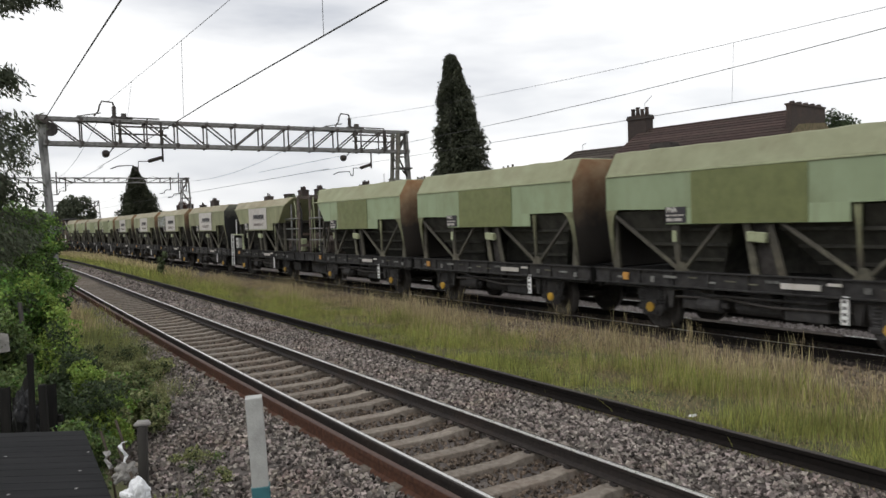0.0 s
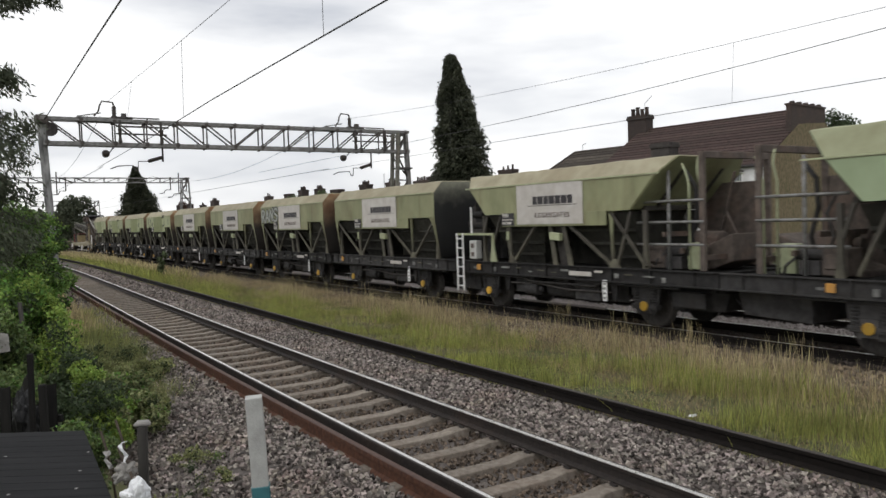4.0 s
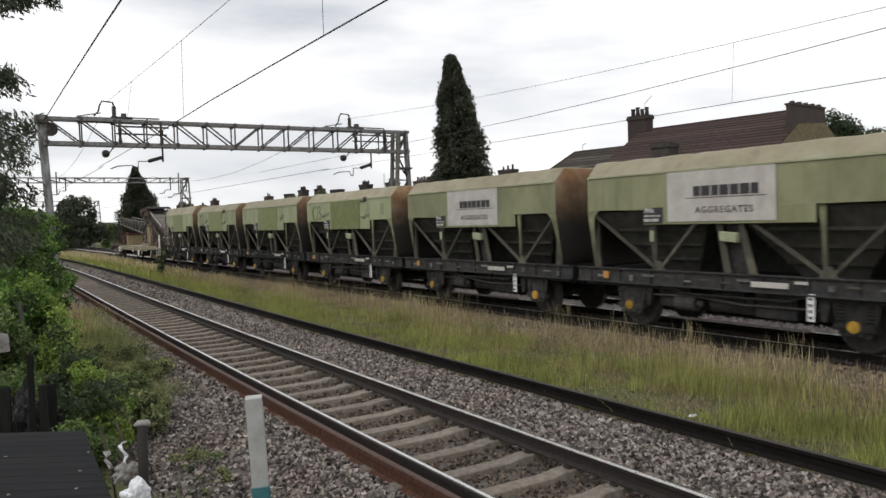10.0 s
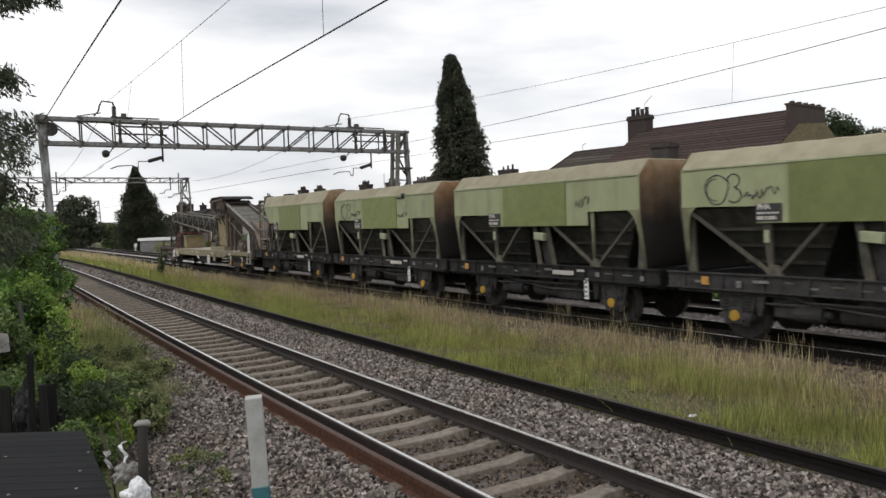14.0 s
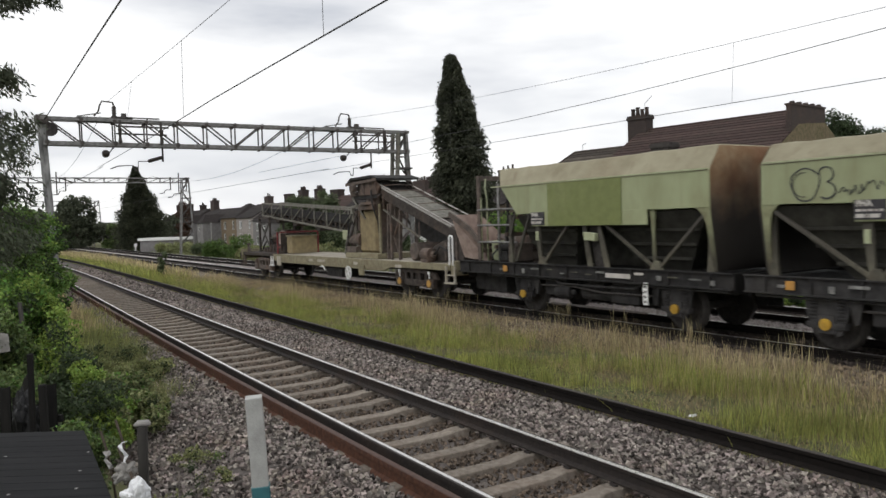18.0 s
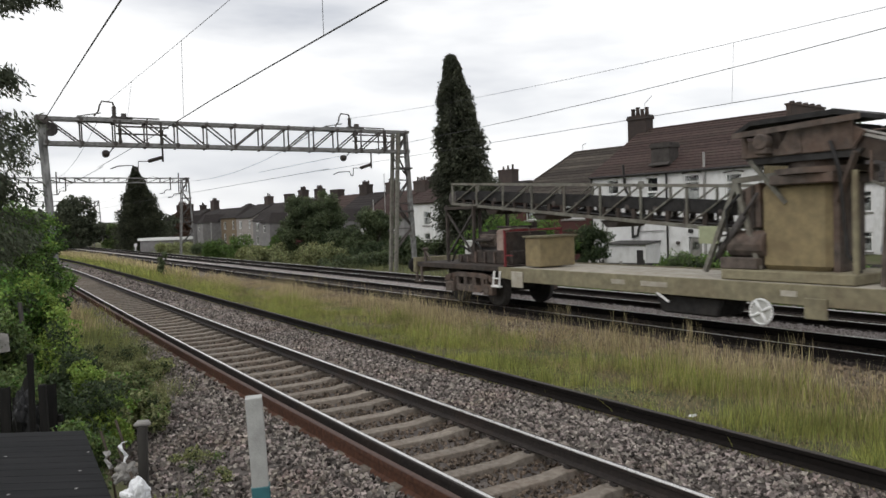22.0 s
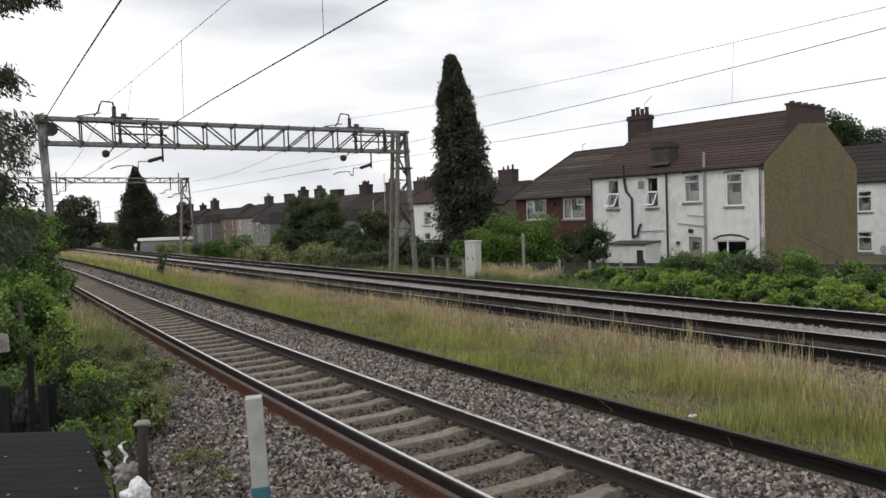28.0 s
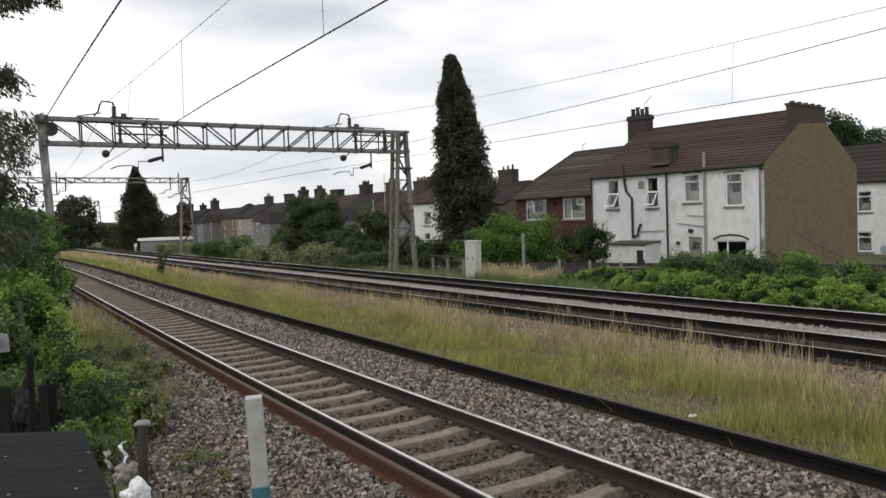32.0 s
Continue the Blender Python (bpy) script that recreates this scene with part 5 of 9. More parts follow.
# wall, roof, ridge, hip, wing width (0: none), stack height over the ridge, stack width, pots
HOUSES = [(M_render_grey, M_tile, 8.1, 0, 3.2, 1.2, 1.9, 5), (M_render_grey, M_tile, 8.2, 0, 3.0, 1.3, 1.5, 4), (M_render_grey, M_slate, 8.3, 0, 3.6, 1.3, 1.5, 4), (M_render_grey, M_tile, 8.3, 0, 0, 1.0, 1.9, 0),
          (M_brick_red, M_slate, 8.2, 0, 3.0, 1.5, 1.3, 5), (M_render_grey, M_slate, 8.3, 0, 3.4, 1.5, 1.3, 5), (M_render_grey, M_slate, 8.0, 0, 0, 1.4, 1.4, 0), (M_render_pink, M_slate, 7.6, 0, 0, 1.3, 1.2, 2),
          (M_brick_buff, M_slate, 7.9, 3.2, 0, 0.0, 1.2, 0), (M_render_grey, M_slate, 7.3, 0, 3.2, 0.0, 1.2, 0), (M_render_grey, M_slate, 7.3, 0, 3.0, 1.9, 1.7, 4), (M_brick_red, M_slate, 7.6, 2.0, 0, 0.9, 1.0, 2),
          (M_render_grey, M_slate, 7.4, 0, 3.0, 1.6, 1.3, 3), (M_brick_red, M_tile, 7.9, 2.2, 0, 1.1, 1.1, 3)]
STACK_X = {4: 5.4, 5: 3.6, 6: 1.4, 7: 2.3}
NAMES = {M_render.name: "white rendered", M_render_grey.name: "grey rendered", M_render_pink.name: "pale rendered", M_brick_buff.name: "buff brick", M_brick_red.name: "red brick"}
for k, (wm, rm, rz, hip, wing, sh, sw, pots) in enumerate(HOUSES):
    d = -8.0 + 7.6 * k
    m = Matrix.Translation((ROW[0][0] + rdx * d - 3.0, ROW[0][1] + rdy * d - 2.0, HOUSE_Z - (0.8 if k < 7 else 0.35))) @ RX
    wins = [(5.2, 6.2, 3.2, 4.7, "sash"), (5.2, 6.2, 0.8, 2.3, "sash")] if wing else [(1.0, 1.9, 3.2, 4.7, "sash"), (5.0, 6.3, 3.2, 4.6, "pair"), (1.0, 2.2, 0.8, 2.3, "sash"), (5.2, 6.2, 0.8, 2.3, "sash")]
    h = plain_house(m, 7.5, 8.4, 5.0 + 0.15 * (k % 3), rz, wm, rm, wins, NAMES[wm.name] + (" terraced house with a lower rear wing" if wing else " house of a distant row"),
                    [(STACK_X.get(k, 7.3 - 0.5 * (k % 3)), rz + sh, sw)] if sh else [], pots, "houses of the distant row", hip)
    if wing:
        rear_wing(h, 0.4, wing, 3.4, 4.5, 6.1, wm, rm)
plain_house(Matrix.Translation((7.34, 89.6, HOUSE_Z)) @ RX, 8.0, 8.4, 5.0, 7.75, M_brick_dull, M_slate, [(3.0, 3.6, 3.1, 4.4, "plain")], "dull brown brick house with a sooty chimney behind the tall conifer", [(4.0, 9.3, 1.9)], 3)
plain_house(Matrix.Translation((-0.6, 70.0, HOUSE_Z)) @ RX, 4.2, 6.0, 5.0, 6.6, M_render, M_tile, [(0.9, 1.9, 2.9, 4.2, "sash"), (0.9, 1.9, 0.8, 2.2, "sash")], "small white rendered house with a red brick stack", [(3.0, 7.6, 2.0)], 4)

# low white garden building
gb = thing("garden_building", Matrix.Translation((-31.0, 95.0, -1.0)) @ pose(0, 0, 0, 0, 0, 175), "low white flat roofed garden building", "shed")
part("wall", Geo().box(0, 5.1, 0, 3.0, 0, 2.0), M_render_grey, gb)
part("roof", Geo().box(-0.2, 5.3, -0.3, 3.2, 2.0, 2.32), M_frame, gb, "white flat roof edge")
# ---- plants ----
def leaf_quads(c, size, rng, flat=0.5, long=1.8, droop=None):
    """Rhombic leaves about the points c (n, 3); droop: a direction that they lean to, one per leaf."""
    n = len(c)
    d = rng.normal(size=(n, 3)) if droop is None else droop + 0.35 * rng.normal(size=(n, 3))
    d /= np.linalg.norm(d, axis=1)[:, None]
    e = rng.normal(size=(n, 3))
    e[:, 2] *= flat
    e -= (e * d).sum(1)[:, None] * d
    e /= np.linalg.norm(e, axis=1)[:, None] + 1e-9
    sz = size * rng.uniform(0.6, 1.35, (n, 1))
    a, b = d * sz * long * 0.5, e * sz * 0.5
    nrm = np.cross(d, e) * sz * 0.12
    return np.stack([c - a, c - b * 0.9 - a * 0.05 + nrm, c + a, c + b * 0.9 - a * 0.05 + nrm], 1)


def quads_object(name, q, mat):
    me = bpy.data.meshes.new(name)
    n = len(q)
    me.from_pydata(q.reshape(-1, 3).tolist(), [], np.arange(4 * n).reshape(-1, 4).tolist())
    me.materials.append(mat)
    return me


def blob_points(blobs, n, rng, hollow=0.5):
    """Points in the outer parts of lumpy ellipsoids (x, y, z, rx, ry, rz)."""
    b = np.array(blobs, float)
    w = (b[:, 3] * b[:, 4] * b[:, 5]) ** (2 / 3)
    k = rng.choice(len(b), n, p=w / w.sum())
    d = rng.normal(size=(n, 3))
    d /= np.linalg.norm(d, axis=1)[:, None]
    r = hollow + (1.06 - hollow) * rng.random(n) ** 0.6
    lump = 1 + 0.18 * np.sin(d[:, 0] * 5 + k) * np.cos(d[:, 1] * 6 + 2 * k) + 0.12 * np.sin(d[:, 2] * 9 + 3 * k)
    return b[k, :3] + d * (r * lump)[:, None] * b[k, 3:], d


def limbs(parent, base, tips, r, mat=None):
    for t in tips:
        t = Vector(t)
        mid = Vector(base).lerp(t, 0.5) + Vector((random.uniform(-0.1, 0.1), random.uniform(-0.1, 0.1), 0.1))
        part("limb", Geo().tube(base, mid, r, 7, r * 0.7).tube(mid, t, r * 0.7, 7, r * 0.3), mat or M_bark, parent, "", 0, True)


def clumps(rng, centre, spread, count, radius):
    """Many small clumps round a centre, so that the outline is uneven."""
    out = []
    for _ in range(count):
        d = rng.normal(size=3)
        d /= np.linalg.norm(d)
        d *= rng.random() ** 0.4
        r = radius * rng.uniform(0.6, 1.3)
        out.append((centre[0] + d[0] * spread[0], centre[1] + d[1] * spread[1], centre[2] + d[2] * spread[2], r, r, r * 0.85))
    return out


def shrub(name, pos, blobs, n, leaf, mat, label, category="bush", seed=1, trunk=0.05, group="", hollow=0.4, long=1.6):
    rng = np.random.default_rng(seed)
    t = thing(name, pose(*pos), label, category, group)
    c, d = blob_points(blobs, n, rng, hollow)
    c = c[c[:, 2] > -0.05]
    part("crown", quads_object("crown", leaf_quads(c, leaf, rng, 0.5, long), mat), None, t)
    zs = sorted(blobs, key=lambda b: -b[2])
    if trunk:
        stem = part("trunk", Geo().tube((0, 0, -0.3), (0, 0, 0.3 + 0.25 * max(b[2] for b in blobs)), trunk, 8, trunk * 0.7), M_bark, t, "", 0, True)
        limbs(t, (0, 0, 0.2 * max(b[2] for b in blobs)), [b[:3] for b in zs[::max(1, len(zs) // 5)][:5]], trunk * 0.55)
    return t


def conifer(name, pos, height, radius, n, label, seed, tilt=0.0, foot=0.5, leaf=0.30, power=0.8, top=0.05, waist=0.2, hang=-0.75, skirt=0.72):
    """A trunk with whorls of drooping sprays; the outline is ragged."""
    rng = np.random.default_rng(seed)
    t = thing(name, pose(*pos), label, "tree")
    part("trunk", Geo().tube((0, 0, -0.4), (tilt * 0.6, 0, height * 0.6), 0.22 * radius / 1.8, 10, 0.12).tube((tilt * 0.6, 0, height * 0.6), (tilt, 0, height * 0.985), 0.12, 8, 0.02), M_bark, t, "", 0, True)
    # branch tips first, then leaves hung along each branch
    nb = n // 26
    h = rng.random(nb) ** 0.85
    a = rng.uniform(0, math.tau, nb)
    prof = np.where(h < waist, skirt + (1 - skirt) * h / waist, np.clip((1 - h) / (1 - waist), 0, 1) ** power) + top
    ragged = 0.80 + 0.22 * np.sin(a * 3 + h * 21) * np.cos(a * 5 - h * 13) + rng.uniform(-0.12, 0.16, nb)
    L = radius * prof * ragged
    z0 = foot + h * (height - foot)
    along_b = rng.random((nb, 26)) ** 0.55
    r = L[:, None] * along_b
    z = z0[:, None] + 0.10 * r - 0.16 * r * r / max(radius, 0.1) + rng.normal(0, 0.10, r.shape) * radius / 1.8
    aa = a[:, None] + rng.normal(0, 0.10, r.shape)
    c = np.stack([r * np.cos(aa) + tilt * z / height, r * np.sin(aa), z], -1).reshape(-1, 3)
    dr = np.stack([np.cos(aa), np.sin(aa), np.full(aa.shape, hang)], -1).reshape(-1, 3)
    keep = c[:, 2] < height
    part("crown", quads_object("crown", leaf_quads(c[keep], leaf, rng, 1.0, 2.4, dr[keep]), M_conifer), None, t)
    return t


conifer("tall_conifer", (1.75, 46.0, -0.6), 12.75, 2.02, 100000, "tall narrow dark green conifer with ragged drooping sprays", 11, tilt=-0.95, leaf=0.085, power=0.66, waist=0.36, skirt=1.0)
conifer("conifer", (-38.6, 100.0, -1.0), 11.5, 4.3, 80000, "dark pointed conifer by the line", 12, leaf=0.115, power=0.95, top=0.0, tilt=-1.0, hang=0.5)
rng0 = np.random.default_rng(5)
tree_clumps = clumps(rng0, (-0.9, 0, 3.45), (2.5, 1.4, 2.3), 54, 0.6) + clumps(rng0, (-2.4, 0, 1.8), (1.7, 1.2, 1.9), 30, 0.55) + clumps(rng0, (1.3, 0, 1.4), (1.8, 1.2, 1.4), 26, 0.5)
shrub("tree", (-9.0, 60.0, -0.6), tree_clumps, 52000, 0.10, M_leaf_copse, "dense dark green garden tree with uneven crown", "tree", 21, 0.15, "", 0.1)
shrub("tree", (-12.6, 60.5, -0.6), clumps(rng0, (0, 0, 1.2), (0.8, 0.8, 1.2), 14, 0.42), 8000, 0.12, M_ivy, "yellowish green garden shrub", "tree", 20, 0.08, "", 0.1)
shrub("tree", (-6.2, 59.0, -0.6), clumps(rng0, (0.3, 0, 1.3), (1.7, 1.2, 1.4), 34, 0.45), 20000, 0.095, M_leaf_copse, "dark green garden shrub with low crown", "tree", 22, 0.12, "", 0.1)
# duller, paler leaves here stand for the haze of distance
shrub("tree", (-52.0, 110.0, -1.0), clumps(rng0, (0, 0, 4.4), (3.4, 2.0, 3.6), 40, 0.95), 14000, 0.24, M_leaf_tree, "dark broad tree beside the distant line", "tree", 23, 0.25)
shrub("tree", (-57.5, 112.0, -1.0), clumps(rng0, (0, 0, 3.2), (3.0, 2.0, 2.8), 34, 0.9), 8000, 0.3, M_leaf_dark, "dark broad tree beside the distant line", "tree", 24, 0.25)
shrub("tree", (-46.0, 112.0, -1.0), clumps(rng0, (0, 0, 2.2), (3.2, 2.0, 2.2), 30, 0.8), 8000, 0.26, M_leaf_mid, "green tree beside the distant line", "tree", 25, 0.2)
# the haze over these trees is put into the dull leaf colour
for x, y, hh, w in ((-62.0, 146.0, 3.4, 4.0), (-71.0, 150.0, 4.4, 4.5), (-80.0, 150.0, 4.6, 4.5), (-58.0, 165.0, 4.4, 4.5), (-90.0, 152.0, 4.8, 5.0)):
    shrub("tree", (x, y, -1.0), clumps(rng0, (0, 0, hh * 0.75), (w, 2.5, hh * 0.6), 40, 1.2), 9000, 0.3, M_leaf_tree, "hazy dark tree far along the line", "tree", int(-x), 0.25, "trees far along the line")
shrub("tree", (-39.6, 118.0, -1.0), clumps(rng0, (0, 0, 4.0), (0.9, 1.5, 3.6), 26, 0.6), 9000, 0.14, leaf_material("copper_leaf", (0.115, 0.068, 0.048), (0.07, 0.045, 0.034)), "reddish brown leaved tree", "tree", 26, 0.2)
for k, (x, y, hh, w) in enumerate(((40.8, 80, 13.2, 3.4), (46.0, 80, 11.2, 4.0), (51.5, 82, 9.6, 4.5), (35.0, 84, 9.5, 4.0))):
    shrub("tree", (x, y, -1.0), clumps(rng0, (0, 0, hh * 0.62), (w, 2.5, hh * 0.36), 110, 1.0), 36000, 0.17, M_leaf_dark, "dark tree of a wood behind the houses", "tree", 30 + k, 0.3, "wood behind the houses")
shrub("tree", (-5.0, 57.0, -0.6), clumps(rng0, (0, 0, 2.1), (1.7, 1.3, 2.0), 40, 0.5), 24000, 0.095, M_leaf_copse, "dull dark green garden tree with a rounded crown", "tree", 36, 0.14, "", 0.1)
shrub("tree", (-1.4, 47.0, -0.6), clumps(rng0, (0, 0, 0.8), (1.0, 0.8, 0.8), 18, 0.32), 9000, 0.075, M_leaf_copse, "dark green shrub at the foot of the tall conifer", "tree", 37, 0.06, "", 0.1)
# brambles between the far track and the gardens
brng = np.random.default_rng(77)


def bramble(name, pos, blobs, n, leaf, mats, label, seed, group, long=1.5):
    """A dark, shade-coloured inner mass with brighter arching shoots outside, thin in places."""
    rng = np.random.default_rng(seed)
    t = thing(name, pose(*pos), label, "bush", group)
    # mats[1] is mostly the dark leaf: shade of the hollows put into colour
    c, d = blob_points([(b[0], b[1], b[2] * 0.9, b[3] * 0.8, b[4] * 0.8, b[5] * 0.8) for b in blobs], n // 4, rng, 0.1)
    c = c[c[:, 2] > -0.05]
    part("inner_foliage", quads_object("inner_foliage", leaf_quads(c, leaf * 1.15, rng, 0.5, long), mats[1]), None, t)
    c, d = blob_points(blobs, n, rng, 0.75)
    gap = np.sin(c[:, 0] * 4.1 + seed) * np.cos(c[:, 1] * 3.7 - seed) + 0.8 * np.sin(c[:, 2] * 6.3 + 2 * seed + c[:, 0] * 2) + rng.normal(0, 0.35, len(c))
    keep = (c[:, 2] > -0.05) & (gap > -0.12)
    # single shoots that stand out of the mass
    top = sorted(blobs, key=lambda b: -(b[2] + b[5]))[:max(3, len(blobs) // 3)]
    shoots = [c[keep]]
    for b in top:
        for _ in range(2):
            e = np.array([rng.normal(0, 0.5), rng.normal(0, 0.5), 1.0])
            u = np.linspace(0.3, rng.uniform(1.0, 1.45), 14)[:, None]
            shoots.append(np.array(b[:3]) + e * u * np.array(b[3:]) + rng.normal(0, leaf * 0.4, (14, 3)))
    up = keep & (d[:, 2] > 0.15) & (rng.random(len(c)) < 0.2)
    q = leaf_quads(np.concatenate(shoots), leaf, rng, 0.35, long)
    lit_tops = leaf_quads(c[up] + d[up] * leaf * 0.6, leaf, rng, 0.3, long)
    if mats[0] is M_leaf_dark:
        lit_tops = lit_tops[:len(lit_tops) // 3]
    me = quads_object("crown", np.concatenate([q, lit_tops]), mats[0])
    if mats[0] is not M_leaf_weed:
        # pale new leaves at the tips, with light on the tops put into colour
        me.materials.append(M_leaf_tip if mats[0] in (M_leaf, M_leaf_tip) else M_leaf_mid if mats[0] is M_leaf_dark else M_leaf)
        me.polygons.foreach_set("material_index", [0] * len(q) + [1] * len(lit_tops))
    part("crown", me, None, t)
    part("stem", Geo().tube((0, 0, -0.3), (0, 0, max(b[2] for b in blobs) * 0.8), 0.025, 7, 0.015), M_bark, t, "", 0, True)
    return t


# garden bushes behind the cabinet
gbush = bramble("bush", (3.7, 42.3, -0.6), clumps(brng, (0.3, 0, 1.35), (3.3, 1.3, 1.55), 96, 0.55), 60000, 0.066, (M_leaf, M_leaf), "broad bright green garden bush with pale flowers", 27, "garden bushes")
bramble("bush", (7.7, 41.8, -0.7), clumps(brng, (0.1, 0, 1.25), (1.4, 0.8, 1.3), 30, 0.42), 18000, 0.066, (M_leaf_dark, M_leaf_dark), "dark green garden bush", 28, "garden bushes")

frng = np.random.default_rng(88)
fl = np.stack([frng.normal(2.5, 0.45, 60), frng.uniform(-1.5, -0.9, 60), frng.normal(1.1, 0.5, 60)], 1)
part("blossom", quads_object("blossom", leaf_quads(fl, 0.05, frng, 0.6, 1.1), M_bag), None, gbush, "small white blossoms")

# tops of the thicket along the line: back, middle and front rows
ROWS = [(13.4, 1.0, [21.4, 23.1, 24.5, 24.7, 25.1, 26.2, 27.4, 29.4, 30.6, 31.5, 32.2], [0.62, 0.45, 0.53, 1.31, 1.56, 1.28, 0.94, 1.1, 0.89, 0.18, 0.06]), (10.8, 0.9, [20.0, 22.7, 25.3, 28.3, 30.7, 32.0, 33.8], [0.36, 0.43, 0.49, 0.3, -0.07, 0.46, -0.17]), (8.5, 0.75, [19.0, 23.8, 26.1, 27.4, 29.4], [0.05, 0.11, 0.07, 0.03, -0.36])]
for row, (o, rad, rs, rz) in enumerate(ROWS):
    s, k = rs[0], 0
    while s < rs[-1]:
        p = T(s, o + brng.uniform(-0.5, 0.5), -0.55)
        hg = max(0.35, float(np.interp(s, rs, rz)) + 0.55) * brng.uniform(0.8, 1.08)
        bl = clumps(brng, (0, 0, hg * 0.42), (0.85, 0.8, hg * 0.34), 11, min(rad * 0.42, 0.28 * hg))
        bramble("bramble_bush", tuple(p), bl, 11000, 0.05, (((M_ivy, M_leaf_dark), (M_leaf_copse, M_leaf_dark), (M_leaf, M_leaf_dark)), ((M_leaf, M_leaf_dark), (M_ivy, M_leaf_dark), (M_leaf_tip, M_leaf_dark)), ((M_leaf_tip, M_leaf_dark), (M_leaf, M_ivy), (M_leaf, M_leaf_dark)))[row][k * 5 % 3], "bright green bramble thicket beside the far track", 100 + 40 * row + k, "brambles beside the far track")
        s += brng.uniform(0.75, 1.25)
        k += 1
# overgrown bank further along
for k in range(15):
    s = 52.0 + 6.0 * k
    p = T(s, 9.4 + brng.uniform(-0.6, 1.0), -0.6)
    hg = brng.uniform(0.9, 1.9)
    shrub("bank_shrub", tuple(p), clumps(brng, (0, 0, hg * 0.5), (2.8, 1.5, hg * 0.5), 16, 0.6), 8000, 0.10, (M_leaf_copse, M_leaf_bank, M_leaf_bank, M_leaf_weed, M_ivy)[k % 5], "low green shrub on the far bank", "bush", 200 + k, 0.05, "shrubs on the far bank", 0.3)
for k in range(9):
    p = T(44 + 3.0 * k, 12.5 + brng.uniform(-0.8, 1.5), -0.6)
    hg = brng.uniform(1.0, 2.2)
    shrub("bank_shrub", tuple(p), clumps(brng, (0, 0, hg * 0.6), (1.4, 1.0, hg * 0.6), 8, 0.6), 5000, 0.10, (M_leaf_dark, M_leaf_copse)[k % 2], "dark shrub at the garden edge", "bush", 230 + k, 0.05, "shrubs on the far bank", 0.3)

# hedge and brambles on the near side
def near_bush(x, y, z0, z1, spread, count, rad, n, leaf, mat, label, seed):
    r = np.random.default_rng(seed)
    h = z1 - z0
    bl = clumps(r, (0, 0, h * 0.52), (spread, spread, h * 0.46), count, rad)
    bl = [b for b in bl if b[2] + b[5] < h * 1.08]
    # the inner leaves take the dark colour in place of shade
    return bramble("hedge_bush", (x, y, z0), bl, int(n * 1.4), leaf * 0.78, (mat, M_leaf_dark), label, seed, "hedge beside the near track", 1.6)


near_bush(-14.7, 28.0, -0.4, 3.1, 1.0, 22, 0.5, 13500, 0.082, M_leaf, "green hawthorn hedge beside the near track", 301)
near_bush(-15.6, 26.0, -0.2, 3.4, 1.3, 22, 0.55, 13500, 0.082, M_ivy, "green hawthorn hedge beside the near track", 302)
near_bush(-17.2, 31.5, -0.4, 3.2, 1.3, 20, 0.6, 10500, 0.095, M_leaf_dark, "dark hawthorn hedge beside the near track", 303)
near_bush(-12.0, 21.8, -0.3, 3.0, 0.85, 20, 0.45, 13500, 0.075, M_leaf, "green hedge bush beside the near track", 304)
near_bush(-11.0, 19.0, -0.2, 3.3, 1.0, 20, 0.48, 13500, 0.075, M_ivy, "green hedge bush beside the near track", 305)
near_bush(-9.6, 16.2, -0.3, 2.1, 0.8, 18, 0.40, 13500, 0.061, M_leaf, "bright green bramble hedge over an old fence", 306)
near_bush(-7.4, 13.6, -0.3, 1.85, 0.75, 18, 0.36, 13500, 0.06, M_leaf, "bright green climbing brambles on the fence", 307)
near_bush(-6.0, 10.2, -0.2, 1.35, 0.5, 15, 0.28, 12000, 0.05, M_leaf_mid, "green bramble over old fence posts", 309)
near_bush(-4.15, 9.0, -0.4, 0.45, 0.3, 10, 0.14, 5000, 0.045, M_leaf_tip, "bright low bramble beside the ballast", 313)
# the shade behind the deck is put into dark leaves
near_bush(-4.5, 8.8, -0.3, 0.8, 0.55, 14, 0.26, 9000, 0.041, M_leaf_dark, "brambles coloured dark as shade behind the deck", 314)
near_bush(-5.6, 9.0, -0.1, 0.95, 0.5, 14, 0.24, 9000, 0.041, M_leaf_mid, "brambles behind the old board fence", 315)
near_bush(-3.5, 7.3, -0.2, 0.6, 0.26, 10, 0.15, 4500, 0.031, M_leaf_mid, "low green weeds behind the deck", 316)
near_bush(-5.7, 13.6, -0.4, 0.12, 0.8, 30, 0.13, 5000, 0.045, M_leaf_weed, "weeds and low brambles beside the ballast", 317)
near_bush(-6.9, 15.8, -0.4, 0.12, 0.9, 30, 0.13, 5000, 0.045, M_leaf_weed, "weeds and low brambles beside the ballast", 318)
near_bush(-2.72, 7.3, -0.35, -0.1, 0.3, 9, 0.09, 1800, 0.022, M_leaf_weed, "small green weed on the ballast", 319)
near_bush(-2.55, 8.0, -0.38, -0.2, 0.34, 9, 0.07, 1500, 0.02, M_leaf_weed, "small weed on the ballast", 320)
near_bush(-3.05, 8.9, -0.38, -0.18, 0.32, 10, 0.09, 1900, 0.022, M_leaf_weed, "small weed on the ballast", 321)
near_bush(-2.75, 8.75, -0.38, -0.2, 0.3, 9, 0.08, 1500, 0.02, M_leaf_mid, "small weed on the ballast", 322)

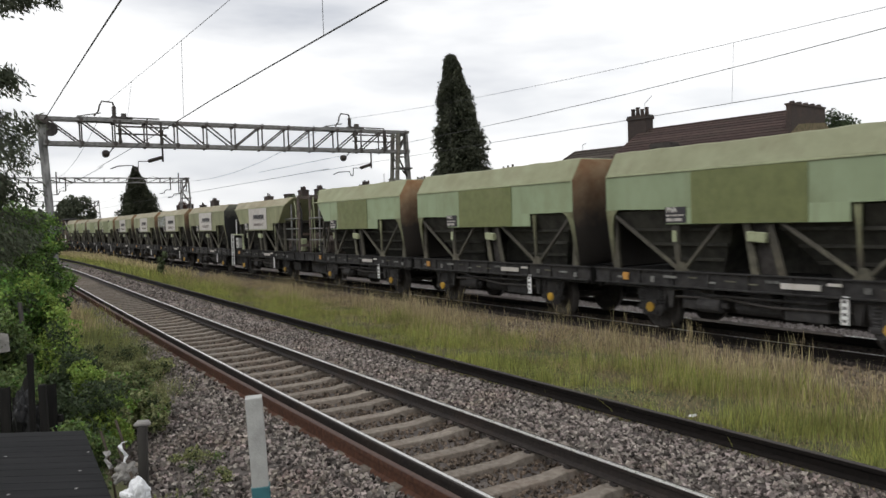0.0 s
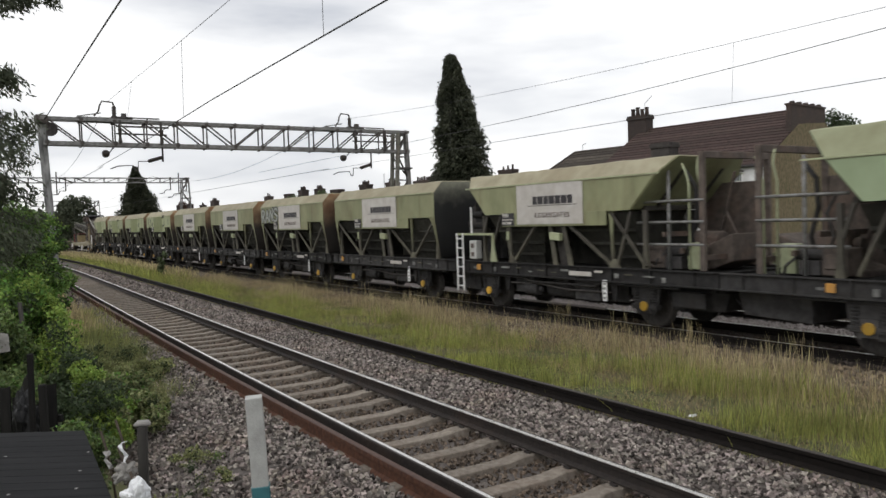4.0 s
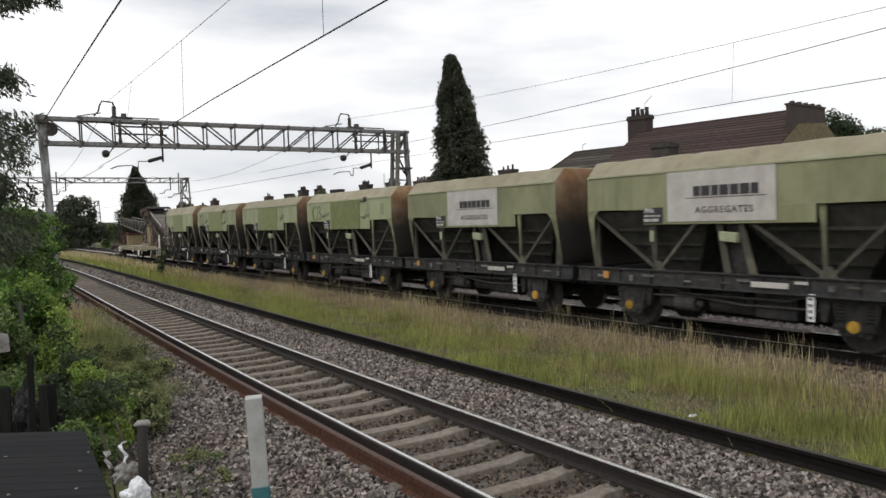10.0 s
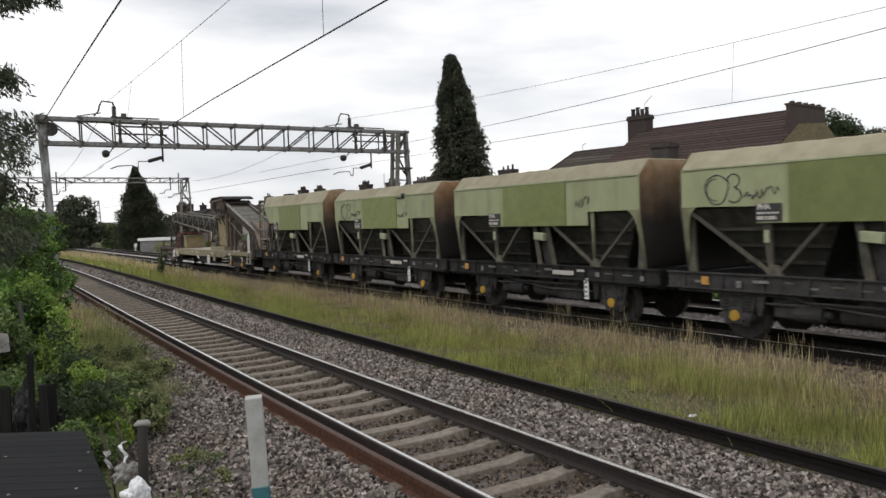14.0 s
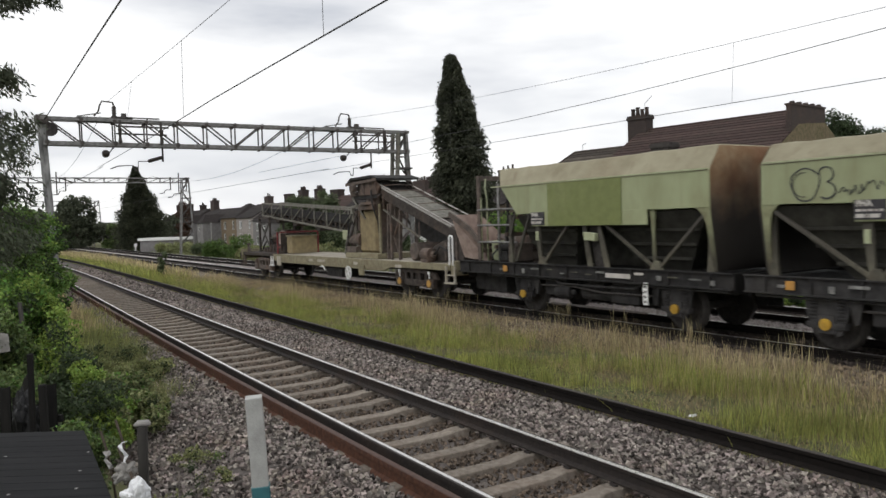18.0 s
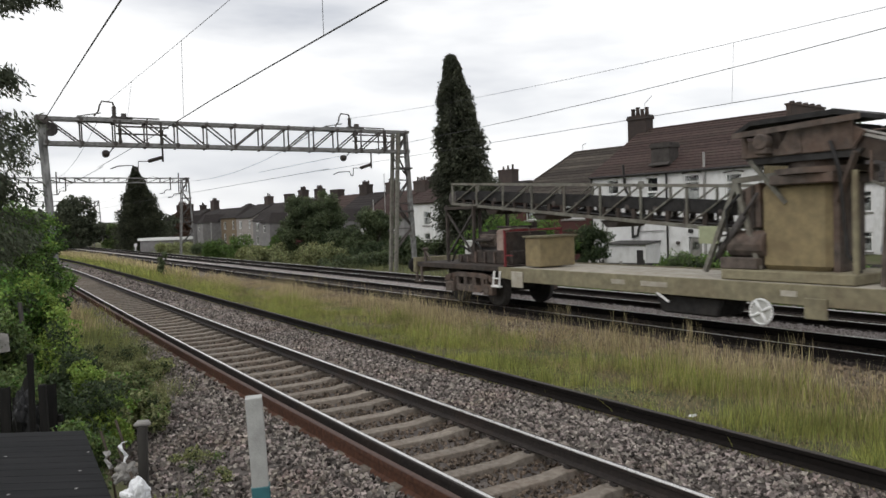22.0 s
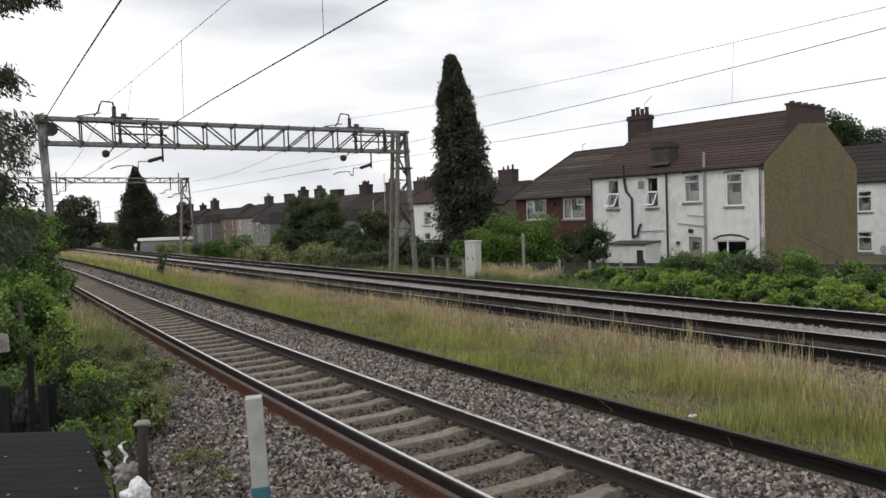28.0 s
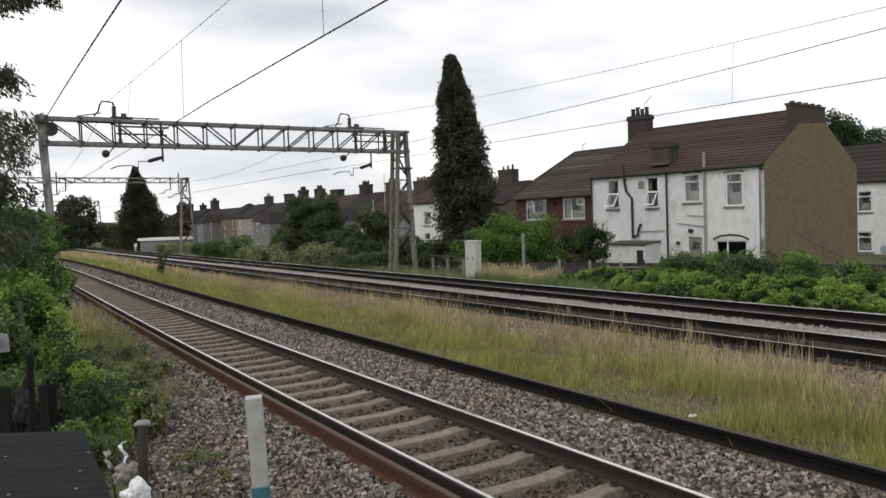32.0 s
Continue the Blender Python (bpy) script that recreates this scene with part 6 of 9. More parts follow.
# bright vine that falls in a ridge from the hedge to the ballast edge, dark below it
# lit ridge and shade beneath it are put into the leaf colours
VINE = [(-7.34, 13.6, 1.57), (-6.88, 13.2, 1.3), (-6.51, 12.7, 1.02), (-5.99, 12.2, 0.92), (-5.74, 11.7, 0.69), (-5.41, 11.2, 0.44), (-4.93, 10.7, 0.38), (-4.5, 10.2, 0.23), (-4.19, 9.7, 0.1), (-4.58, 11.0, 0.31), (-4.1, 10.4, 0.25), (-3.82, 10.0, 0.09)]
for k, (name_label, mat, sel) in enumerate((("bright green vine falling from the hedge", M_leaf_tip, VINE[:6]), ("bright bramble trailing over the ballast edge", M_leaf_tip, VINE[5:9]), ("grey green brambles creeping over the ballast edge", M_leaf_bank, VINE[8:]))):
    vr = np.random.default_rng(330 + k)
    bx, by, _ = sel[0]
    bz = -0.35
    ridge = []
    for (xa, ya, za), (xb, yb, zb) in zip(sel[:-1], sel[1:]):
        for u in (0.0, 0.35, 0.7):
            c = (xa + (xb - xa) * u - bx + vr.normal(0, 0.06), ya + (yb - ya) * u - by + vr.normal(0, 0.06), za + (zb - za) * u - bz - 0.08 + vr.normal(0, 0.05))
            ridge.append((*c, 0.17, 0.17, 0.15))
            if c[2] > 0.45:
                ridge.append((c[0] - 0.08, c[1] + 0.1, c[2] * 0.6, 0.15, 0.2, c[2] * 0.3))
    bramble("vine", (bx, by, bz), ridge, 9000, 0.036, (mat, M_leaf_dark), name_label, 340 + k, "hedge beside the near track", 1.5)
# this bush is coloured dark for the shade below the vine
near_bush(-5.5, 11.4, -0.4, 0.55, 0.4, 16, 0.2, 8000, 0.05, M_leaf_dark, "leaves coloured dark as shade under the trailing brambles", 310)
near_bush(-4.5, 10.9, -0.4, 0.1, 0.42, 22, 0.13, 5000, 0.042, M_leaf_weed, "dusty weeds at the ballast edge", 311)



# ---- tall tree at the near side, only its outer sprays show ----
def near_tree():
    rng = np.random.default_rng(401)
    base = (-8.75, 13.2, -0.2)
    t = thing("tree", pose(*base), "tall leafy tree with narrow leaves beside the fence", "tree")
    part("trunk", Geo().tube((0, 0, -0.4), (-0.2, 0, 4.0), 0.20, 12, 0.15).tube((-0.2, 0, 4.0), (0.0, -0.3, 8.2), 0.15, 10, 0.05), M_bark, t, "", 0, True)
    tips = [(1.25, 0.1, 3.0), (1.35, 0.0, 3.6), (1.3, -0.2, 2.3), (1.35, 0.1, 4.25), (1.35, 0.0, 5.25), (0.9, 0.3, 4.7), (1.7, -0.3, 6.55), (2.35, -0.5, 6.5), (0.6, -0.6, 6.2), (0.3, 0.4, 7.3), (-1.2, 0.6, 6.2), (-1.6, -0.8, 4.6), (-1.0, 1.2, 3.4), (0.6, 0.3, 3.6)]
    limbs(t, (-0.15, 0, 2.0), tips[:5], 0.06)
    limbs(t, (-0.1, -0.1, 4.2), [tips[5]] + tips[9:], 0.03)
    limbs(t, (0.0, -0.28, 7.9), tips[6:9], 0.02)
    bl = []
    for i, (x, y, z) in enumerate(tips):
        bl += clumps(rng, (x, y, z), (0.34, 0.34, 0.26) if 3 < i < 9 else (0.5, 0.5, 0.45), 6, 0.22 if 3 < i < 9 else 0.30)
    c, _ = blob_points(bl, 13000, rng, 0.1)
    d = np.tile(np.array([[0.4, 0.0, -0.5]]), (len(c), 1))
    part("crown", quads_object("crown", leaf_quads(c, 0.036, rng, 1.0, 3.2, d), M_leaf_tree), None, t)


near_tree()


# ---- grass ----
def blades(name, roots, height, width, mat, label, seed, lean=0.25, head=0.0):
    """Each blade is a bent strip of two pieces; head widens its upper half to a seed head."""
    rng = np.random.default_rng(seed)
    n = len(roots)
    a = rng.uniform(0, math.tau, n)
    side = np.stack([np.cos(a), np.sin(a), np.zeros(n)], 1) * (width * rng.uniform(0.6, 1.4, (n, 1)) * 0.5)
    swell = 0.85 + 0.2 * np.sin(roots[:, 0] * 1.3 + roots[:, 1] * 0.7) + 0.2 * np.sin(roots[:, 0] * 3.1 - roots[:, 1] * 1.9 + 1.0)
    h = ((height[0] + (height[1] - height[0]) * rng.random(n)) * swell)[:, None]
    b = rng.uniform(0, math.tau, n)
    ln = np.stack([np.cos(b), np.sin(b), np.zeros(n)], 1) * (lean * rng.random((n, 1))) * h
    up = np.array([[0, 0, 1.0]])
    mid = roots + up * h * 0.55 + ln * 0.35
    tip = roots + up * h * 0.98 + ln
    k = 1.0 if not head else 1 + head
    if head:
        v = np.stack([roots - side * 0.5, roots + side * 0.5, mid + side * 0.4, mid - side * 0.4, (mid * 0.45 + tip * 0.55) + side * k, (mid * 0.45 + tip * 0.55) - side * k, tip], 1)
        f = np.array([(0, 1, 2, 3), (3, 2, 4, 5)]), np.array([(5, 4, 6)])
        m = 7
    else:
        v = np.stack([roots - side, roots + side, mid + side * 0.8, mid - side * 0.8, tip], 1)
        f = np.array([(0, 1, 2, 3)]), np.array([(3, 2, 4)])
        m = 5
    base = m * np.arange(n)[:, None, None]
    faces = (f[0][None] + base).reshape(-1, 4).tolist() + (f[1][None] + base).reshape(-1, 3).tolist()
    me = bpy.data.meshes.new(name)
    me.from_pydata(v.reshape(-1, 3).tolist(), [], faces)
    me.materials.append(mat)
    return tagged(new(name, me), label, "grass", kind="stuff")


def strip_roots(rng, n, s0, s1, power=1.6, o_from=0.38, o_to=1.0, patch=0.0):
    """Roots on the grass strip between the disused rail and the train's track."""
    s = s0 + (s1 - s0) * rng.random(n) ** power
    k = np.clip((s - 10) / 68, 0, 1)
    near_edge = -7.85 + 1.35 * k * k * (3 - 2 * k) + 2.75
    w = o_from + (o_to - o_from) * rng.random(n)
    off = near_edge + (-1.25 - near_edge) * w
    if patch:
        keep = np.sin(s * 0.9) * np.cos(off * 1.7 + s * 0.23) + 0.6 * np.sin(s * 2.3 + off * 3) + rng.normal(0, 0.5, n) > patch
        s, off = s[keep], off[keep]
    a = np.interp(s, _s, _phi)
    return np.stack([np.interp(s, _s, _x) + off * np.cos(a), np.interp(s, _s, _y) + off * np.sin(a), np.interp(off, [-1.9, -1.15, -0.65], [-0.31, -0.26, -0.21])], 1)


def tufts(rng, roots, count, radius):
    """Several blades from each root, so that the grass stands in tussocks."""
    return np.repeat(roots, count, 0) + np.stack([rng.normal(0, radius, len(roots) * count), rng.normal(0, radius, len(roots) * count), np.zeros(len(roots) * count)], 1)


grng = np.random.default_rng(900)
blades("grass_blades", strip_roots(grng, 115000, 5, 60, 1.5, 0.07, 0.7, 0.35), (0.08, 0.32), 0.007, M_grass, "green grass between the tracks", 901, 0.5)
blades("grass_blades", tufts(grng, strip_roots(grng, 6500, 5, 60, 1.5, 0.05, 0.78, 0.35), 18, 0.06), (0.18, 0.5), 0.006, M_grass, "taller green grass between the tracks", 902, 0.4)
blades("grass_blades", strip_roots(grng, 26000, 50, 190, 1.2, 0.0, 0.9), (0.25, 0.6), 0.045, M_grass, "distant green grass between the tracks", 903, 0.4)
blades("dry_grass", tufts(grng, strip_roots(grng, 8200, 5, 75, 1.2, 0.42, 1.06, 0.45), 5, 0.07), (0.18, 0.56), 0.0036, M_straw, "dry straw coloured grass stalks beside the far track", 904, 0.22, 0.8)
blades("dry_grass", tufts(grng, strip_roots(grng, 4600, 5, 60, 1.4, 0.3, 1.05, 0.4), 4, 0.08), (0.2, 0.6), 0.0038, M_moor, "reddish seeding grass stalks between the tracks", 905, 0.2, 0.9)
blades("dry_grass", strip_roots(grng, 16000, 50, 190, 1.2, 0.4, 1.0), (0.3, 0.75), 0.022, M_straw, "distant dry grass between the tracks", 906, 0.3, 0.8)
blades("dry_grass", tufts(grng, strip_roots(grng, 1500, 5, 50, 1.3, 0.75, 1.15, 0.2), 5, 0.06), (0.15, 0.45), 0.005, M_straw, "short bleached grass tufts beside the far track", 908, 0.7, 0.3)
blades("dead_grass", strip_roots(grng, 95000, 5, 50, 1.4, 0.4, 1.2, -0.3), (0.04, 0.22), 0.0055, M_moor, "low brown dead grass beside the far track", 907, 0.9)


def edge_roots(rng, n, s0, s1, o0, o1, centre):
    s = rng.uniform(s0, s1, n)
    off = np.array([near_centre(v) for v in s]) + rng.uniform(o0, o1, n) if centre == "near" else rng.uniform(o0, o1, n)
    a = np.interp(s, _s, _phi)
    z = [ground_height(v, o) - 0.02 for v, o in zip(s, off)]
    return np.stack([np.interp(s, _s, _x) + off * np.cos(a), np.interp(s, _s, _y) + off * np.sin(a), z], 1)


blades("dry_grass", edge_roots(grng, 6000, 29, 38, -3.4, -1.9, "near"), (0.3, 0.75), 0.009, M_straw, "tuft of dry grass beside the near track", 910, 0.4, 0.6)
blades("grass_blades", edge_roots(grng, 9000, 19, 33, -4.2, -2.4, "near"), (0.12, 0.35), 0.011, M_grass, "grass on the edge of the near ballast", 911, 0.6)
blades("dry_grass", edge_roots(grng, 2600, 34, 39, 8.6, 10.6, "far"), (0.35, 0.95), 0.008, M_straw, "dry grass round the trackside cabinet", 912, 0.35, 0.8)
blades("grass_blades", edge_roots(grng, 9000, 40, 120, 7.6, 12.0, "far"), (0.2, 0.5), 0.02, M_leaf_bank, "rough green weeds on the far bank", 913, 0.5)
blades("grass_blades", edge_roots(grng, 5000, 29, 38, 7.4, 11.5, "far"), (0.15, 0.5), 0.014, M_leaf_mid, "green weeds beside the far track", 916, 0.6)
# a sapling in the grass strip
shrub("weed_sapling", tuple(T(51.0, -2.95, -0.3)), [(grng.normal(0, 0.08), grng.normal(0, 0.08), 0.1 + 0.14 * j, 0.22 - 0.012 * j, 0.22, 0.14) for j in range(10)], 900, 0.07, M_leaf_copse, "slender green weed standing in the grass strip", "weed", 950, 0.012, "", 0.1, 2.2)


def patch_roots(rng, n, p, q, half):
    """Roots in a band along the line from p to q."""
    u = rng.random(n)
    w = rng.normal(0, half * 0.5, n)
    x, y = p[0] + (q[0] - p[0]) * u, p[1] + (q[1] - p[1]) * u
    d = Vector((q[0] - p[0], q[1] - p[1], 0)).normalized()
    x, y = x - d.y * w, y + d.x * w
    return np.stack([x, y, [ground_height(-(a - 14.68) * 0.5323 + b * 0.8466, (a - 14.68) * 0.8466 + b * 0.5323) - 0.02 for a, b in zip(x, y)]], 1)


blades("grass_blades", patch_roots(grng, 30000, (-8.6, 19.5), (-4.9, 11.7), 0.9), (0.15, 0.5), 0.007, M_leaf_weed, "grass among the weeds beside the near ballast", 914, 0.6)
blades("dry_grass", patch_roots(grng, 500, (-7.6, 18.5), (-4.6, 11.5), 0.8), (0.25, 0.45), 0.005, M_straw, "dry stalks among the weeds beside the near ballast", 915, 0.5, 0.5)
blades("dry_grass", patch_roots(grng, 700, (-12.8, 26.0), (-8.6, 18.6), 1.0), (0.35, 0.7), 0.006, M_straw, "tall dry grass between the hedge and the near track", 917, 0.45, 0.6)
blades("grass_blades", patch_roots(grng, 9000, (-12.0, 25.0), (-7.4, 16.6), 1.0), (0.2, 0.5), 0.010, M_grass, "green grass between the hedge and the near track", 918, 0.5)
blades("grass_blades", tufts(grng, strip_roots(grng, 700, 5, 60, 1.4, -0.03, 0.06, 0.3), 14, 0.04), (0.12, 0.4), 0.008, M_grass, "grass tufts leaning over the disused rail", 919, 0.8)
blades("dry_grass", tufts(grng, strip_roots(grng, 1500, 5, 45, 1.3, 0.55, 1.12, 0.3), 4, 0.1), (0.5, 0.85), 0.0025, M_straw, "tall bleached seeding stalks beside the far track", 921, 0.25, 1.2)
blades("dead_grass", strip_roots(grng, 7000, 5, 50, 1.4, -0.03, 0.12, 0.2), (0.05, 0.22), 0.007, M_moor, "dead grass along the disused rail", 920, 0.9)
stones("ballast_stones", 26000, lambda rng, n: strip_roots(rng, n, 5, 48, 1.5, -0.04, 0.75), (0.018, 0.05), None, M_stone_strip, "brown stones and clods among the grass roots", 21)
blades("dead_grass", strip_roots(grng, 40000, 5, 48, 1.45, -0.03, 0.6, 0.0), (0.03, 0.13), 0.006, M_moor, "matted dead grass among the roots", 922, 1.6)
blades("grass_blades", strip_roots(grng, 24000, 5, 45, 1.5, 0.0, 0.6, 0.0), (0.03, 0.12), 0.008, M_leaf_weed, "small weeds among the grass roots", 923, 1.4)
# ---- trackside and near objects ----
cab = thing("equipment_cabinet", TM(38.5, 8.8, -0.42) @ pose(0, 0, 0, 0, 0, 20), "pale grey trackside equipment cabinet", "cabinet")
part("body", Geo().box(-0.32, 0.32, -0.24, 0.24, 0.0, 1.72), M_cabinet, cab, "", 0.02)
part("cap", Geo().box(-0.355, 0.355, -0.275, 0.275, 1.72, 1.80), M_cabinet, cab, "", 0.02)
for x in (-0.155, 0.155):
    dr = part("door", shared("cabinet_door", lambda: Geo().box(-0.145, 0.145, -0.012, 0.0, 0.12, 1.62), M_cabinet, 0.005), None, cab, m=pose(x, -0.243, 0))
    part("handle", shared("cabinet_handle", lambda: Geo().box(-0.015, 0.015, -0.035, -0.012, 0.85, 1.0), M_steel_dark), None, dr, "dark handle")

# garden fence: concrete posts with boards
for k in range(10):
    s = 22.0 + 1.85 * k
    o = 19.5 - 0.80 * k
    p = T(s, o, -0.95)
    q = T(s + 1.85, o - 0.80, -0.95)
    ang = math.degrees(math.atan2(q.y - p.y, q.x - p.x))
    f = thing("garden_fence", pose(p.x, p.y, p.z, 0, 0, ang), "dark wooden fence panel between weathered posts", "fence", "garden fence panels")
    ln = (q - p).length
    part("post", Geo().box(-0.05, 0.05, -0.05, 0.05, 0, 1.22), M_fence_wood, f, "grey weathered post", 0.01)
    for j in range(5):
        part("board", Geo().box(0.07, ln - 0.07, -0.015, 0.015, 0.08 + 0.2 * j, 0.26 + 0.2 * j), M_fence_wood, f)
# thin boundary posts by the far track
for k, (s, o, hh) in enumerate(((36.5, 10.3, 2.2), (35.0, 11.2, 0.95), (33.2, 11.4, 0.95), (31.6, 11.7, 0.95), (44.0, 9.9, 0.9), (42.5, 9.9, 0.9), (41.0, 9.9, 0.9))):
    p = T(s, o, -0.55)
    solid("boundary_post", Geo().box(-0.055, 0.055, -0.055, 0.055, -0.1, hh), M_sill, "tall concrete boundary post" if hh > 2 else "short concrete boundary post", "post", "boundary posts", bevel=0.012, m=pose(p.x, p.y, p.z, 0, 0, 25))
rail_fence = thing("boundary_railing", TM(42.5, 9.9, -0.5), "dark grey steel boundary railing", "railing")
for z in (0.25, 0.95):
    part("rail", Geo().box(-1.9, 1.9, -0.02, 0.02, z, z + 0.05), M_steel_dark, rail_fence)
for k in range(15):
    part("bar", shared("railing_bar", lambda: Geo().box(-0.012, 0.012, -0.012, 0.012, 0.05, 1.0), M_steel_dark), None, rail_fence, m=pose(-1.8 + 0.257 * k, 0, 0))
# slim poles seen among the gardens
for x, y, z0, z1, r in ((-5.5, 62.0, -0.9, 4.2, 0.06), (-4.7, 64.0, -0.9, 6.4, 0.035), (-28.5, 95.0, -1.0, 3.0, 0.06), (-19.0, 95.0, -1.0, 5.2, 0.035)):
    solid("garden_pole", Geo().tube((0, 0, 0), (0, 0, z1 - z0), r, 8, r * 0.8), M_pipe_grey, "thin grey pole among the gardens", "pole", m=pose(x, y, z0))
sig = thing("line_sign", TM(150.0, 7.6, -0.5), "small white sign on a post beside the distant line", "sign")
part("post", Geo().tube((0, 0, 0), (0, 0, 3.6), 0.07, 8), M_steel, sig)
part("board", Geo().box(-0.04, 0.04, -0.4, 0.4, 3.3, 4.75), M_frame, sig, "", 0.01)
mk = thing("line_marker", TM(106.0, 6.4, -0.45), "small white marker post beside the distant line", "marker")
part("post", Geo().tube((0, 0, 0), (0, 0, 0.75), 0.06, 8), M_frame, mk)
part("plate", Geo().box(-0.02, 0.02, -0.17, 0.17, 0.75, 1.15), M_frame, mk)

# parked car in the side street
def car():
    c = thing("car", pose(29.6, 47.6, HOUSE_Z, 0, 0, 128), "silver car parked beside the gable wall", "car")
    prof = [(-2.0, 0.35), (-2.05, 0.75), (-1.9, 0.95), (-1.3, 1.02), (-0.75, 1.42), (0.7, 1.45), (1.45, 1.0), (2.0, 0.88), (2.08, 0.6), (2.0, 0.35)]
    part("body", Geo().prism(prof, "y", -0.82, 0.82), M_car, c, "", 0.05)
    for s in (-1, 1):
        part("side_window", Geo().prism([(-1.1, 1.03), (-0.68, 1.36), (0.66, 1.39), (1.2, 1.03)], "y", s * 0.815, s * 0.828), M_dark_room, c)
        for x in (-1.25, 1.3):
            wh = part("wheel", shared("car_tyre", lambda: Geo().tube((0, -0.1, 0), (0, 0.1, 0), 0.31, 18), M_tyre, 0.03), None, c, m=pose(x, s * 0.75, 0.31))
            part("rim", shared("car_rim", lambda: Geo().tube((0, -0.115, 0), (0, 0.115, 0), 0.19, 14), M_steel, 0.01), None, wh)
    part("windscreen", Geo().add([(0.74, -0.7, 1.43), (0.74, 0.7, 1.43), (1.42, 0.74, 1.03), (1.42, -0.74, 1.03)], [(0, 1, 2, 3)]), M_dark_room, c, m=pose(0.02, 0, 0.02))


car()

# grey post in front of the camera, taped at its foot
gp = thing("fence_post", pose(-1.03, 4.3, -0.1, 0.6, -2.2, 12), "pale grey concrete fence post with turquoise tape", "post")
part("shaft", Geo().box(-0.046, 0.046, -0.045, 0.045, -0.2, 1.58), M_concrete, gp, "", 0.004)
part("tape", Geo().box(-0.05, 0.05, -0.049, 0.049, 0.99, 1.08), M_tape, gp, "turquoise tape", 0.006)
part("tape_tail", Geo().prism([(-0.02, 0.75), (0.06, 0.72), (0.055, 1.0), (-0.03, 1.0)], "y", -0.062, -0.054), M_tape, gp, "loose turquoise tape end")


def ground_at(x, y):
    c, s = math.cos(0.561313), math.sin(0.561313)
    return ground_height(-(x - 14.68) * s + y * c, (x - 14.68) * c + y * s)


# charcoal boards of a low deck in front of the camera
deck = thing("boarded_deck", pose(0, 0, 0), "charcoal grey boarded deck with white flecks", "decking")
for k in range(17):
    y0 = 3.95 + 0.147 * k
    right = -2.173 - 0.57 * (y0 + 0.07 - 4.853)
    part("board", Geo().prism([(-4.6, y0), (right + 0.04, y0), (right - 0.041, y0 + 0.144), (-4.6, y0 + 0.144)], "z", 0.724, 0.75), M_board, deck, "", 0.003)
for x, y in ((-3.35, 5.75), (-2.6, 5.35), (-2.45, 4.98), (-2.75, 5.8), (-2.85, 4.9)):
    part("white_fleck", shared("white_fleck", lambda: Geo().box(-0.009, 0.009, -0.007, 0.007, 0.0, 0.003), M_pipe_grey), None, deck, m=pose(x, y, 0.7505, 0, 0, 40 * x))
for x in (-4.4, -3.5, -2.95):
    part("joist", Geo().box(x - 0.04, x + 0.04, 4.0, 6.1, 0.6, 0.722), M_fence_wood, deck)
    for y in (4.1, 5.9):
        part("deck_leg", Geo().box(x - 0.045, x + 0.045, y - 0.045, y + 0.045, ground_at(x, y) - 0.2, 0.598), M_fence_wood, deck)


# stub posts, old fence timber and litter beside the deck
def stub(x, y, top, r, lean, label, cap=False, mat=None):
    z0 = ground_at(x, y) - 0.2
    h = top - z0
    t = thing("old_post", pose(x, y, z0, lean, lean * 0.6, 15), label, "post", "old fence posts")
    part("shaft", Geo().prism([(-r, -r * 0.8), (r * 0.9, -r), (r, r * 0.9), (-r * 0.8, r)], "z", 0, h), mat or M_fence_wood, t, "", 0.006)
    if cap:
        part("cap", Geo().prism([(-r * 1.7, -r * 1.2), (r * 1.9, -r), (r * 1.5, r * 1.3), (-r * 1.3, r * 1.5)], "z", h, h + 0.035), M_sill, t, "pale broken cap", 0.012)


stub(-3.93, 7.2, 1.30, 0.026, 1.5, "blackened timber fence post among brambles", mat=M_black_board)
stub(-3.63, 6.9, 1.05, 0.032, -3.0, "short blackened timber post behind the deck", mat=M_black_board)
stub(-2.27, 5.6, 1.0, 0.034, 1.6, "short timber post with a pale broken cap", True)
stub(-6.15, 11.3, 1.42, 0.028, -9.0, "leaning bleached timber post among brambles")


bf = thing("board_fence", pose(-5.15, 7.95, ground_at(-4.6, 7.9), 0, 0, -4), "blackened rotten board fence sunk in brambles", "fence")
frnd = random.Random(14)
for k in range(9):
    x, top = 0.125 * k, 0.95 + frnd.uniform(-0.2, 0.12) - 0.02 * k - ground_at(-4.6, 7.9)
    part("board", Geo().prism([(x, -0.2), (x + 0.115, -0.2), (x + 0.115 + frnd.uniform(-0.02, 0.02), top), (x + 0.06, top + frnd.uniform(-0.03, 0.06)), (x + frnd.uniform(-0.02, 0.02), top - frnd.uniform(0.0, 0.08))], "y", 0.0, 0.022), M_black_board, bf)
part("rail", Geo().box(-0.02, 1.15, 0.024, 0.07, 0.35, 0.42), M_black_board, bf)


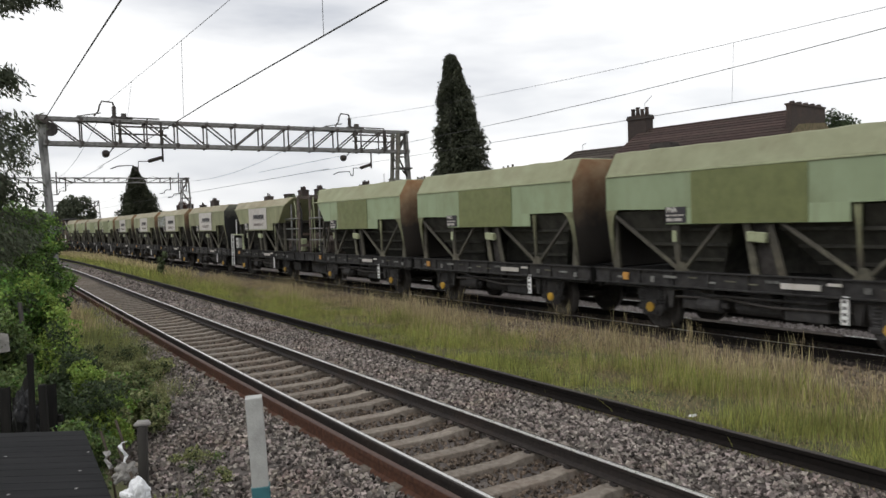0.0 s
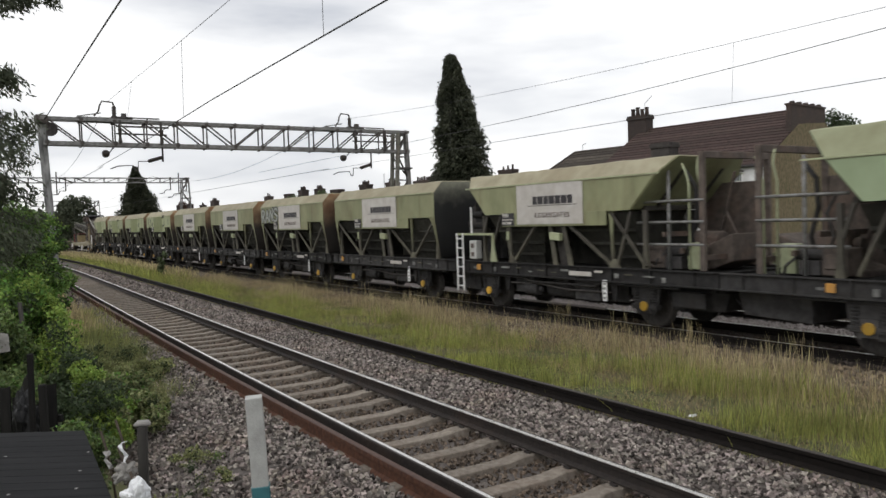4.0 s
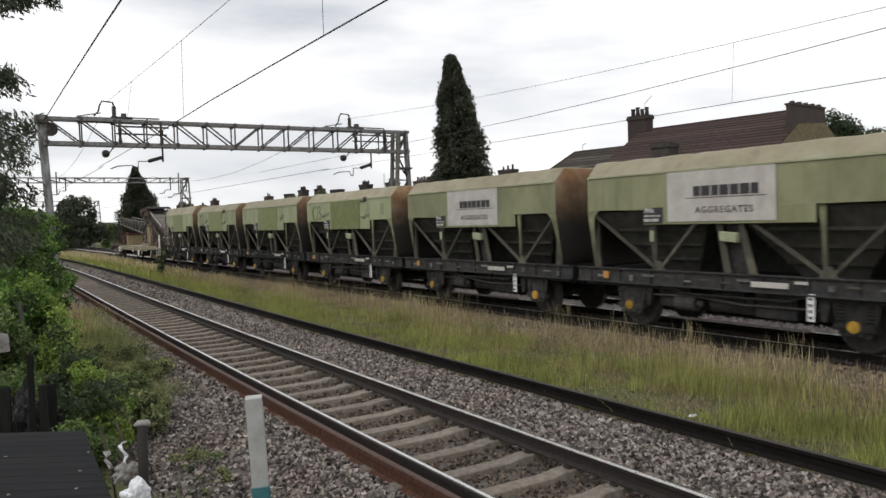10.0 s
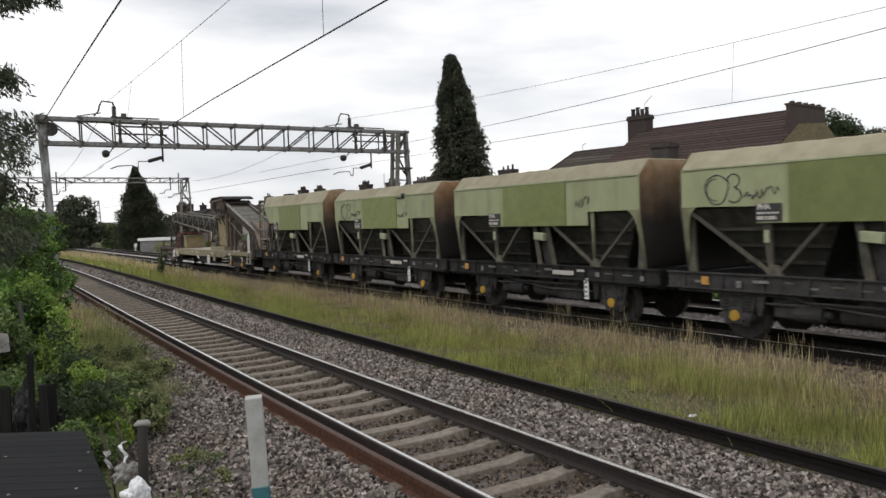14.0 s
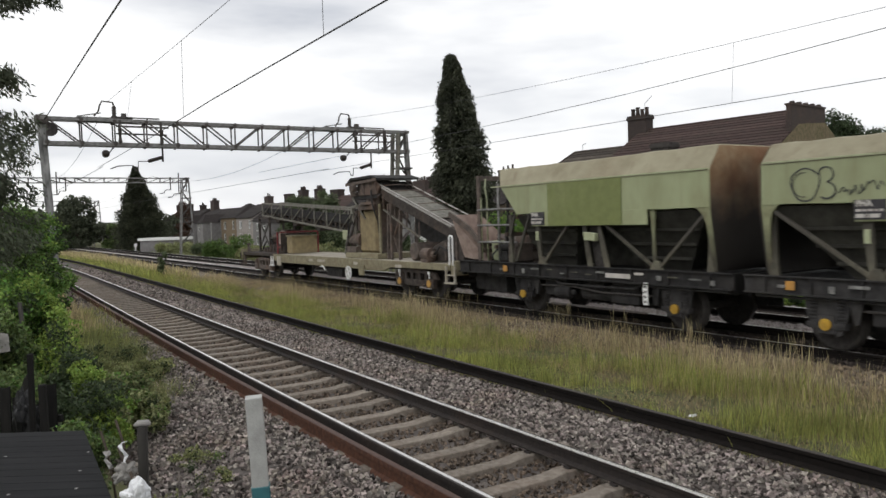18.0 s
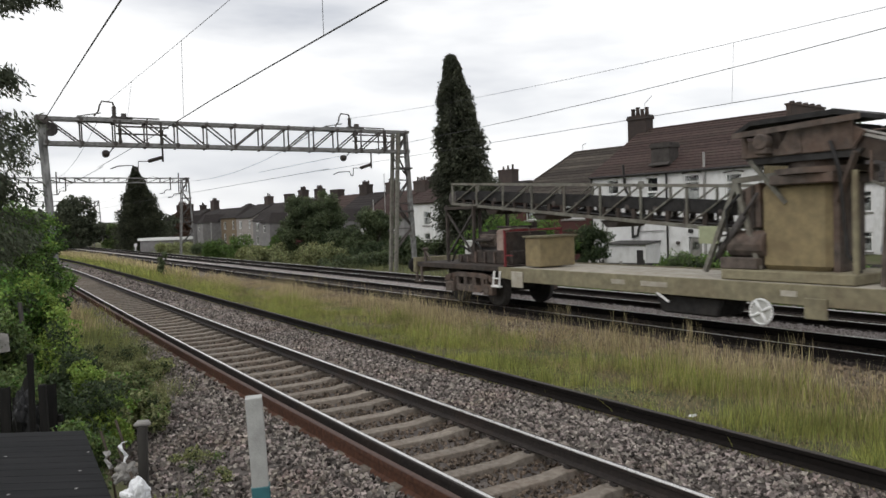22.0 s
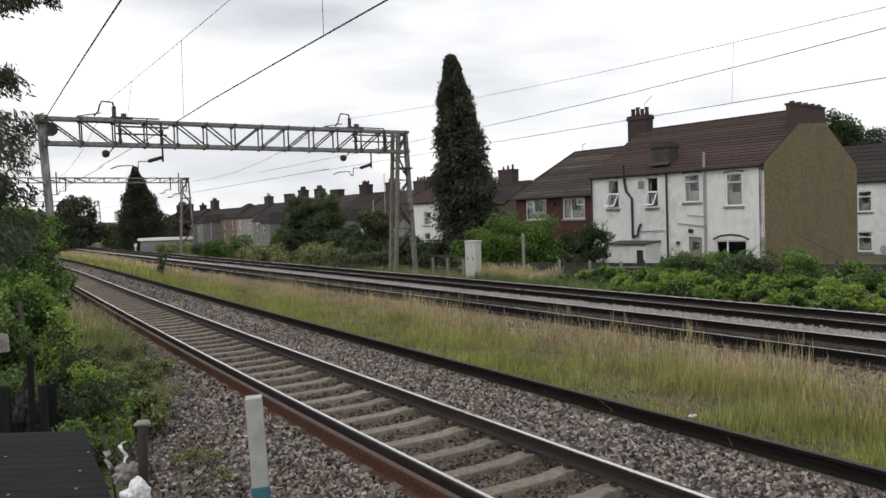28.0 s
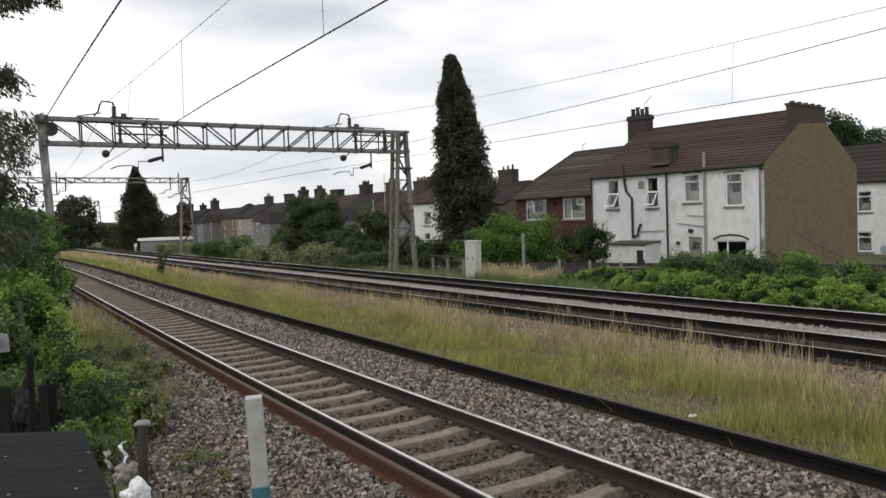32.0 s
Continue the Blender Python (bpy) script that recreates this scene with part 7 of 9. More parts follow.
def crumpled(name, pos, sx, sy, sz, mat, label, category, seed, sharp=0.35):
    """A crumpled sheet or bag: a ball with folded, creased sides."""
    bm = bmesh.new()
    bmesh.ops.create_icosphere(bm, subdivisions=4, radius=1.0)
    for v in bm.verts:
        n1 = noise.noise(v.co * 1.7 + Vector((seed, 0, 0)))
        n2 = abs(noise.noise(v.co * 4.3 + Vector((0, seed, 0))))
        n3 = abs(noise.noise(v.co * 9.0 + Vector((0, 0, seed))))
        v.co *= 1 + sharp * n1 - 0.34 * n2 - 0.16 * n3
        v.co = Vector((v.co.x * sx, v.co.y * sy, v.co.z * sz))
    me = bpy.data.meshes.new(name)
    bm.to_mesh(me)
    bm.free()
    me.materials.append(mat)
    ob = new(name, me)
    ob.matrix_basis = pose(*pos, 0, 0, 20 * seed)
    return tagged(ob, label, category)


solid("plastic_sheet", Geo().add([(0, 0, 0), (0.34, 0.02, 0.04), (0.3, 0.1, 0.36), (0.02, 0.12, 0.42), (0, 0.012, 0), (0.34, 0.032, 0.04), (0.3, 0.112, 0.36), (0.02, 0.132, 0.42)], [(0, 1, 2, 3), (7, 6, 5, 4), (0, 4, 5, 1), (1, 5, 6, 2), (2, 6, 7, 3), (3, 7, 4, 0)]), M_sill, "pale grey sheet leaning among the brambles", "sheet", bevel=0.004, m=pose(-5.95, 9.95, 0.86, 0, 0, 12) @ Matrix.Diagonal((0.75, 0.75, 0.7, 1)))
crumpled("black_sheet", (-4.15, 7.5, 0.55), 0.15, 0.1, 0.36, M_black_sheet, "crumpled black plastic sheet hanging on the old fence", "plastic sheet", 8, 0.5)
crumpled("plastic_bag", (-2.02, 4.9, 0.69), 0.10, 0.09, 0.14, M_bag, "crumpled white plastic bag caught beside the deck", "plastic bag", 3)
crumpled("plastic_sheet", (-2.20, 5.15, 0.79), 0.11, 0.05, 0.06, M_sill, "torn grey plastic sheet caught on twigs", "litter", 4, 0.6)


def ribbon(pts, wide, mat, label):
    """A torn strip of thin film that hangs in folds."""
    g = Geo()
    n = len(pts)
    for i, (x, y, z) in enumerate(pts):
        w = wide * (0.65 + 0.35 * math.sin(2.2 * i + 1))
        t = 0.6 * math.sin(1.7 * i)
        dx, dy = w * math.cos(t), w * math.sin(t)
        g.v += [(x - dx, y - dy, z), (x + dx, y + dy, z + 0.01), (x + dx, y + dy + 0.003, z + 0.01), (x - dx, y - dy + 0.003, z)]
    for i in range(n - 1):
        g.f += [(4 * i + j, 4 * i + (j + 1) % 4, 4 * i + 4 + (j + 1) % 4, 4 * i + 4 + j) for j in range(4)]
    g.f += [(3, 2, 1, 0), tuple(4 * n - 4 + j for j in range(4))]
    solid("plastic_strip", g, mat, label, "litter")


ribbon([(-2.21, 5.2, 0.985), (-2.245, 5.19, 0.965), (-2.225, 5.18, 0.93), (-2.20, 5.19, 0.89), (-2.215, 5.17, 0.85), (-2.20, 5.16, 0.82), (-2.235, 5.15, 0.79), (-2.28, 5.15, 0.775)], 0.021, M_bag, "torn white plastic strip hanging in folds")
ribbon([(-2.37, 5.26, 0.905), (-2.35, 5.25, 0.88), (-2.375, 5.25, 0.85), (-2.345, 5.24, 0.82), (-2.33, 5.24, 0.79)], 0.028, M_pipe_grey, "torn pale plastic strip caught on a twig")
for k, (x, y, z) in enumerate(((-2.36, 5.25, 0.88), (-2.23, 5.2, 0.97), (-2.20, 5.15, 0.80), (-2.02, 4.9, 0.70))):
    g0 = ground_at(x, y)
    solid("dead_twig", Geo().path([(x + 0.08, y + 0.1, g0 - 0.1), (x + 0.05, y + 0.06, (g0 + z) / 2), (x, y + 0.02, z), (x - 0.06, y + 0.05, z + 0.16)], 0.009, 5), M_bark, "thin dead bramble twig", "twig", "dead twigs")
# small litter in the grass strip
for k, (s, o) in enumerate(((17.2, -4.6), (14.6, -4.35), (30.5, 2.4))):
    p = T(s, o, -0.16)
    crumpled("litter_scrap", tuple(p + Vector((0, 0, -0.08))), 0.075, 0.04, 0.014, M_bag, "small white litter scrap lying beside the track", "litter", 10 + k, 0.6)
# ---- the stone train ----
PITCH = 7.955
X_SIGN = -1.2           # the sign's rear edge, from the wagon's middle
SIDE = 1.32             # half width of the hopper


def train_pos(t):
    """How far the train's zero point lies along the line."""
    u = t - 12.0
    return -4.62825 * u + 0.025611 * u * u + 0.000183 * u ** 3 + 3e-6 * u ** 4


WAGONS = []             # (object, s of its middle less train_pos)


def text_mesh(name, body, size, mat, depth=0.004, offset=0.0, space=1.0, shear=0.0):
    cu = bpy.data.curves.new(name, "FONT")
    cu.body, cu.size, cu.extrude, cu.offset, cu.space_character, cu.resolution_u = body, size, depth, offset, space, 3
    cu.shear = shear
    cu.align_x, cu.align_y = "CENTER", "CENTER"
    ob = bpy.data.objects.new(name, cu)
    scene.collection.objects.link(ob)
    me = bpy.data.meshes.new_from_object(ob.evaluated_get(bpy.context.evaluated_depsgraph_get()))
    bpy.data.objects.remove(ob)
    bpy.data.curves.remove(cu)
    me.name = name
    me.materials.clear()
    me.materials.append(mat)
    return me


FACE = pose(0, 0, 0, 90, 0, 0)   # a flat mesh stood up to face the camera's side
TXT_AGG = text_mesh("lettering", "AGGREGATES", 0.185, M_sign_grey, offset=0.004, space=1.25)
TXT_PHA = text_mesh("lettering", "PHA", 0.13, M_white, depth=0.002, offset=0.006)


def logo_bars():
    """The maker's name as seven plain dark blocks."""
    g = Geo()
    x = -0.50
    for w in (0.12, 0.15, 0.12, 0.15, 0.14, 0.15, 0.12):
        g.prism([(x + 0.012, -0.1), (x + w, -0.1), (x + w, 0.1), (x + 0.012, 0.1)], "y", -0.003, 0.003)
        x += w + 0.008
    return g


LOGO = mesh_of("logo_block", logo_bars(), M_sign_dark)


def wheel_mesh(r, key):
    def make():
        g = Geo()
        prof = [(0.0, 0.10), (0.10, 0.10), (0.14, 0.03), (r - 0.09, 0.025), (r - 0.06, 0.065), (r, 0.065), (r + 0.0, -0.045), (r + 0.03, -0.06), (r + 0.03, -0.075), (r - 0.07, -0.075), (r - 0.09, -0.025), (0.14, -0.03), (0.10, -0.06), (0.0, -0.06)]
        n = 28
        for k in range(n):
            a = k * math.tau / n
            g.v += [(q * math.cos(a), -d, q * math.sin(a)) for q, d in prof]
        m = len(prof)
        g.f = [(k * m + i, k * m + i + 1, ((k + 1) % n) * m + i + 1, ((k + 1) % n) * m + i) for k in range(n) for i in range(m - 1)]
        return g
    return shared(key, make, M_wheel, 0, True)


WHEELSETS = []          # (object, x on its parent, radius)


def wheelset(parent, x, r=0.46):
    ws = part("wheelset", shared("axle", lambda: Geo().tube((0, -0.72, 0), (0, 0.72, 0), 0.08, 12), M_wheel), None, parent, m=pose(x, 0, r))
    for sgn in (-1, 1):
        part("wheel", wheel_mesh(r, "wheel%d" % int(r * 100)), None, ws, m=pose(0, sgn * 0.7525, 0, 0, 0, 0 if sgn < 0 else 180))
    WHEELSETS.append((ws, x, r))
    return ws


def axlebox_geo():
    g = Geo()
    g.prism([(-0.42, 0.92), (0.42, 0.92), (0.36, 0.62), (0.25, 0.30), (0.14, 0.27), (0.14, 0.62), (-0.14, 0.62), (-0.14, 0.27), (-0.25, 0.30), (-0.36, 0.62)], "y", -1.10, -1.06)
    g.box(-0.15, 0.15, -1.14, -0.98, 0.32, 0.62)
    for x in (-0.24, 0.24):
        for z in range(6):
            g.tube((x, -1.08, 0.50 + 0.06 * z), (x, -1.08, 0.53 + 0.06 * z), 0.075, 10)
        g.box(x - 0.1, x + 0.1, -1.16, -1.0, 0.44, 0.50)
    g.box(-0.34, 0.34, -1.15, -1.02, 0.40, 0.45)
    return g


def cover_geo():
    return Geo().tube((0, -1.185, 0.47), (0, -1.14, 0.47), 0.10, 20).tube((0, -1.195, 0.47), (0, -1.18, 0.47), 0.05, 12)


def hopper_section(top):
    s = SIDE
    return [(-s, 2.47), (-s, 3.19), (-s + 0.30, top), (s - 0.30, top), (s, 3.19), (s, 2.47)]


def hopper_wagon(kind, slope_rear=False, slope_front=False, front="rust", stretch_rear=0.0, tag=None, paint=None, top=3.53):
    """A two-axle hopper: x forward, the camera sees its -y side."""
    label = {"panel": "pale green two axle hopper wagon with olive side panel",
             "sign": "pale green two axle hopper wagon with white sign"}[kind]
    if tag == "RANS":
        label = "pale green stone hopper wagon with silver graffiti beside the sign"
    elif tag == "O3":
        label = "pale green stone hopper wagon with black graffiti and olive panel"
    elif slope_rear or slope_front:
        label = label.replace("two axle ", "") + " and open end"
    w = thing("hopper_wagon", pose(0, 0, 0), label, "hopper wagon", "wagons of the stone train")
    paint = paint or M_green
    x0, x1 = (-3.62, 3.66) if slope_front and slope_rear else (-3.46 - stretch_rear, 3.44)
    # body with a hollow top
    sec = hopper_section(top)
    d0 = 1.05 if slope_rear else 0.0
    d1 = 1.05 if slope_front else 0.0

    def body():
        g = Geo()
        n = 29
        for i in range(n):
            k = i / (n - 1)
            for y, z in sec:
                # sloped ends run in below the top edge
                u = min(max((top - z) / (top - 2.47), 0), 1)
                a, b = x0 + d0 * u, x1 - d1 * u
                dent = 0.022 * noise.noise((k * 11, y * 2, z * 2)) + 0.012 * noise.noise((k * 31, y, z * 3)) if 0 < i < n - 1 else 0
                g.v.append((a + (b - a) * k, y - math.copysign(abs(dent), y), z + dent))
        m = len(sec)
        g.f = [(i * m + j, i * m + j + 1, (i + 1) * m + j + 1, (i + 1) * m + j) for i in range(n - 1) for j in range(m - 1)]
        g.f += [(5, 4, 3, 2, 1, 0), tuple((n - 1) * m + j for j in range(6))]
        # underside
        g.f += [((n - 1) * m, (n - 1) * m + 5, 5, 0)]
        return g
    bd = part("hopper_body", shared("hopper_body_%d%d_%.2f" % (slope_rear, slope_front, top), body, paint, 0.03), None, w)
    if len(bd.data.materials) < 2:
        bd.data.materials.append(M_green_top if paint is not M_mint else M_mint_top)
        for q in bd.data.polygons:
            if 0.25 < q.normal.z:
                q.material_index = 1

    def lip():
        return Geo().beam((x0 + 0.05, 0, 3.19), (x1 - 0.05, 0, 3.19), 0.035, 0.03)
    for s in (-1, 1):
        part("side_seam", shared("side_seam", lip, M_pale), None, bd, m=pose(0, s * (SIDE + 0.004), 0))
    part("load_of_stone", shared("stone_load", load_geo, M_stone), None, w, "heaped grey stone")
    for s in (-1, 1):
        part("side_skirt", shared("side_skirt", lambda: Geo().box(-1.8, 1.9, -0.015, 0.015, 2.16, 2.48), paint, 0.006), None, w, m=pose(0, s * (SIDE - 0.015), 0))
    # added sheet: closes the gap between the chutes, dark as the shade there
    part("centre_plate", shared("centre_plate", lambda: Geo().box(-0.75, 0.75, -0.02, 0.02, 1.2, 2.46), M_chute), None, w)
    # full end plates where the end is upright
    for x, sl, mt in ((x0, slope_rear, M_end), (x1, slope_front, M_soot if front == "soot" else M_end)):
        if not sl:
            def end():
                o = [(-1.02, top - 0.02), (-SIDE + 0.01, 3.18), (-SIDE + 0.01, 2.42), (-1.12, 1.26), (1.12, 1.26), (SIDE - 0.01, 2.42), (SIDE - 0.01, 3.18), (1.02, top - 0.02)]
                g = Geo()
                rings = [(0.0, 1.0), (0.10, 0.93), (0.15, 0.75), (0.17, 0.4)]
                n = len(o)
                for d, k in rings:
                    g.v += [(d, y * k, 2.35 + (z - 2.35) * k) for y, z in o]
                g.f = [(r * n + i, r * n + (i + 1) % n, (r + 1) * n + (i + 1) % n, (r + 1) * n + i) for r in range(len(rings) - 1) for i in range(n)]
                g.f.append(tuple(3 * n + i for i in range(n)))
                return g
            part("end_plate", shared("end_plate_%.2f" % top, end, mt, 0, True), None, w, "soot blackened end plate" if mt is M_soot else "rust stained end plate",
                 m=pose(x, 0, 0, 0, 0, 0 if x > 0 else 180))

            def flange(d):
                # a folded pillar that widens in a curve into the body side above it; d: the way to the wagon's middle
                cut = [(0.42, 2.50), (0.30, 2.44), (0.20, 2.33), (0.145, 2.15), (0.12, 1.9), (0.11, 1.5), (0.14, 1.25)]
                out = [(0.0, 1.25), (0.0, 2.50)]
                g = Geo()
                o = [(d * u, z) for u, z in out + cut]
                for dy in (0.0, 0.04):
                    g.v += [(u, -(1.125 + (SIDE - 0.012 - 1.125) * min((z - 1.25) / 1.17, 1.0)) + dy, z) for u, z in o]
                n = len(o)
                g.f = [tuple(range(n)), tuple(range(n, 2 * n))[::-1]] + [(i, (i + 1) % n, n + (i + 1) % n, n + i) for i in range(n)]
                return g
            dx = -1 if x > 0 else 1
            for s in (0, 180):
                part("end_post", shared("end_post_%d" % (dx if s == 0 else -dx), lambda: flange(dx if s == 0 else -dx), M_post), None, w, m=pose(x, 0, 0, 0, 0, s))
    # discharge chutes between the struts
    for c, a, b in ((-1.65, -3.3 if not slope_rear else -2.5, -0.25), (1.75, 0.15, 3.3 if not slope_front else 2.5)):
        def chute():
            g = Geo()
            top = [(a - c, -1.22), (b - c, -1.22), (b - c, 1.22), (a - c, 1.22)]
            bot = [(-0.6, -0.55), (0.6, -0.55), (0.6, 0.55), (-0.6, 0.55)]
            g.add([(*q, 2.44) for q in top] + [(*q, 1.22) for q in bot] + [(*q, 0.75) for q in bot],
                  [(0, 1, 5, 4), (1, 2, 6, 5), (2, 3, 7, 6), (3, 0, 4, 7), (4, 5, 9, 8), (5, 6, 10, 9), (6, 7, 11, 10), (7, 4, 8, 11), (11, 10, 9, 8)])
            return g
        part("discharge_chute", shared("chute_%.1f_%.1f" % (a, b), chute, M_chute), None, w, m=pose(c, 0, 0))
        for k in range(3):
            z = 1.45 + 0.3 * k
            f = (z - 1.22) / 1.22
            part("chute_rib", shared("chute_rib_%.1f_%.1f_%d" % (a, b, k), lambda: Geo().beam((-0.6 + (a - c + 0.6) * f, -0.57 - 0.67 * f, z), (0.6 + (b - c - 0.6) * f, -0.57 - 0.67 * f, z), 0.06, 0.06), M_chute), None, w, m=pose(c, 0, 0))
    for s in (-1, 1):
        y = s * (SIDE - 0.08)
        struts = [((0.60, 2.2), (1.98, 1.30)), ((-0.55, 2.2), (-1.42, 1.30))]
        struts += [((3.38, 2.46), (2.15, 1.30))] if not slope_front else [((1.95, 2.46), (2.95, 1.30)), ((2.55, 2.46), (2.15, 1.30))]
        struts += [((-3.40, 2.46), (-1.60, 1.30))] if not slope_rear else [((-1.95, 2.46), (-2.5, 1.30)), ((-2.55, 2.46), (-2.75, 1.9))]
        for (xa, za), (xb, zb) in struts:
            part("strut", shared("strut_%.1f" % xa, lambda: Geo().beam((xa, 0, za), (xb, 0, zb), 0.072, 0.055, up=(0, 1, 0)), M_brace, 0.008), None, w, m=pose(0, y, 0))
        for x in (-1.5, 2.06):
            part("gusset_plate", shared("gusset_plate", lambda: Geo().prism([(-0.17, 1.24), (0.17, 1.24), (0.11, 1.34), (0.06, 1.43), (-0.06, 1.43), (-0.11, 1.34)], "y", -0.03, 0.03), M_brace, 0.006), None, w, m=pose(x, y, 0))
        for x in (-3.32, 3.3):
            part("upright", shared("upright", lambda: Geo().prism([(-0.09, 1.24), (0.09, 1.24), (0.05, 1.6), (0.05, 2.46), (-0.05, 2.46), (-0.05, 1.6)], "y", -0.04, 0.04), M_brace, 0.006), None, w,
                 m=pose(x if not ((x < 0 and slope_rear) or (x > 0 and slope_front)) else x * 0.86, s * 1.12, 0))
        # discharge operating gear
        cab = part("gear_cover", shared("gear_cover", lambda: Geo().prism([(-0.16, 1.84), (0.2, 1.81), (0.21, 1.99), (-0.17, 2.02)], "y", -0.09, 0.03), M_pale, 0.015), None, w, m=pose(0.18, y, 0))
        # dark sheet stands for the shade between the gear legs
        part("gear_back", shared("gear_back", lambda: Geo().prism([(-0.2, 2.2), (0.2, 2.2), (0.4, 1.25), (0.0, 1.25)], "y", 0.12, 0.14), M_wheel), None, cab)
        for a, b, c, d in ((-0.3, -0.17, -0.13, 0.03), (0.16, 0.29, 0.4, 0.56)):
            part("gear_leg", shared("gear_leg_%.1f" % a, lambda: Geo().prism([(a, 2.2), (b, 2.2), (d, 1.25), (c, 1.25)], "y", 0.0, 0.03), M_brace), None, cab)
        part("side_post", shared("side_post", lambda: Geo().prism([(-0.11, 2.2), (0.07, 2.2), (0.10, 1.35), (0.0, 1.35)], "y", -0.02, 0.02), M_brace), None, w, m=pose(-1.62, y, 0))
        part("step_post", shared("step_post", lambda: Geo().prism([(-0.09, 2.48), (0.045, 2.48), (0.03, 1.95), (0.06, 1.42), (-0.03, 1.42), (-0.035, 1.95)], "y", -0.02, 0.02), M_post), None, w, m=pose(2.0, y, 0))
        part("warning_plate", shared("warning_plate", lambda: Geo().box(-0.05, 0.05, -0.006, 0.006, -0.11, 0.11), M_pale), None, w, "small pale plate", m=pose(-1.62, y - 0.055 * (1 if s < 0 else -1), 1.93))
    # underframe
    e0, e1 = (-5.1 if slope_rear else -3.86 - stretch_rear), (4.7 if slope_front else 3.86)
    key = "%d%d%d" % (slope_rear, slope_front, int(stretch_rear * 10))
    for s in (-1, 1):
        def bar():
            g = Geo()
            g.box(e0, e1, -0.035, 0.005, 0.93, 1.25)
            g.box(e0, e1, -0.09, 0.005, 1.225, 1.25).box(e0, e1, -0.09, 0.005, 0.93, 0.955)
            for k in range(9):
                x = e0 + (e1 - e0) * (k + 0.5) / 9
                g.box(x - 0.012, x + 0.012, -0.085, 0.0, 0.955, 1.225)
            return g
        part("sole_bar", shared("sole_bar" + key, bar, M_under), None, w, m=pose(0, s * 1.2, 0, 0, 0, 0) @ Matrix.Diagonal((1, 1 if s < 0 else 1, 1, 1)))
    # floor coloured near black for the shade between the wagons
    part("floor_frame", shared("floor_frame" + key, lambda: Geo().box(e0 + 0.02, e1 - 0.02, -1.1, 1.1, 1.1, 1.2).box(e0, e0 + 0.1, -1.18, 1.18, 0.85, 1.24).box(e1 - 0.1, e1, -1.18, 1.18, 0.85, 1.24), M_black_board), None, w)
    for x, sl in ((e0, slope_rear), (e1, slope_front)):
        if sl:
            part("draw_gear", shared("draw_gear", lambda: Geo().prism([(-0.75, 0.4), (0.6, 0.45), (0.75, 0.93), (-0.75, 0.93)], "y", -0.8, 0.8).box(-0.5, 0.3, -1.0, -0.8, 0.5, 0.8).path([(0.5, -0.6, 0.9), (0.9, -0.6, 0.5), (1.1, -0.5, 0.6)], 0.03, 6), M_under), None, w, m=pose(x + (0.8 if x < 0 else -0.8), 0, 0, 0, 0, 180 if x < 0 else 0))
    for x in (e0, e1):
        part("coupler", shared("coupler", lambda: Geo().tube((-0.12, 0, 0.98), (0.12, 0, 0.98), 0.09, 10).box(-0.08, 0.08, -0.16, 0.16, 0.88, 1.08), M_under), None, w, m=pose(x, 0, 0))
    for x in ((-2.68, 2.78) if slope_front and slope_rear else (-2.4, 2.42)):
        wheelset(w, x)
        for s in (-1, 1):
            ab = part("axle_guard", shared("axle_guard", axlebox_geo, M_under, 0.006), None, w, m=pose(x, 0, 0, 0, 0, 0 if s < 0 else 180))
            part("axle_cover", shared("axle_cover", cover_geo, M_yellow, 0.006), None, ab, "yellow axlebox cover")
    part("air_tank", shared("air_tank", lambda: Geo().tube((-0.85, 0, 0.62), (0.15, 0, 0.62), 0.19, 16), M_under, 0.03), None, w, m=pose(0.3, -0.75, 0))
    part("brake_gear", shared("brake_gear", lambda: Geo().box(-1.7, 1.7, -0.05, 0.05, 0.52, 0.6).box(-1.5, -1.2, -0.9, 0.9, 0.45, 0.75).box(0.9, 1.15, -0.9, 0.9, 0.42, 0.8), M_under), None, w)
    # sheets added to close the view below the frame, dark as shade
    part("valance", shared("valance", lambda: Geo().box(-1.85, 1.85, -0.62, -0.58, 0.42, 0.93).box(-1.7, -0.95, -1.0, -0.64, 0.5, 0.92).box(0.55, 1.35, -1.02, -0.64, 0.46, 0.92).box(-0.2, 0.25, -0.95, -0.64, 0.6, 0.92), M_under), None, w)
    part("far_valance", shared("far_valance", lambda: Geo().box(-3.4, 3.4, 0.92, 0.96, 0.42, 0.93), M_under), None, w)
    part("running_board", shared("running_board", lambda: Geo().box(-1.35, 1.65, -1.16, -1.1, 0.30, 0.335), M_steel_dark), None, w)
    # plates on the sole bar
    for x, a, z0, z1, mt in ((1.02, 0.36, 1.03, 1.13, M_white), (1.62, 0.12, 1.12, 1.17, M_white), (-0.35, 0.11, 1.09, 1.115, M_brace), (0.12, 0.09, 1.06, 1.085, M_brace), (-1.2, 0.1, 1.12, 1.145, M_brace), (2.5, 0.12, 1.10, 1.13, M_brace)):
        part("data_plate", shared("data_plate_%.2f" % a, lambda: Geo().box(-a, a, -0.006, 0.006, z0, z1), mt, 0.002), None, w, m=pose(x, -1.30, 0))
    for x, a, z0, z1 in ((-3.1, 0.07, 1.05, 1.10), (-2.2, 0.05, 1.0, 1.12), (-1.75, 0.16, 1.10, 1.15), (-0.75, 0.07, 1.04, 1.075), (0.5, 0.13, 1.11, 1.16), (2.15, 0.06, 1.03, 1.13), (3.05, 0.14, 1.08, 1.115), (3.45, 0.05, 1.0, 1.1)):
        part("small_plate", shared("small_plate_%.1f" % x, lambda: Geo().box(-a, a, -0.005, 0.005, z0, z1), M_plate, 0.002), None, w, m=pose(x, -1.30, 0))
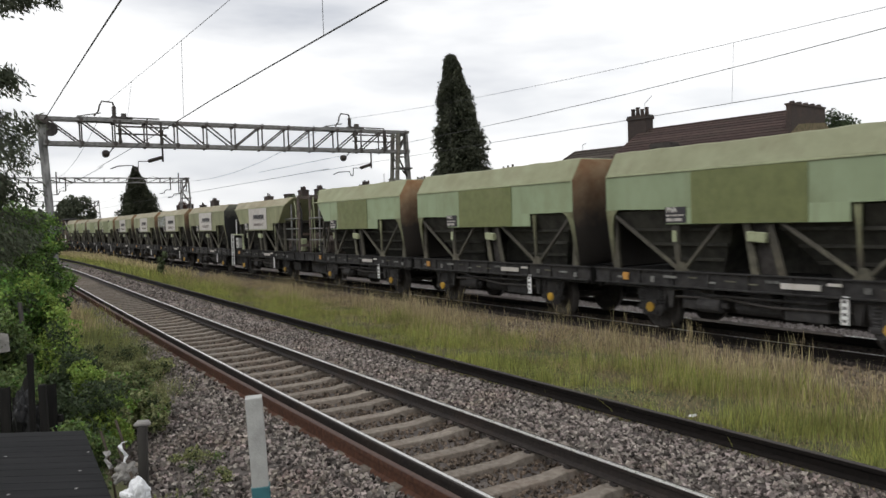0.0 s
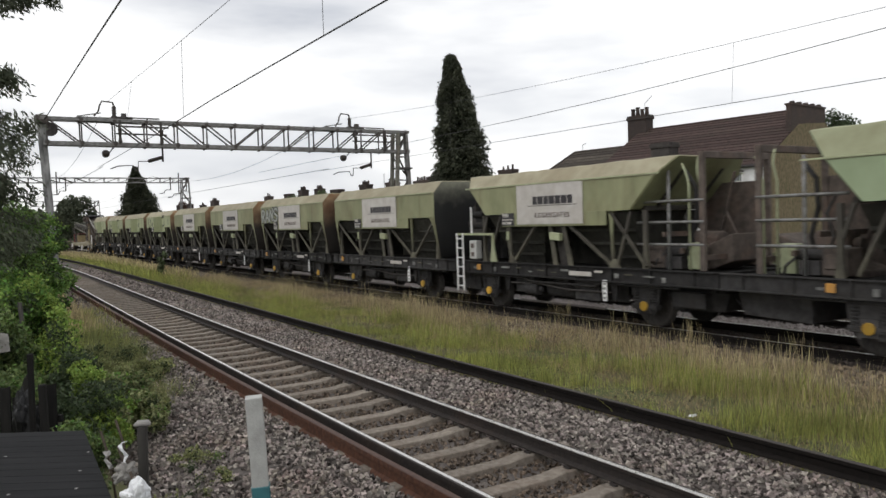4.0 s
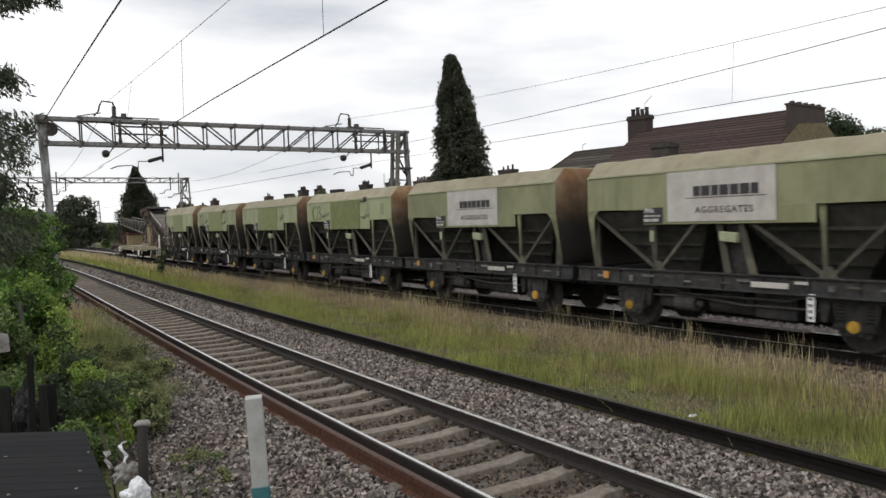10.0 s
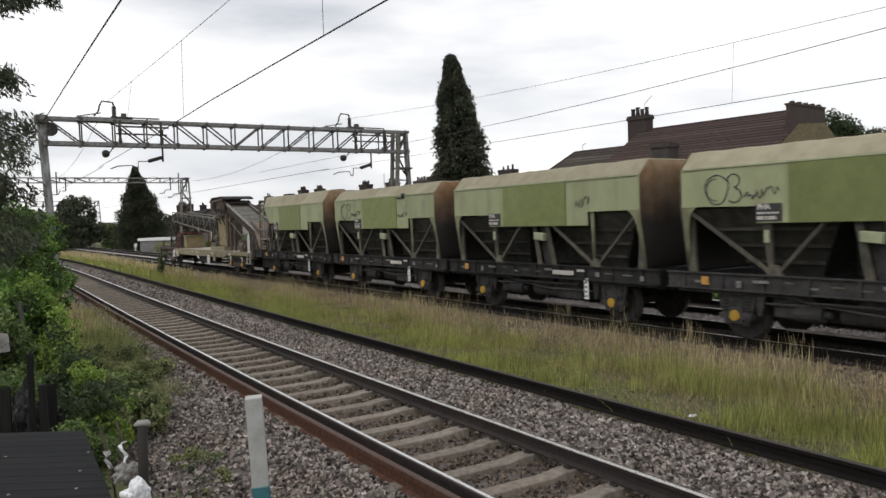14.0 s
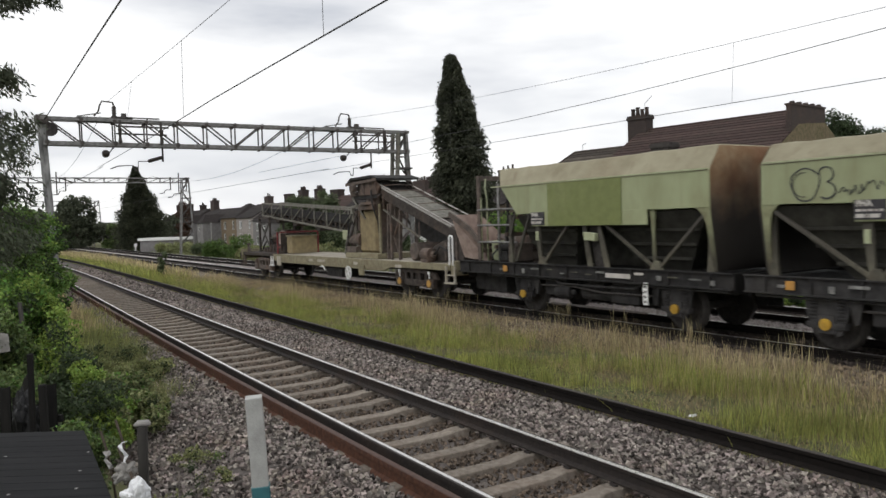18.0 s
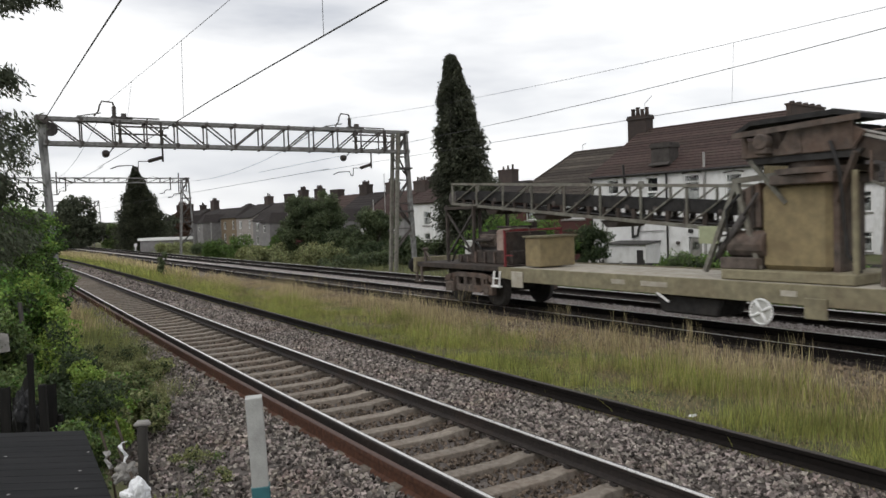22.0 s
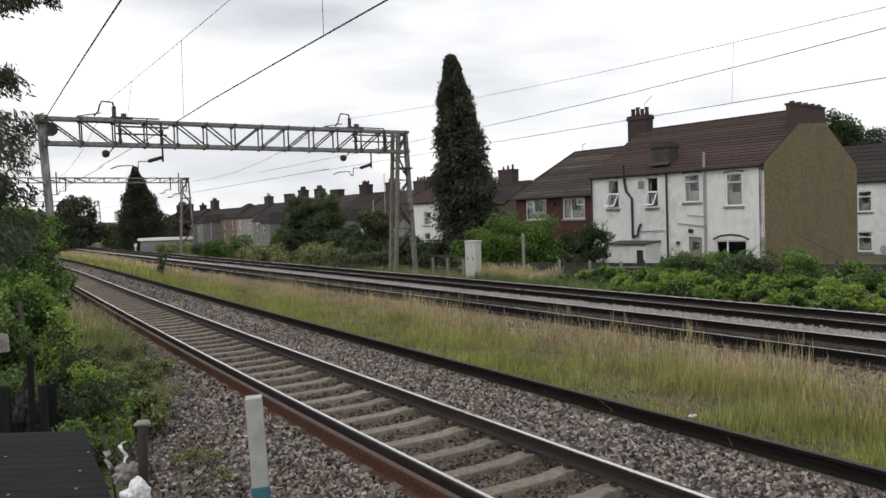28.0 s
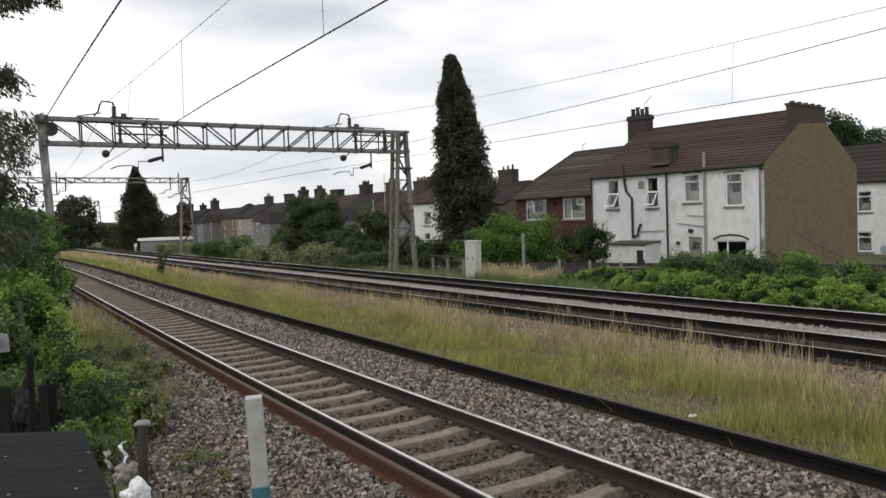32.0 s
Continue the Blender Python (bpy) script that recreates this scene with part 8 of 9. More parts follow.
    part("brake_rod", shared("brake_rod", lambda: Geo().path([(-2.0, 0, 0.72), (-0.6, 0, 0.74), (0.3, 0, 0.66), (1.9, 0, 0.68)], 0.022, 6), M_steel_dark), None, w, m=pose(0, -1.06, 0))
    part("brake_pipe", shared("brake_pipe", lambda: Geo().path([(-3.7, 0, 0.88), (-1.2, 0, 0.88), (-1.0, 0, 0.8), (1.3, 0, 0.8), (1.5, 0, 0.88), (3.7, 0, 0.88)], 0.028, 6), M_under), None, w, m=pose(0, -1.14, 0))
    part("brake_cylinder", shared("brake_cylinder", lambda: Geo().tube((-0.3, 0, 0.6), (0.2, 0, 0.6), 0.15, 14).tube((0.2, 0, 0.6), (0.32, 0, 0.6), 0.07, 10), M_under, 0.02), None, w, m=pose(-0.95, -1.0, 0))
    for x in (-1.9, 1.9):
        part("brake_hanger", shared("brake_hanger", lambda: Geo().prism([(-0.12, 0.93), (0.12, 0.93), (0.04, 0.5), (-0.04, 0.5)], "y", -0.02, 0.02), M_under), None, w, m=pose(x, -1.1, 0))
    pl = part("ladder_plate", shared("ladder_plate", lambda: Geo().box(-0.065, 0.065, -0.012, 0.012, 0.51, 0.97), M_frame, 0.004), None, w, "white plate with four dark holes", m=pose(1.76, -1.26, 0))
    for k in range(4):
        part("hole", shared("plate_hole", lambda: Geo().box(-0.028, 0.028, -0.004, 0.004, -0.024, 0.024), M_under), None, pl, m=pose(0, -0.014, 0.575 + 0.104 * k))
    part("amber_marker", shared("amber_marker", lambda: Geo().box(-0.08, 0.08, -0.01, 0.01, 1.02, 1.17), M_orange, 0.003), None, w, "amber reflector plate", m=pose(-2.93, -1.30, 0))
    ib = part("data_panel", shared("data_panel", lambda: Geo().box(-0.25, 0.25, -0.008, 0.008, 2.19, 2.50), M_sign_dark, 0.002), None, w, "black data panel with grey writing", m=pose(-1.55, -SIDE - 0.012, 0))
    part("lettering", TXT_PHA, None, ib, m=pose(-0.09, -0.0105, 2.44) @ FACE)
    for k, (z, ws) in enumerate(((2.335, (0.09, 0.05, 0.07, 0.06, 0.05)), (2.25, (0.13, 0.03, 0.16)))):
        x = -0.22
        for q in ws:
            part("writing_bar", shared("writing_bar_%.2f_%d" % (q, k), lambda: Geo().box(0, q, -0.002, 0.002, -0.018 - 0.012 * k, 0.018 + 0.012 * k), M_white), None, ib, m=pose(x, -0.0105, z))
            x += q + 0.025
    # side panel or sign
    if kind == "panel":
        part("side_panel", shared("olive_panel", lambda: Geo().box(-1.17, 1.2, -0.004, 0.004, 2.17, 3.165), M_olive_fresh if paint is M_lime else M_olive), None, w, "flat olive green painted panel", m=pose(0, -SIDE - 0.012, 0))
    else:
        sg = part("sign_board", shared("sign_board", lambda: Geo().box(-1.17, 1.2, -0.006, 0.006, 2.21, 3.165), M_white, 0.003), None, w, "white sign with dark lettering", m=pose(0, -SIDE - 0.014, 0))
        part("logo_block", LOGO, None, sg, "dark company lettering as plain blocks", m=pose(0.16, -0.009, 2.78) @ Matrix.Diagonal((1.42, 1, 0.95, 1)))
        part("lettering", TXT_AGG, None, sg, m=pose(0.13, -0.0085, 2.42) @ FACE @ Matrix.Diagonal((0.92, 0.92, 1, 1)))
        part("sign_joint", shared("sign_joint", lambda: Geo().box(-0.72, 1.02, -0.001, 0.001, 2.645, 2.66), M_brace), None, sg, m=pose(0, -0.0075, 0))
    if tag == "RANS":
        for j, (c, x) in enumerate((("R", -3.27), ("A", -2.78), ("N", -2.28), ("S", -1.76))):
            ol = part("graffiti_letter", shared("tag_edge_" + c, lambda: tag_geo(c, 0.116, 0.74), M_black_paint), None, w, "silver graffiti letter with a black outline", m=pose(x, -SIDE - 0.006 - 0.007 * j, 2.52 + 0.012 * j))
            part("graffiti_fill", shared("tag_fill_" + c, lambda: tag_geo(c, 0.06, 0.74), M_graf), None, ol, m=pose(0, -0.0075, 0))
    elif tag == "O3":
        part("graffiti", shared("graffiti", loop_geo, M_black_paint), None, w, "thin black sprayed loops", m=pose(-2.62, -SIDE - 0.006, 2.78))
        part("scrawl", shared("scrawl", scrawl_geo, M_black_paint), None, w, m=pose(-2.05, -SIDE - 0.006, 2.62) @ Matrix.Diagonal((1.15, 1, 1.1, 1)))
        part("scrawl", shared("scrawl", scrawl_geo, M_black_paint), None, w, m=pose(1.28, -SIDE - 0.006, 2.52))
        part("smudge", shared("smudge", lambda: Geo().prism([(1.62, 2.60), (1.92, 2.58), (1.95, 2.80), (1.86, 2.86), (1.84, 3.06), (1.78, 3.06), (1.76, 2.86), (1.62, 2.80)], "y", -0.002, 0.002), M_smudge, 0.001), None, w, "dull smudge of overpainting", m=pose(0, -SIDE - 0.004, 0))
        part("smudge", shared("smudge_block", lambda: Geo().prism([(2.70, 2.62), (2.95, 2.60), (2.97, 2.98), (2.72, 3.0)], "y", -0.002, 0.002), M_smudge, 0.001), None, w, "dull smudge of overpainting", m=pose(0, -SIDE - 0.004, 0))
        part("edge_bracket", shared("edge_bracket", lambda: Geo().box(1.3, 1.72, -0.02, 0.02, 3.09, 3.13).box(1.58, 1.72, -0.03, 0.05, 3.1, 3.24), M_under, 0.004), None, w, "small dark bracket on the top edge", m=pose(0, -SIDE - 0.018, 0))
    elif tag == "scrawl":
        part("scrawl", shared("scrawl", scrawl_geo, M_black_paint), None, w, "small black sprayed scrawl", m=pose(1.5, -SIDE - 0.006, 2.6) @ Matrix.Diagonal((0.8, 1, 1.4, 1)))
    if slope_rear:
        end_platform(w, -1, front, slope_front)
    if slope_front:
        end_platform(w, 1, front)
    return w


TAG = {"R": [[(0.06, 0.0), (0.02, 0.35), (0.06, 0.66), (0.24, 0.68), (0.34, 0.52), (0.22, 0.36), (0.10, 0.32), (0.22, 0.22), (0.40, 0.02)]],
       "A": [[(0.0, 0.0), (0.12, 0.36), (0.24, 0.66), (0.32, 0.36), (0.42, 0.02)], [(0.10, 0.22), (0.36, 0.24)]],
       "N": [[(0.02, 0.0), (0.08, 0.36), (0.14, 0.68), (0.26, 0.38), (0.40, 0.06), (0.40, 0.4), (0.46, 0.74)]],
       "S": [[(0.50, 0.60), (0.36, 0.72), (0.14, 0.66), (0.12, 0.48), (0.30, 0.38), (0.46, 0.26), (0.40, 0.08), (0.18, 0.0), (0.0, 0.10)]]}


def tag_geo(c, r, flat):
    """One fat rounded letter, sprayed: each stroke is a flat ribbon with round ends."""
    g = Geo()
    for k, stroke in enumerate(TAG[c]):
        pts = [Vector((u, 0, v)) for u, v in stroke]
        line = []
        for i in range(len(pts) - 1):
            a, b, c2, d = pts[max(i - 1, 0)], pts[i], pts[i + 1], pts[min(i + 2, len(pts) - 1)]
            line += [0.5 * (2 * b + (c2 - a) * t + (2 * a - 5 * b + 4 * c2 - d) * t * t + (3 * b - a - 3 * c2 + d) * t ** 3) for t in (0.0, 0.2, 0.4, 0.6, 0.8)]
        line.append(pts[-1])
        first, last = (line[0] - line[1]).normalized(), (line[-1] - line[-2]).normalized()
        ends = [(math.cos(q), math.sin(q)) for q in (1.45, 1.0, 0.5)]
        rows = [(line[0] + first * r * s, r * c3, first * -1) for c3, s in ends]
        rows += [(q, r, (line[min(i + 1, len(line) - 1)] - line[max(i - 1, 0)]).normalized()) for i, q in enumerate(line)]
        rows += [(line[-1] + last * r * s, r * c3, last) for c3, s in ends[::-1]]
        base = len(g.v)
        for i, (q, wd, d) in enumerate(rows):
            side = Vector((-d.z, 0, d.x)) * wd
            dy = Vector((0, -0.00006 * i - 0.003 * k, 0))
            g.v += [tuple(v) for v in (q + side + dy, q - side + dy)]
        g.f += [(base + 2 * i, base + 2 * i + 1, base + 2 * i + 3, base + 2 * i + 2) for i in range(len(rows) - 1)]
    g.v = [(x, y, z * flat) for x, y, z in g.v]
    return g


def loop_geo():
    """Two open loops and a flourish, sprayed in one line."""
    g = Geo()
    pts = [(0.25 * math.cos(t) * (1 + 0.1 * math.sin(3 * t)), 0, 0.27 * math.sin(t)) for t in np.linspace(0.6, 6.5, 26)]
    pts += [(0.36 + 0.13 * math.sin(t), 0, 0.15 + 0.12 * math.cos(t)) for t in np.linspace(-1.1, 3.0, 11)]
    pts += [(0.37 + 0.15 * math.sin(t), 0, -0.11 + 0.13 * math.cos(t)) for t in np.linspace(0.3, 3.9, 11)]
    for p, q in zip(pts, pts[1:]):
        g.beam(p, q, 0.024, 0.004, up=(0, 1, 0))
    # a second, fainter pass inside the ring
    arc = [(0.19 * math.cos(t) - 0.03, 0, 0.2 * math.sin(t)) for t in np.linspace(1.4, 4.9, 14)]
    for p, q in zip(arc, arc[1:]):
        g.beam(p, q, 0.014, 0.004, up=(0, 1, 0))
    return g


def scrawl_geo():
    rng = random.Random(5)
    g = Geo()
    p = Vector((0, 0, 0))
    for k in range(26):
        q = Vector((0.024 * (k + 1) + rng.uniform(-0.02, 0.02), 0, rng.uniform(-0.075, 0.085) * (1.4 if k % 7 == 3 else 1.0) + 0.004 * k))
        g.beam(p, q, 0.014, 0.004, up=(0, 1, 0))
        p = q
    return g


def load_geo():
    rng = random.Random(9)
    g = Geo()
    nx, ny = 24, 8
    for i in range(nx):
        for j in range(ny):
            x, y = -3.1 + 6.2 * i / (nx - 1), -0.9 + 1.8 * j / (ny - 1)
            g.v.append((x, y, 3.28 + 0.12 * math.cos(y * 1.5) * (0.6 + 0.4 * math.cos(x * 2.0)) + rng.uniform(-0.03, 0.03)))
    g.f = [(i * ny + j, (i + 1) * ny + j, (i + 1) * ny + j + 1, i * ny + j + 1) for i in range(nx - 1) for j in range(ny - 1)]
    return g


def end_platform(w, sgn, front, light=False):
    """Posts, rails, ladder and machinery on the open end of an end hopper."""
    far = 4.55 if sgn < 0 else 4.35

    def X(v):
        return sgn * v
    if light:
        # bare machinery without an end frame
        part("back_sheet", Geo().box(-0.75, 0.75, 0.55, 0.58, 1.25, 2.95), M_wheel, w, "black back sheet", m=pose(X(far - 0.9), 0, 0))
        part("air_motor", Geo().tube((-0.35, 0, 2.25), (0.4, 0, 2.25), 0.16, 12).tube((-0.1, -0.05, 2.4), (-0.1, -0.05, 2.75), 0.07, 10).tube((0.25, 0, 2.4), (0.25, 0, 2.62), 0.09, 10).box(-0.4, 0.45, -0.1, 0.2, 1.95, 2.1), M_wheel, w, "black air motor", 0.015, m=pose(X(far - 0.95), -0.75, 0))
        part("air_hose", Geo().path([(-0.1, -0.05, 2.75), (0.1, -0.1, 2.95), (0.35, -0.1, 2.85), (0.5, 0, 2.5), (0.45, 0, 1.9), (0.6, 0.1, 1.3)], 0.035, 7), M_wheel, w, "black hose", 0, True, m=pose(X(far - 0.95), -0.75, 0))
        part("valve_block", Geo().box(-0.3, 0.25, -0.3, 0.2, 2.15, 2.42).tube((-0.25, -0.35, 2.5), (0.2, -0.35, 2.5), 0.09, 10).tube((0.0, -0.2, 2.42), (0.0, -0.2, 2.72), 0.05, 8).box(-0.05, 0.3, -0.1, 0.1, 1.25, 2.15), M_under, w, "black valve gear", 0.015, m=pose(X(far - 1.25), -0.6, 0))
        part("drive_case", Geo().box(-0.5, 0.5, -0.4, 0.5, 1.25, 1.95).tube((-0.6, -0.1, 1.7), (0.6, -0.1, 1.7), 0.3, 14), M_under, w, "", 0.03, m=pose(X(far - 1.0), 0.2, 0))
        return
    tall = part("end_post", Geo().box(-0.06, 0.06, -1.06, -0.98, 1.24, 3.55).box(-0.06, 0.06, 0.98, 1.06, 1.24, 3.55).box(-0.05, 0.05, -1.0, 1.0, 3.42, 3.55), M_machine, w, "grimy steel end frame", 0.008, m=pose(X(far - 0.15), 0, 0))
    for z in (1.75, 2.2, 2.62):
        part("guard_rail", shared("guard_rail", lambda: Geo().tube((-0.85, 0, 0), (0.85, 0, 0), 0.028, 8), M_steel, 0, True), None, w, m=pose(X(far - 0.95), -1.05, z))
    part("inner_post", shared("inner_post", lambda: Geo().tube((0, 0, 1.24), (0, 0, 3.3), 0.035, 8), M_steel, 0, True), None, w, m=pose(X(far - 1.0), -1.0, 0))
    # added plate in place of the dim hopper slope and mesh behind
    part("rear_screen", shared("rear_screen", lambda: Geo().box(-0.75, 0.75, 0.0, 0.03, 1.25, 3.0).box(-0.75, -0.69, -0.05, 0.0, 1.25, 3.0).box(0.69, 0.75, -0.05, 0.0, 1.25, 3.0), M_machine), None, w, "grimy steel plate added to fill the open end", m=pose(X(far - 0.95), 0.95, 0))
    part("hose", shared("hose", lambda: Geo().path([(0, 0, 3.2), (0.25, -0.03, 2.9), (0.3, -0.05, 2.4), (0.12, 0, 1.9), (0.3, 0, 1.3)], 0.045, 8), M_under, 0, True), None, w, "black hose", m=pose(X(far - 0.8), -0.7, 0))
    part("machinery_box", shared("machinery_box", lambda: Geo().box(-0.22, 0.22, -0.25, 0.25, 1.25, 1.72).box(-0.15, 0.18, -0.29, -0.25, 1.36, 1.62), M_machine, 0.02), None, w, "grimy brown equipment box", m=pose(X(far - 1.45), -0.65, 0))
    part("machinery_box", shared("machinery_box_pale", lambda: Geo().box(-0.2, 0.2, -0.15, 0.15, 1.25, 1.78), M_pale, 0.02), None, w, "pale green cabinet", m=pose(X(far - 0.55), -0.7, 0) @ Matrix.Diagonal((0.75, 0.8, 1, 1)))
    part("pipe_hoop", shared("pipe_hoop", lambda: Geo().path([(-0.13, 0, 1.25), (-0.14, 0, 2.9), (-0.2, 0, 3.15), (-0.3, 0, 3.35)], 0.022, 7).path([(0.13, 0, 1.25), (0.14, 0, 2.9), (0.06, 0, 3.2), (0.1, 0, 3.45)], 0.022, 7), M_pale, 0, True), None, w, "bent pale green pipes", m=pose(X(far - 0.35), -1.0, 0))
    for dx, dz in ((0.15, 1.5), (0.75, 1.62), (1.2, 1.95)):
        part("cross_beam", shared("platform_cross_beam", lambda: Geo().box(-0.04, 0.04, -0.95, 0.95, -0.05, 0.05), M_machine), None, w, m=pose(X(far - dx), 0, dz))
    part("stay_rod", shared("stay_rod", lambda: Geo().beam((0, 0, 1.3), (0.55, 0, 3.2), 0.05).beam((0.9, 0, 1.3), (0.3, 0, 2.4), 0.05), M_machine), None, w, m=pose(X(far - 1.1), 0.5, 0))
    part("valve_gear", shared("valve_gear", lambda: Geo().box(-0.2, 0.2, -0.15, 0.15, 1.25, 1.5).tube((-0.3, 0, 1.6), (0.35, 0, 1.6), 0.1, 10).path([(0.3, -0.1, 1.6), (0.45, -0.15, 1.9), (0.3, -0.1, 2.3), (0.4, 0, 2.6)], 0.03, 6).path([(-0.2, -0.1, 1.6), (-0.4, -0.2, 1.4), (-0.5, -0.1, 1.26)], 0.03, 6), M_under, 0.01), None, w, "black valve gear and hoses", m=pose(X(far - 1.0), -0.75, 0))
    part("motor", shared("motor", lambda: Geo().tube((-0.35, 0, 0), (0.35, 0, 0), 0.24, 14).tube((0.35, 0, 0), (0.5, 0, 0), 0.12, 10).box(-0.25, 0.25, -0.2, 0.2, -0.35, -0.2), M_machine, 0.02), None, w, m=pose(X(far - 0.9), 0.1, 1.75))
    part("slope_stiffener", shared("slope_stiffener", lambda: Geo().beam((0, -0.6, 3.3), (-0.75, -0.6, 2.5), 0.08, 0.06).beam((0, 0.6, 3.3), (-0.75, 0.6, 2.5), 0.08, 0.06).beam((-0.75, -1.0, 2.5), (-0.75, 1.0, 2.5), 0.1), M_brace), None, w,
         m=pose(X(3.42), 0, 0, 0, 0, 0 if sgn > 0 else 180))
    part("belt_housing", shared("belt_housing", lambda: Geo().prism([(-0.9, 0.7), (0.75, 1.3), (0.75, 1.85), (-0.9, 1.2)], "y", -0.45, 0.45), M_machine, 0.02), None, w, m=pose(X(far - 0.75), 0.1, 0.1, 0, 0, 0 if sgn > 0 else 180))


def ladder(w, x):
    ld = part("ladder", Geo().box(-0.17, -0.125, -0.02, 0.02, 0.42, 2.0).box(0.125, 0.17, -0.02, 0.02, 0.42, 2.0), M_frame, w, "white painted access ladder", 0.006, m=pose(x, -1.34, 0))
    for k in range(6):
        part("rung", shared("rung", lambda: Geo().box(-0.13, 0.13, -0.025, 0.025, -0.015, 0.015), M_frame), None, ld, m=pose(0, 0, 0.55 + 0.26 * k))
    part("platform_rail", Geo().box(-0.25, 1.5, -0.03, 0.03, 1.94, 2.0).prism([(1.36, 1.25), (1.62, 1.25), (1.52, 1.6), (1.5, 1.95), (1.44, 1.95), (1.42, 1.6)], "y", -0.03, 0.03), M_pale, w, "pale green handrail", 0.005, m=pose(x, -1.28, 0))
    part("white_pole", Geo().tube((0.5, 0, 1.95), (0.5, 0, 2.7), 0.028, 8), M_frame, w, "white pole", m=pose(x, -1.28, 0))
    bx = part("control_box", Geo().box(-0.16, 0.16, -0.1, 0.1, 1.30, 1.80), M_cabinet, w, "pale control box with two dials", 0.02, m=pose(x + 0.55, -1.2, 0))
    for z in (1.43, 1.66):
        part("dial", shared("dial", lambda: Geo().box(-0.07, 0.07, -0.004, 0.004, -0.06, 0.06), M_sign_grey), None, bx, m=pose(0, -0.104, z))


def wagon_middle(i):
    base = {0: -41.25, 1: -33.30, 2: -25.34, 3: -15.505}
    return (base[i] if i in base else -6.97 + PITCH * (i - 4)) + X_SIGN


KINDS = {0: ("panel", {}), 1: ("panel", {}), 2: ("panel", dict(slope_rear=True)), 3: ("sign", dict(slope_rear=True, slope_front=True)),
         4: ("sign", dict(front="soot")), 5: ("sign", dict(tag="RANS")), 6: ("sign", {}), 7: ("sign", {}), 8: ("panel", dict(tag="O3")), 9: ("panel", dict(tag="scrawl")),
         10: ("panel", dict(tag="O3")), 11: ("panel", dict(slope_rear=True))}
for _i, (_k, _o) in KINDS.items():
    _w = hopper_wagon(_k, paint=M_mint if _i < 3 else M_lime if _i > 7 else M_green, top=3.70 if _i < 3 else 3.65 if _i == 11 else 3.53, **_o)
    if _i == 3:
        ladder(_w, -3.75)
    WAGONS.append((_w, wagon_middle(_i), AB))


def motions():
    for w, s, off in WAGONS:
        walk(w, [(t, TM(s + train_pos(t), off, Z_FAR)) for t in range(0, 33, 2)])
    # the wheels roll on the rails
    for ws, x, r in WHEELSETS:
        walk(ws, [(k / 10, pose(x, 0, r, 0, math.degrees((train_pos(0) - train_pos(k / 10)) / r), 0)) for k in range(321)])


# ---- the unloading conveyor wagon at the tail ----
def bogie(w, x, cover):
    bg = part("bogie_frame", shared("bogie_frame_%d" % cover, plate_bogie_geo, M_machine_dark if cover else M_machine, 0.01), None, w, "dark cast bogie side frames" if cover else "dusty brown bogie side frames", m=pose(x, 0, 0))
    for dx in (-0.9, 0.9):
        ws = wheelset(bg, dx, 0.46)
        for s in (-1, 1):
            part("axle_cover", shared("axle_cover_%d" % cover, lambda: Geo().tube((0, -1.17, 0.47), (0, -1.10, 0.47), 0.115, 16), M_ochre if cover else M_machine, 0.006), None, bg, m=pose(dx, 0, 0, 0, 0, 0 if s < 0 else 180))
            part("lamp_bracket", shared("lamp_bracket_%d" % cover, lambda: Geo().box(-0.015, 0.015, -1.15, -1.11, 0.62, 0.82).box(-0.05, 0.05, -1.16, -1.12, 0.76, 0.84), M_frame if cover else M_machine), None, bg, "white lever" if cover else "", m=pose(dx, 0, 0, 0, 0, 0 if s < 0 else 180))


def plate_bogie_geo():
    """Welded side frames with three openings between the axle boxes."""
    g = Geo()
    for s in (-1, 1):
        y0, y1 = (-1.10, -1.0) if s < 0 else (1.0, 1.10)
        g.prism([(-1.3, 0.60), (-1.22, 0.78), (-0.6, 0.90), (0.6, 0.90), (1.22, 0.78), (1.3, 0.60), (0.62, 0.76), (-0.62, 0.76)], "y", y0, y1)
        g.prism([(-0.72, 0.44), (-0.5, 0.36), (0.5, 0.36), (0.72, 0.44), (0.66, 0.55), (-0.66, 0.55)], "y", y0, y1)
        for x in (-0.62, -0.22, 0.22, 0.62):
            g.prism([(x - 0.09, 0.54), (x + 0.09, 0.54), (x + 0.06, 0.64), (x + 0.09, 0.78), (x - 0.09, 0.78), (x - 0.06, 0.64)], "y", y0 + 0.01, y1 - 0.01)
        for x in (-0.95, 0.95):
            g.box(x - 0.2, x + 0.2, y0 - 0.05 if s < 0 else y0, y1 if s < 0 else y1 + 0.05, 0.33, 0.60)
            g.tube((x - 0.13, (y0 + y1) / 2, 0.58), (x - 0.13, (y0 + y1) / 2, 0.74), 0.055, 8)
            g.tube((x + 0.13, (y0 + y1) / 2, 0.58), (x + 0.13, (y0 + y1) / 2, 0.74), 0.055, 8)
    g.box(-0.25, 0.25, -0.99, 0.99, 0.45, 0.85)
    return g


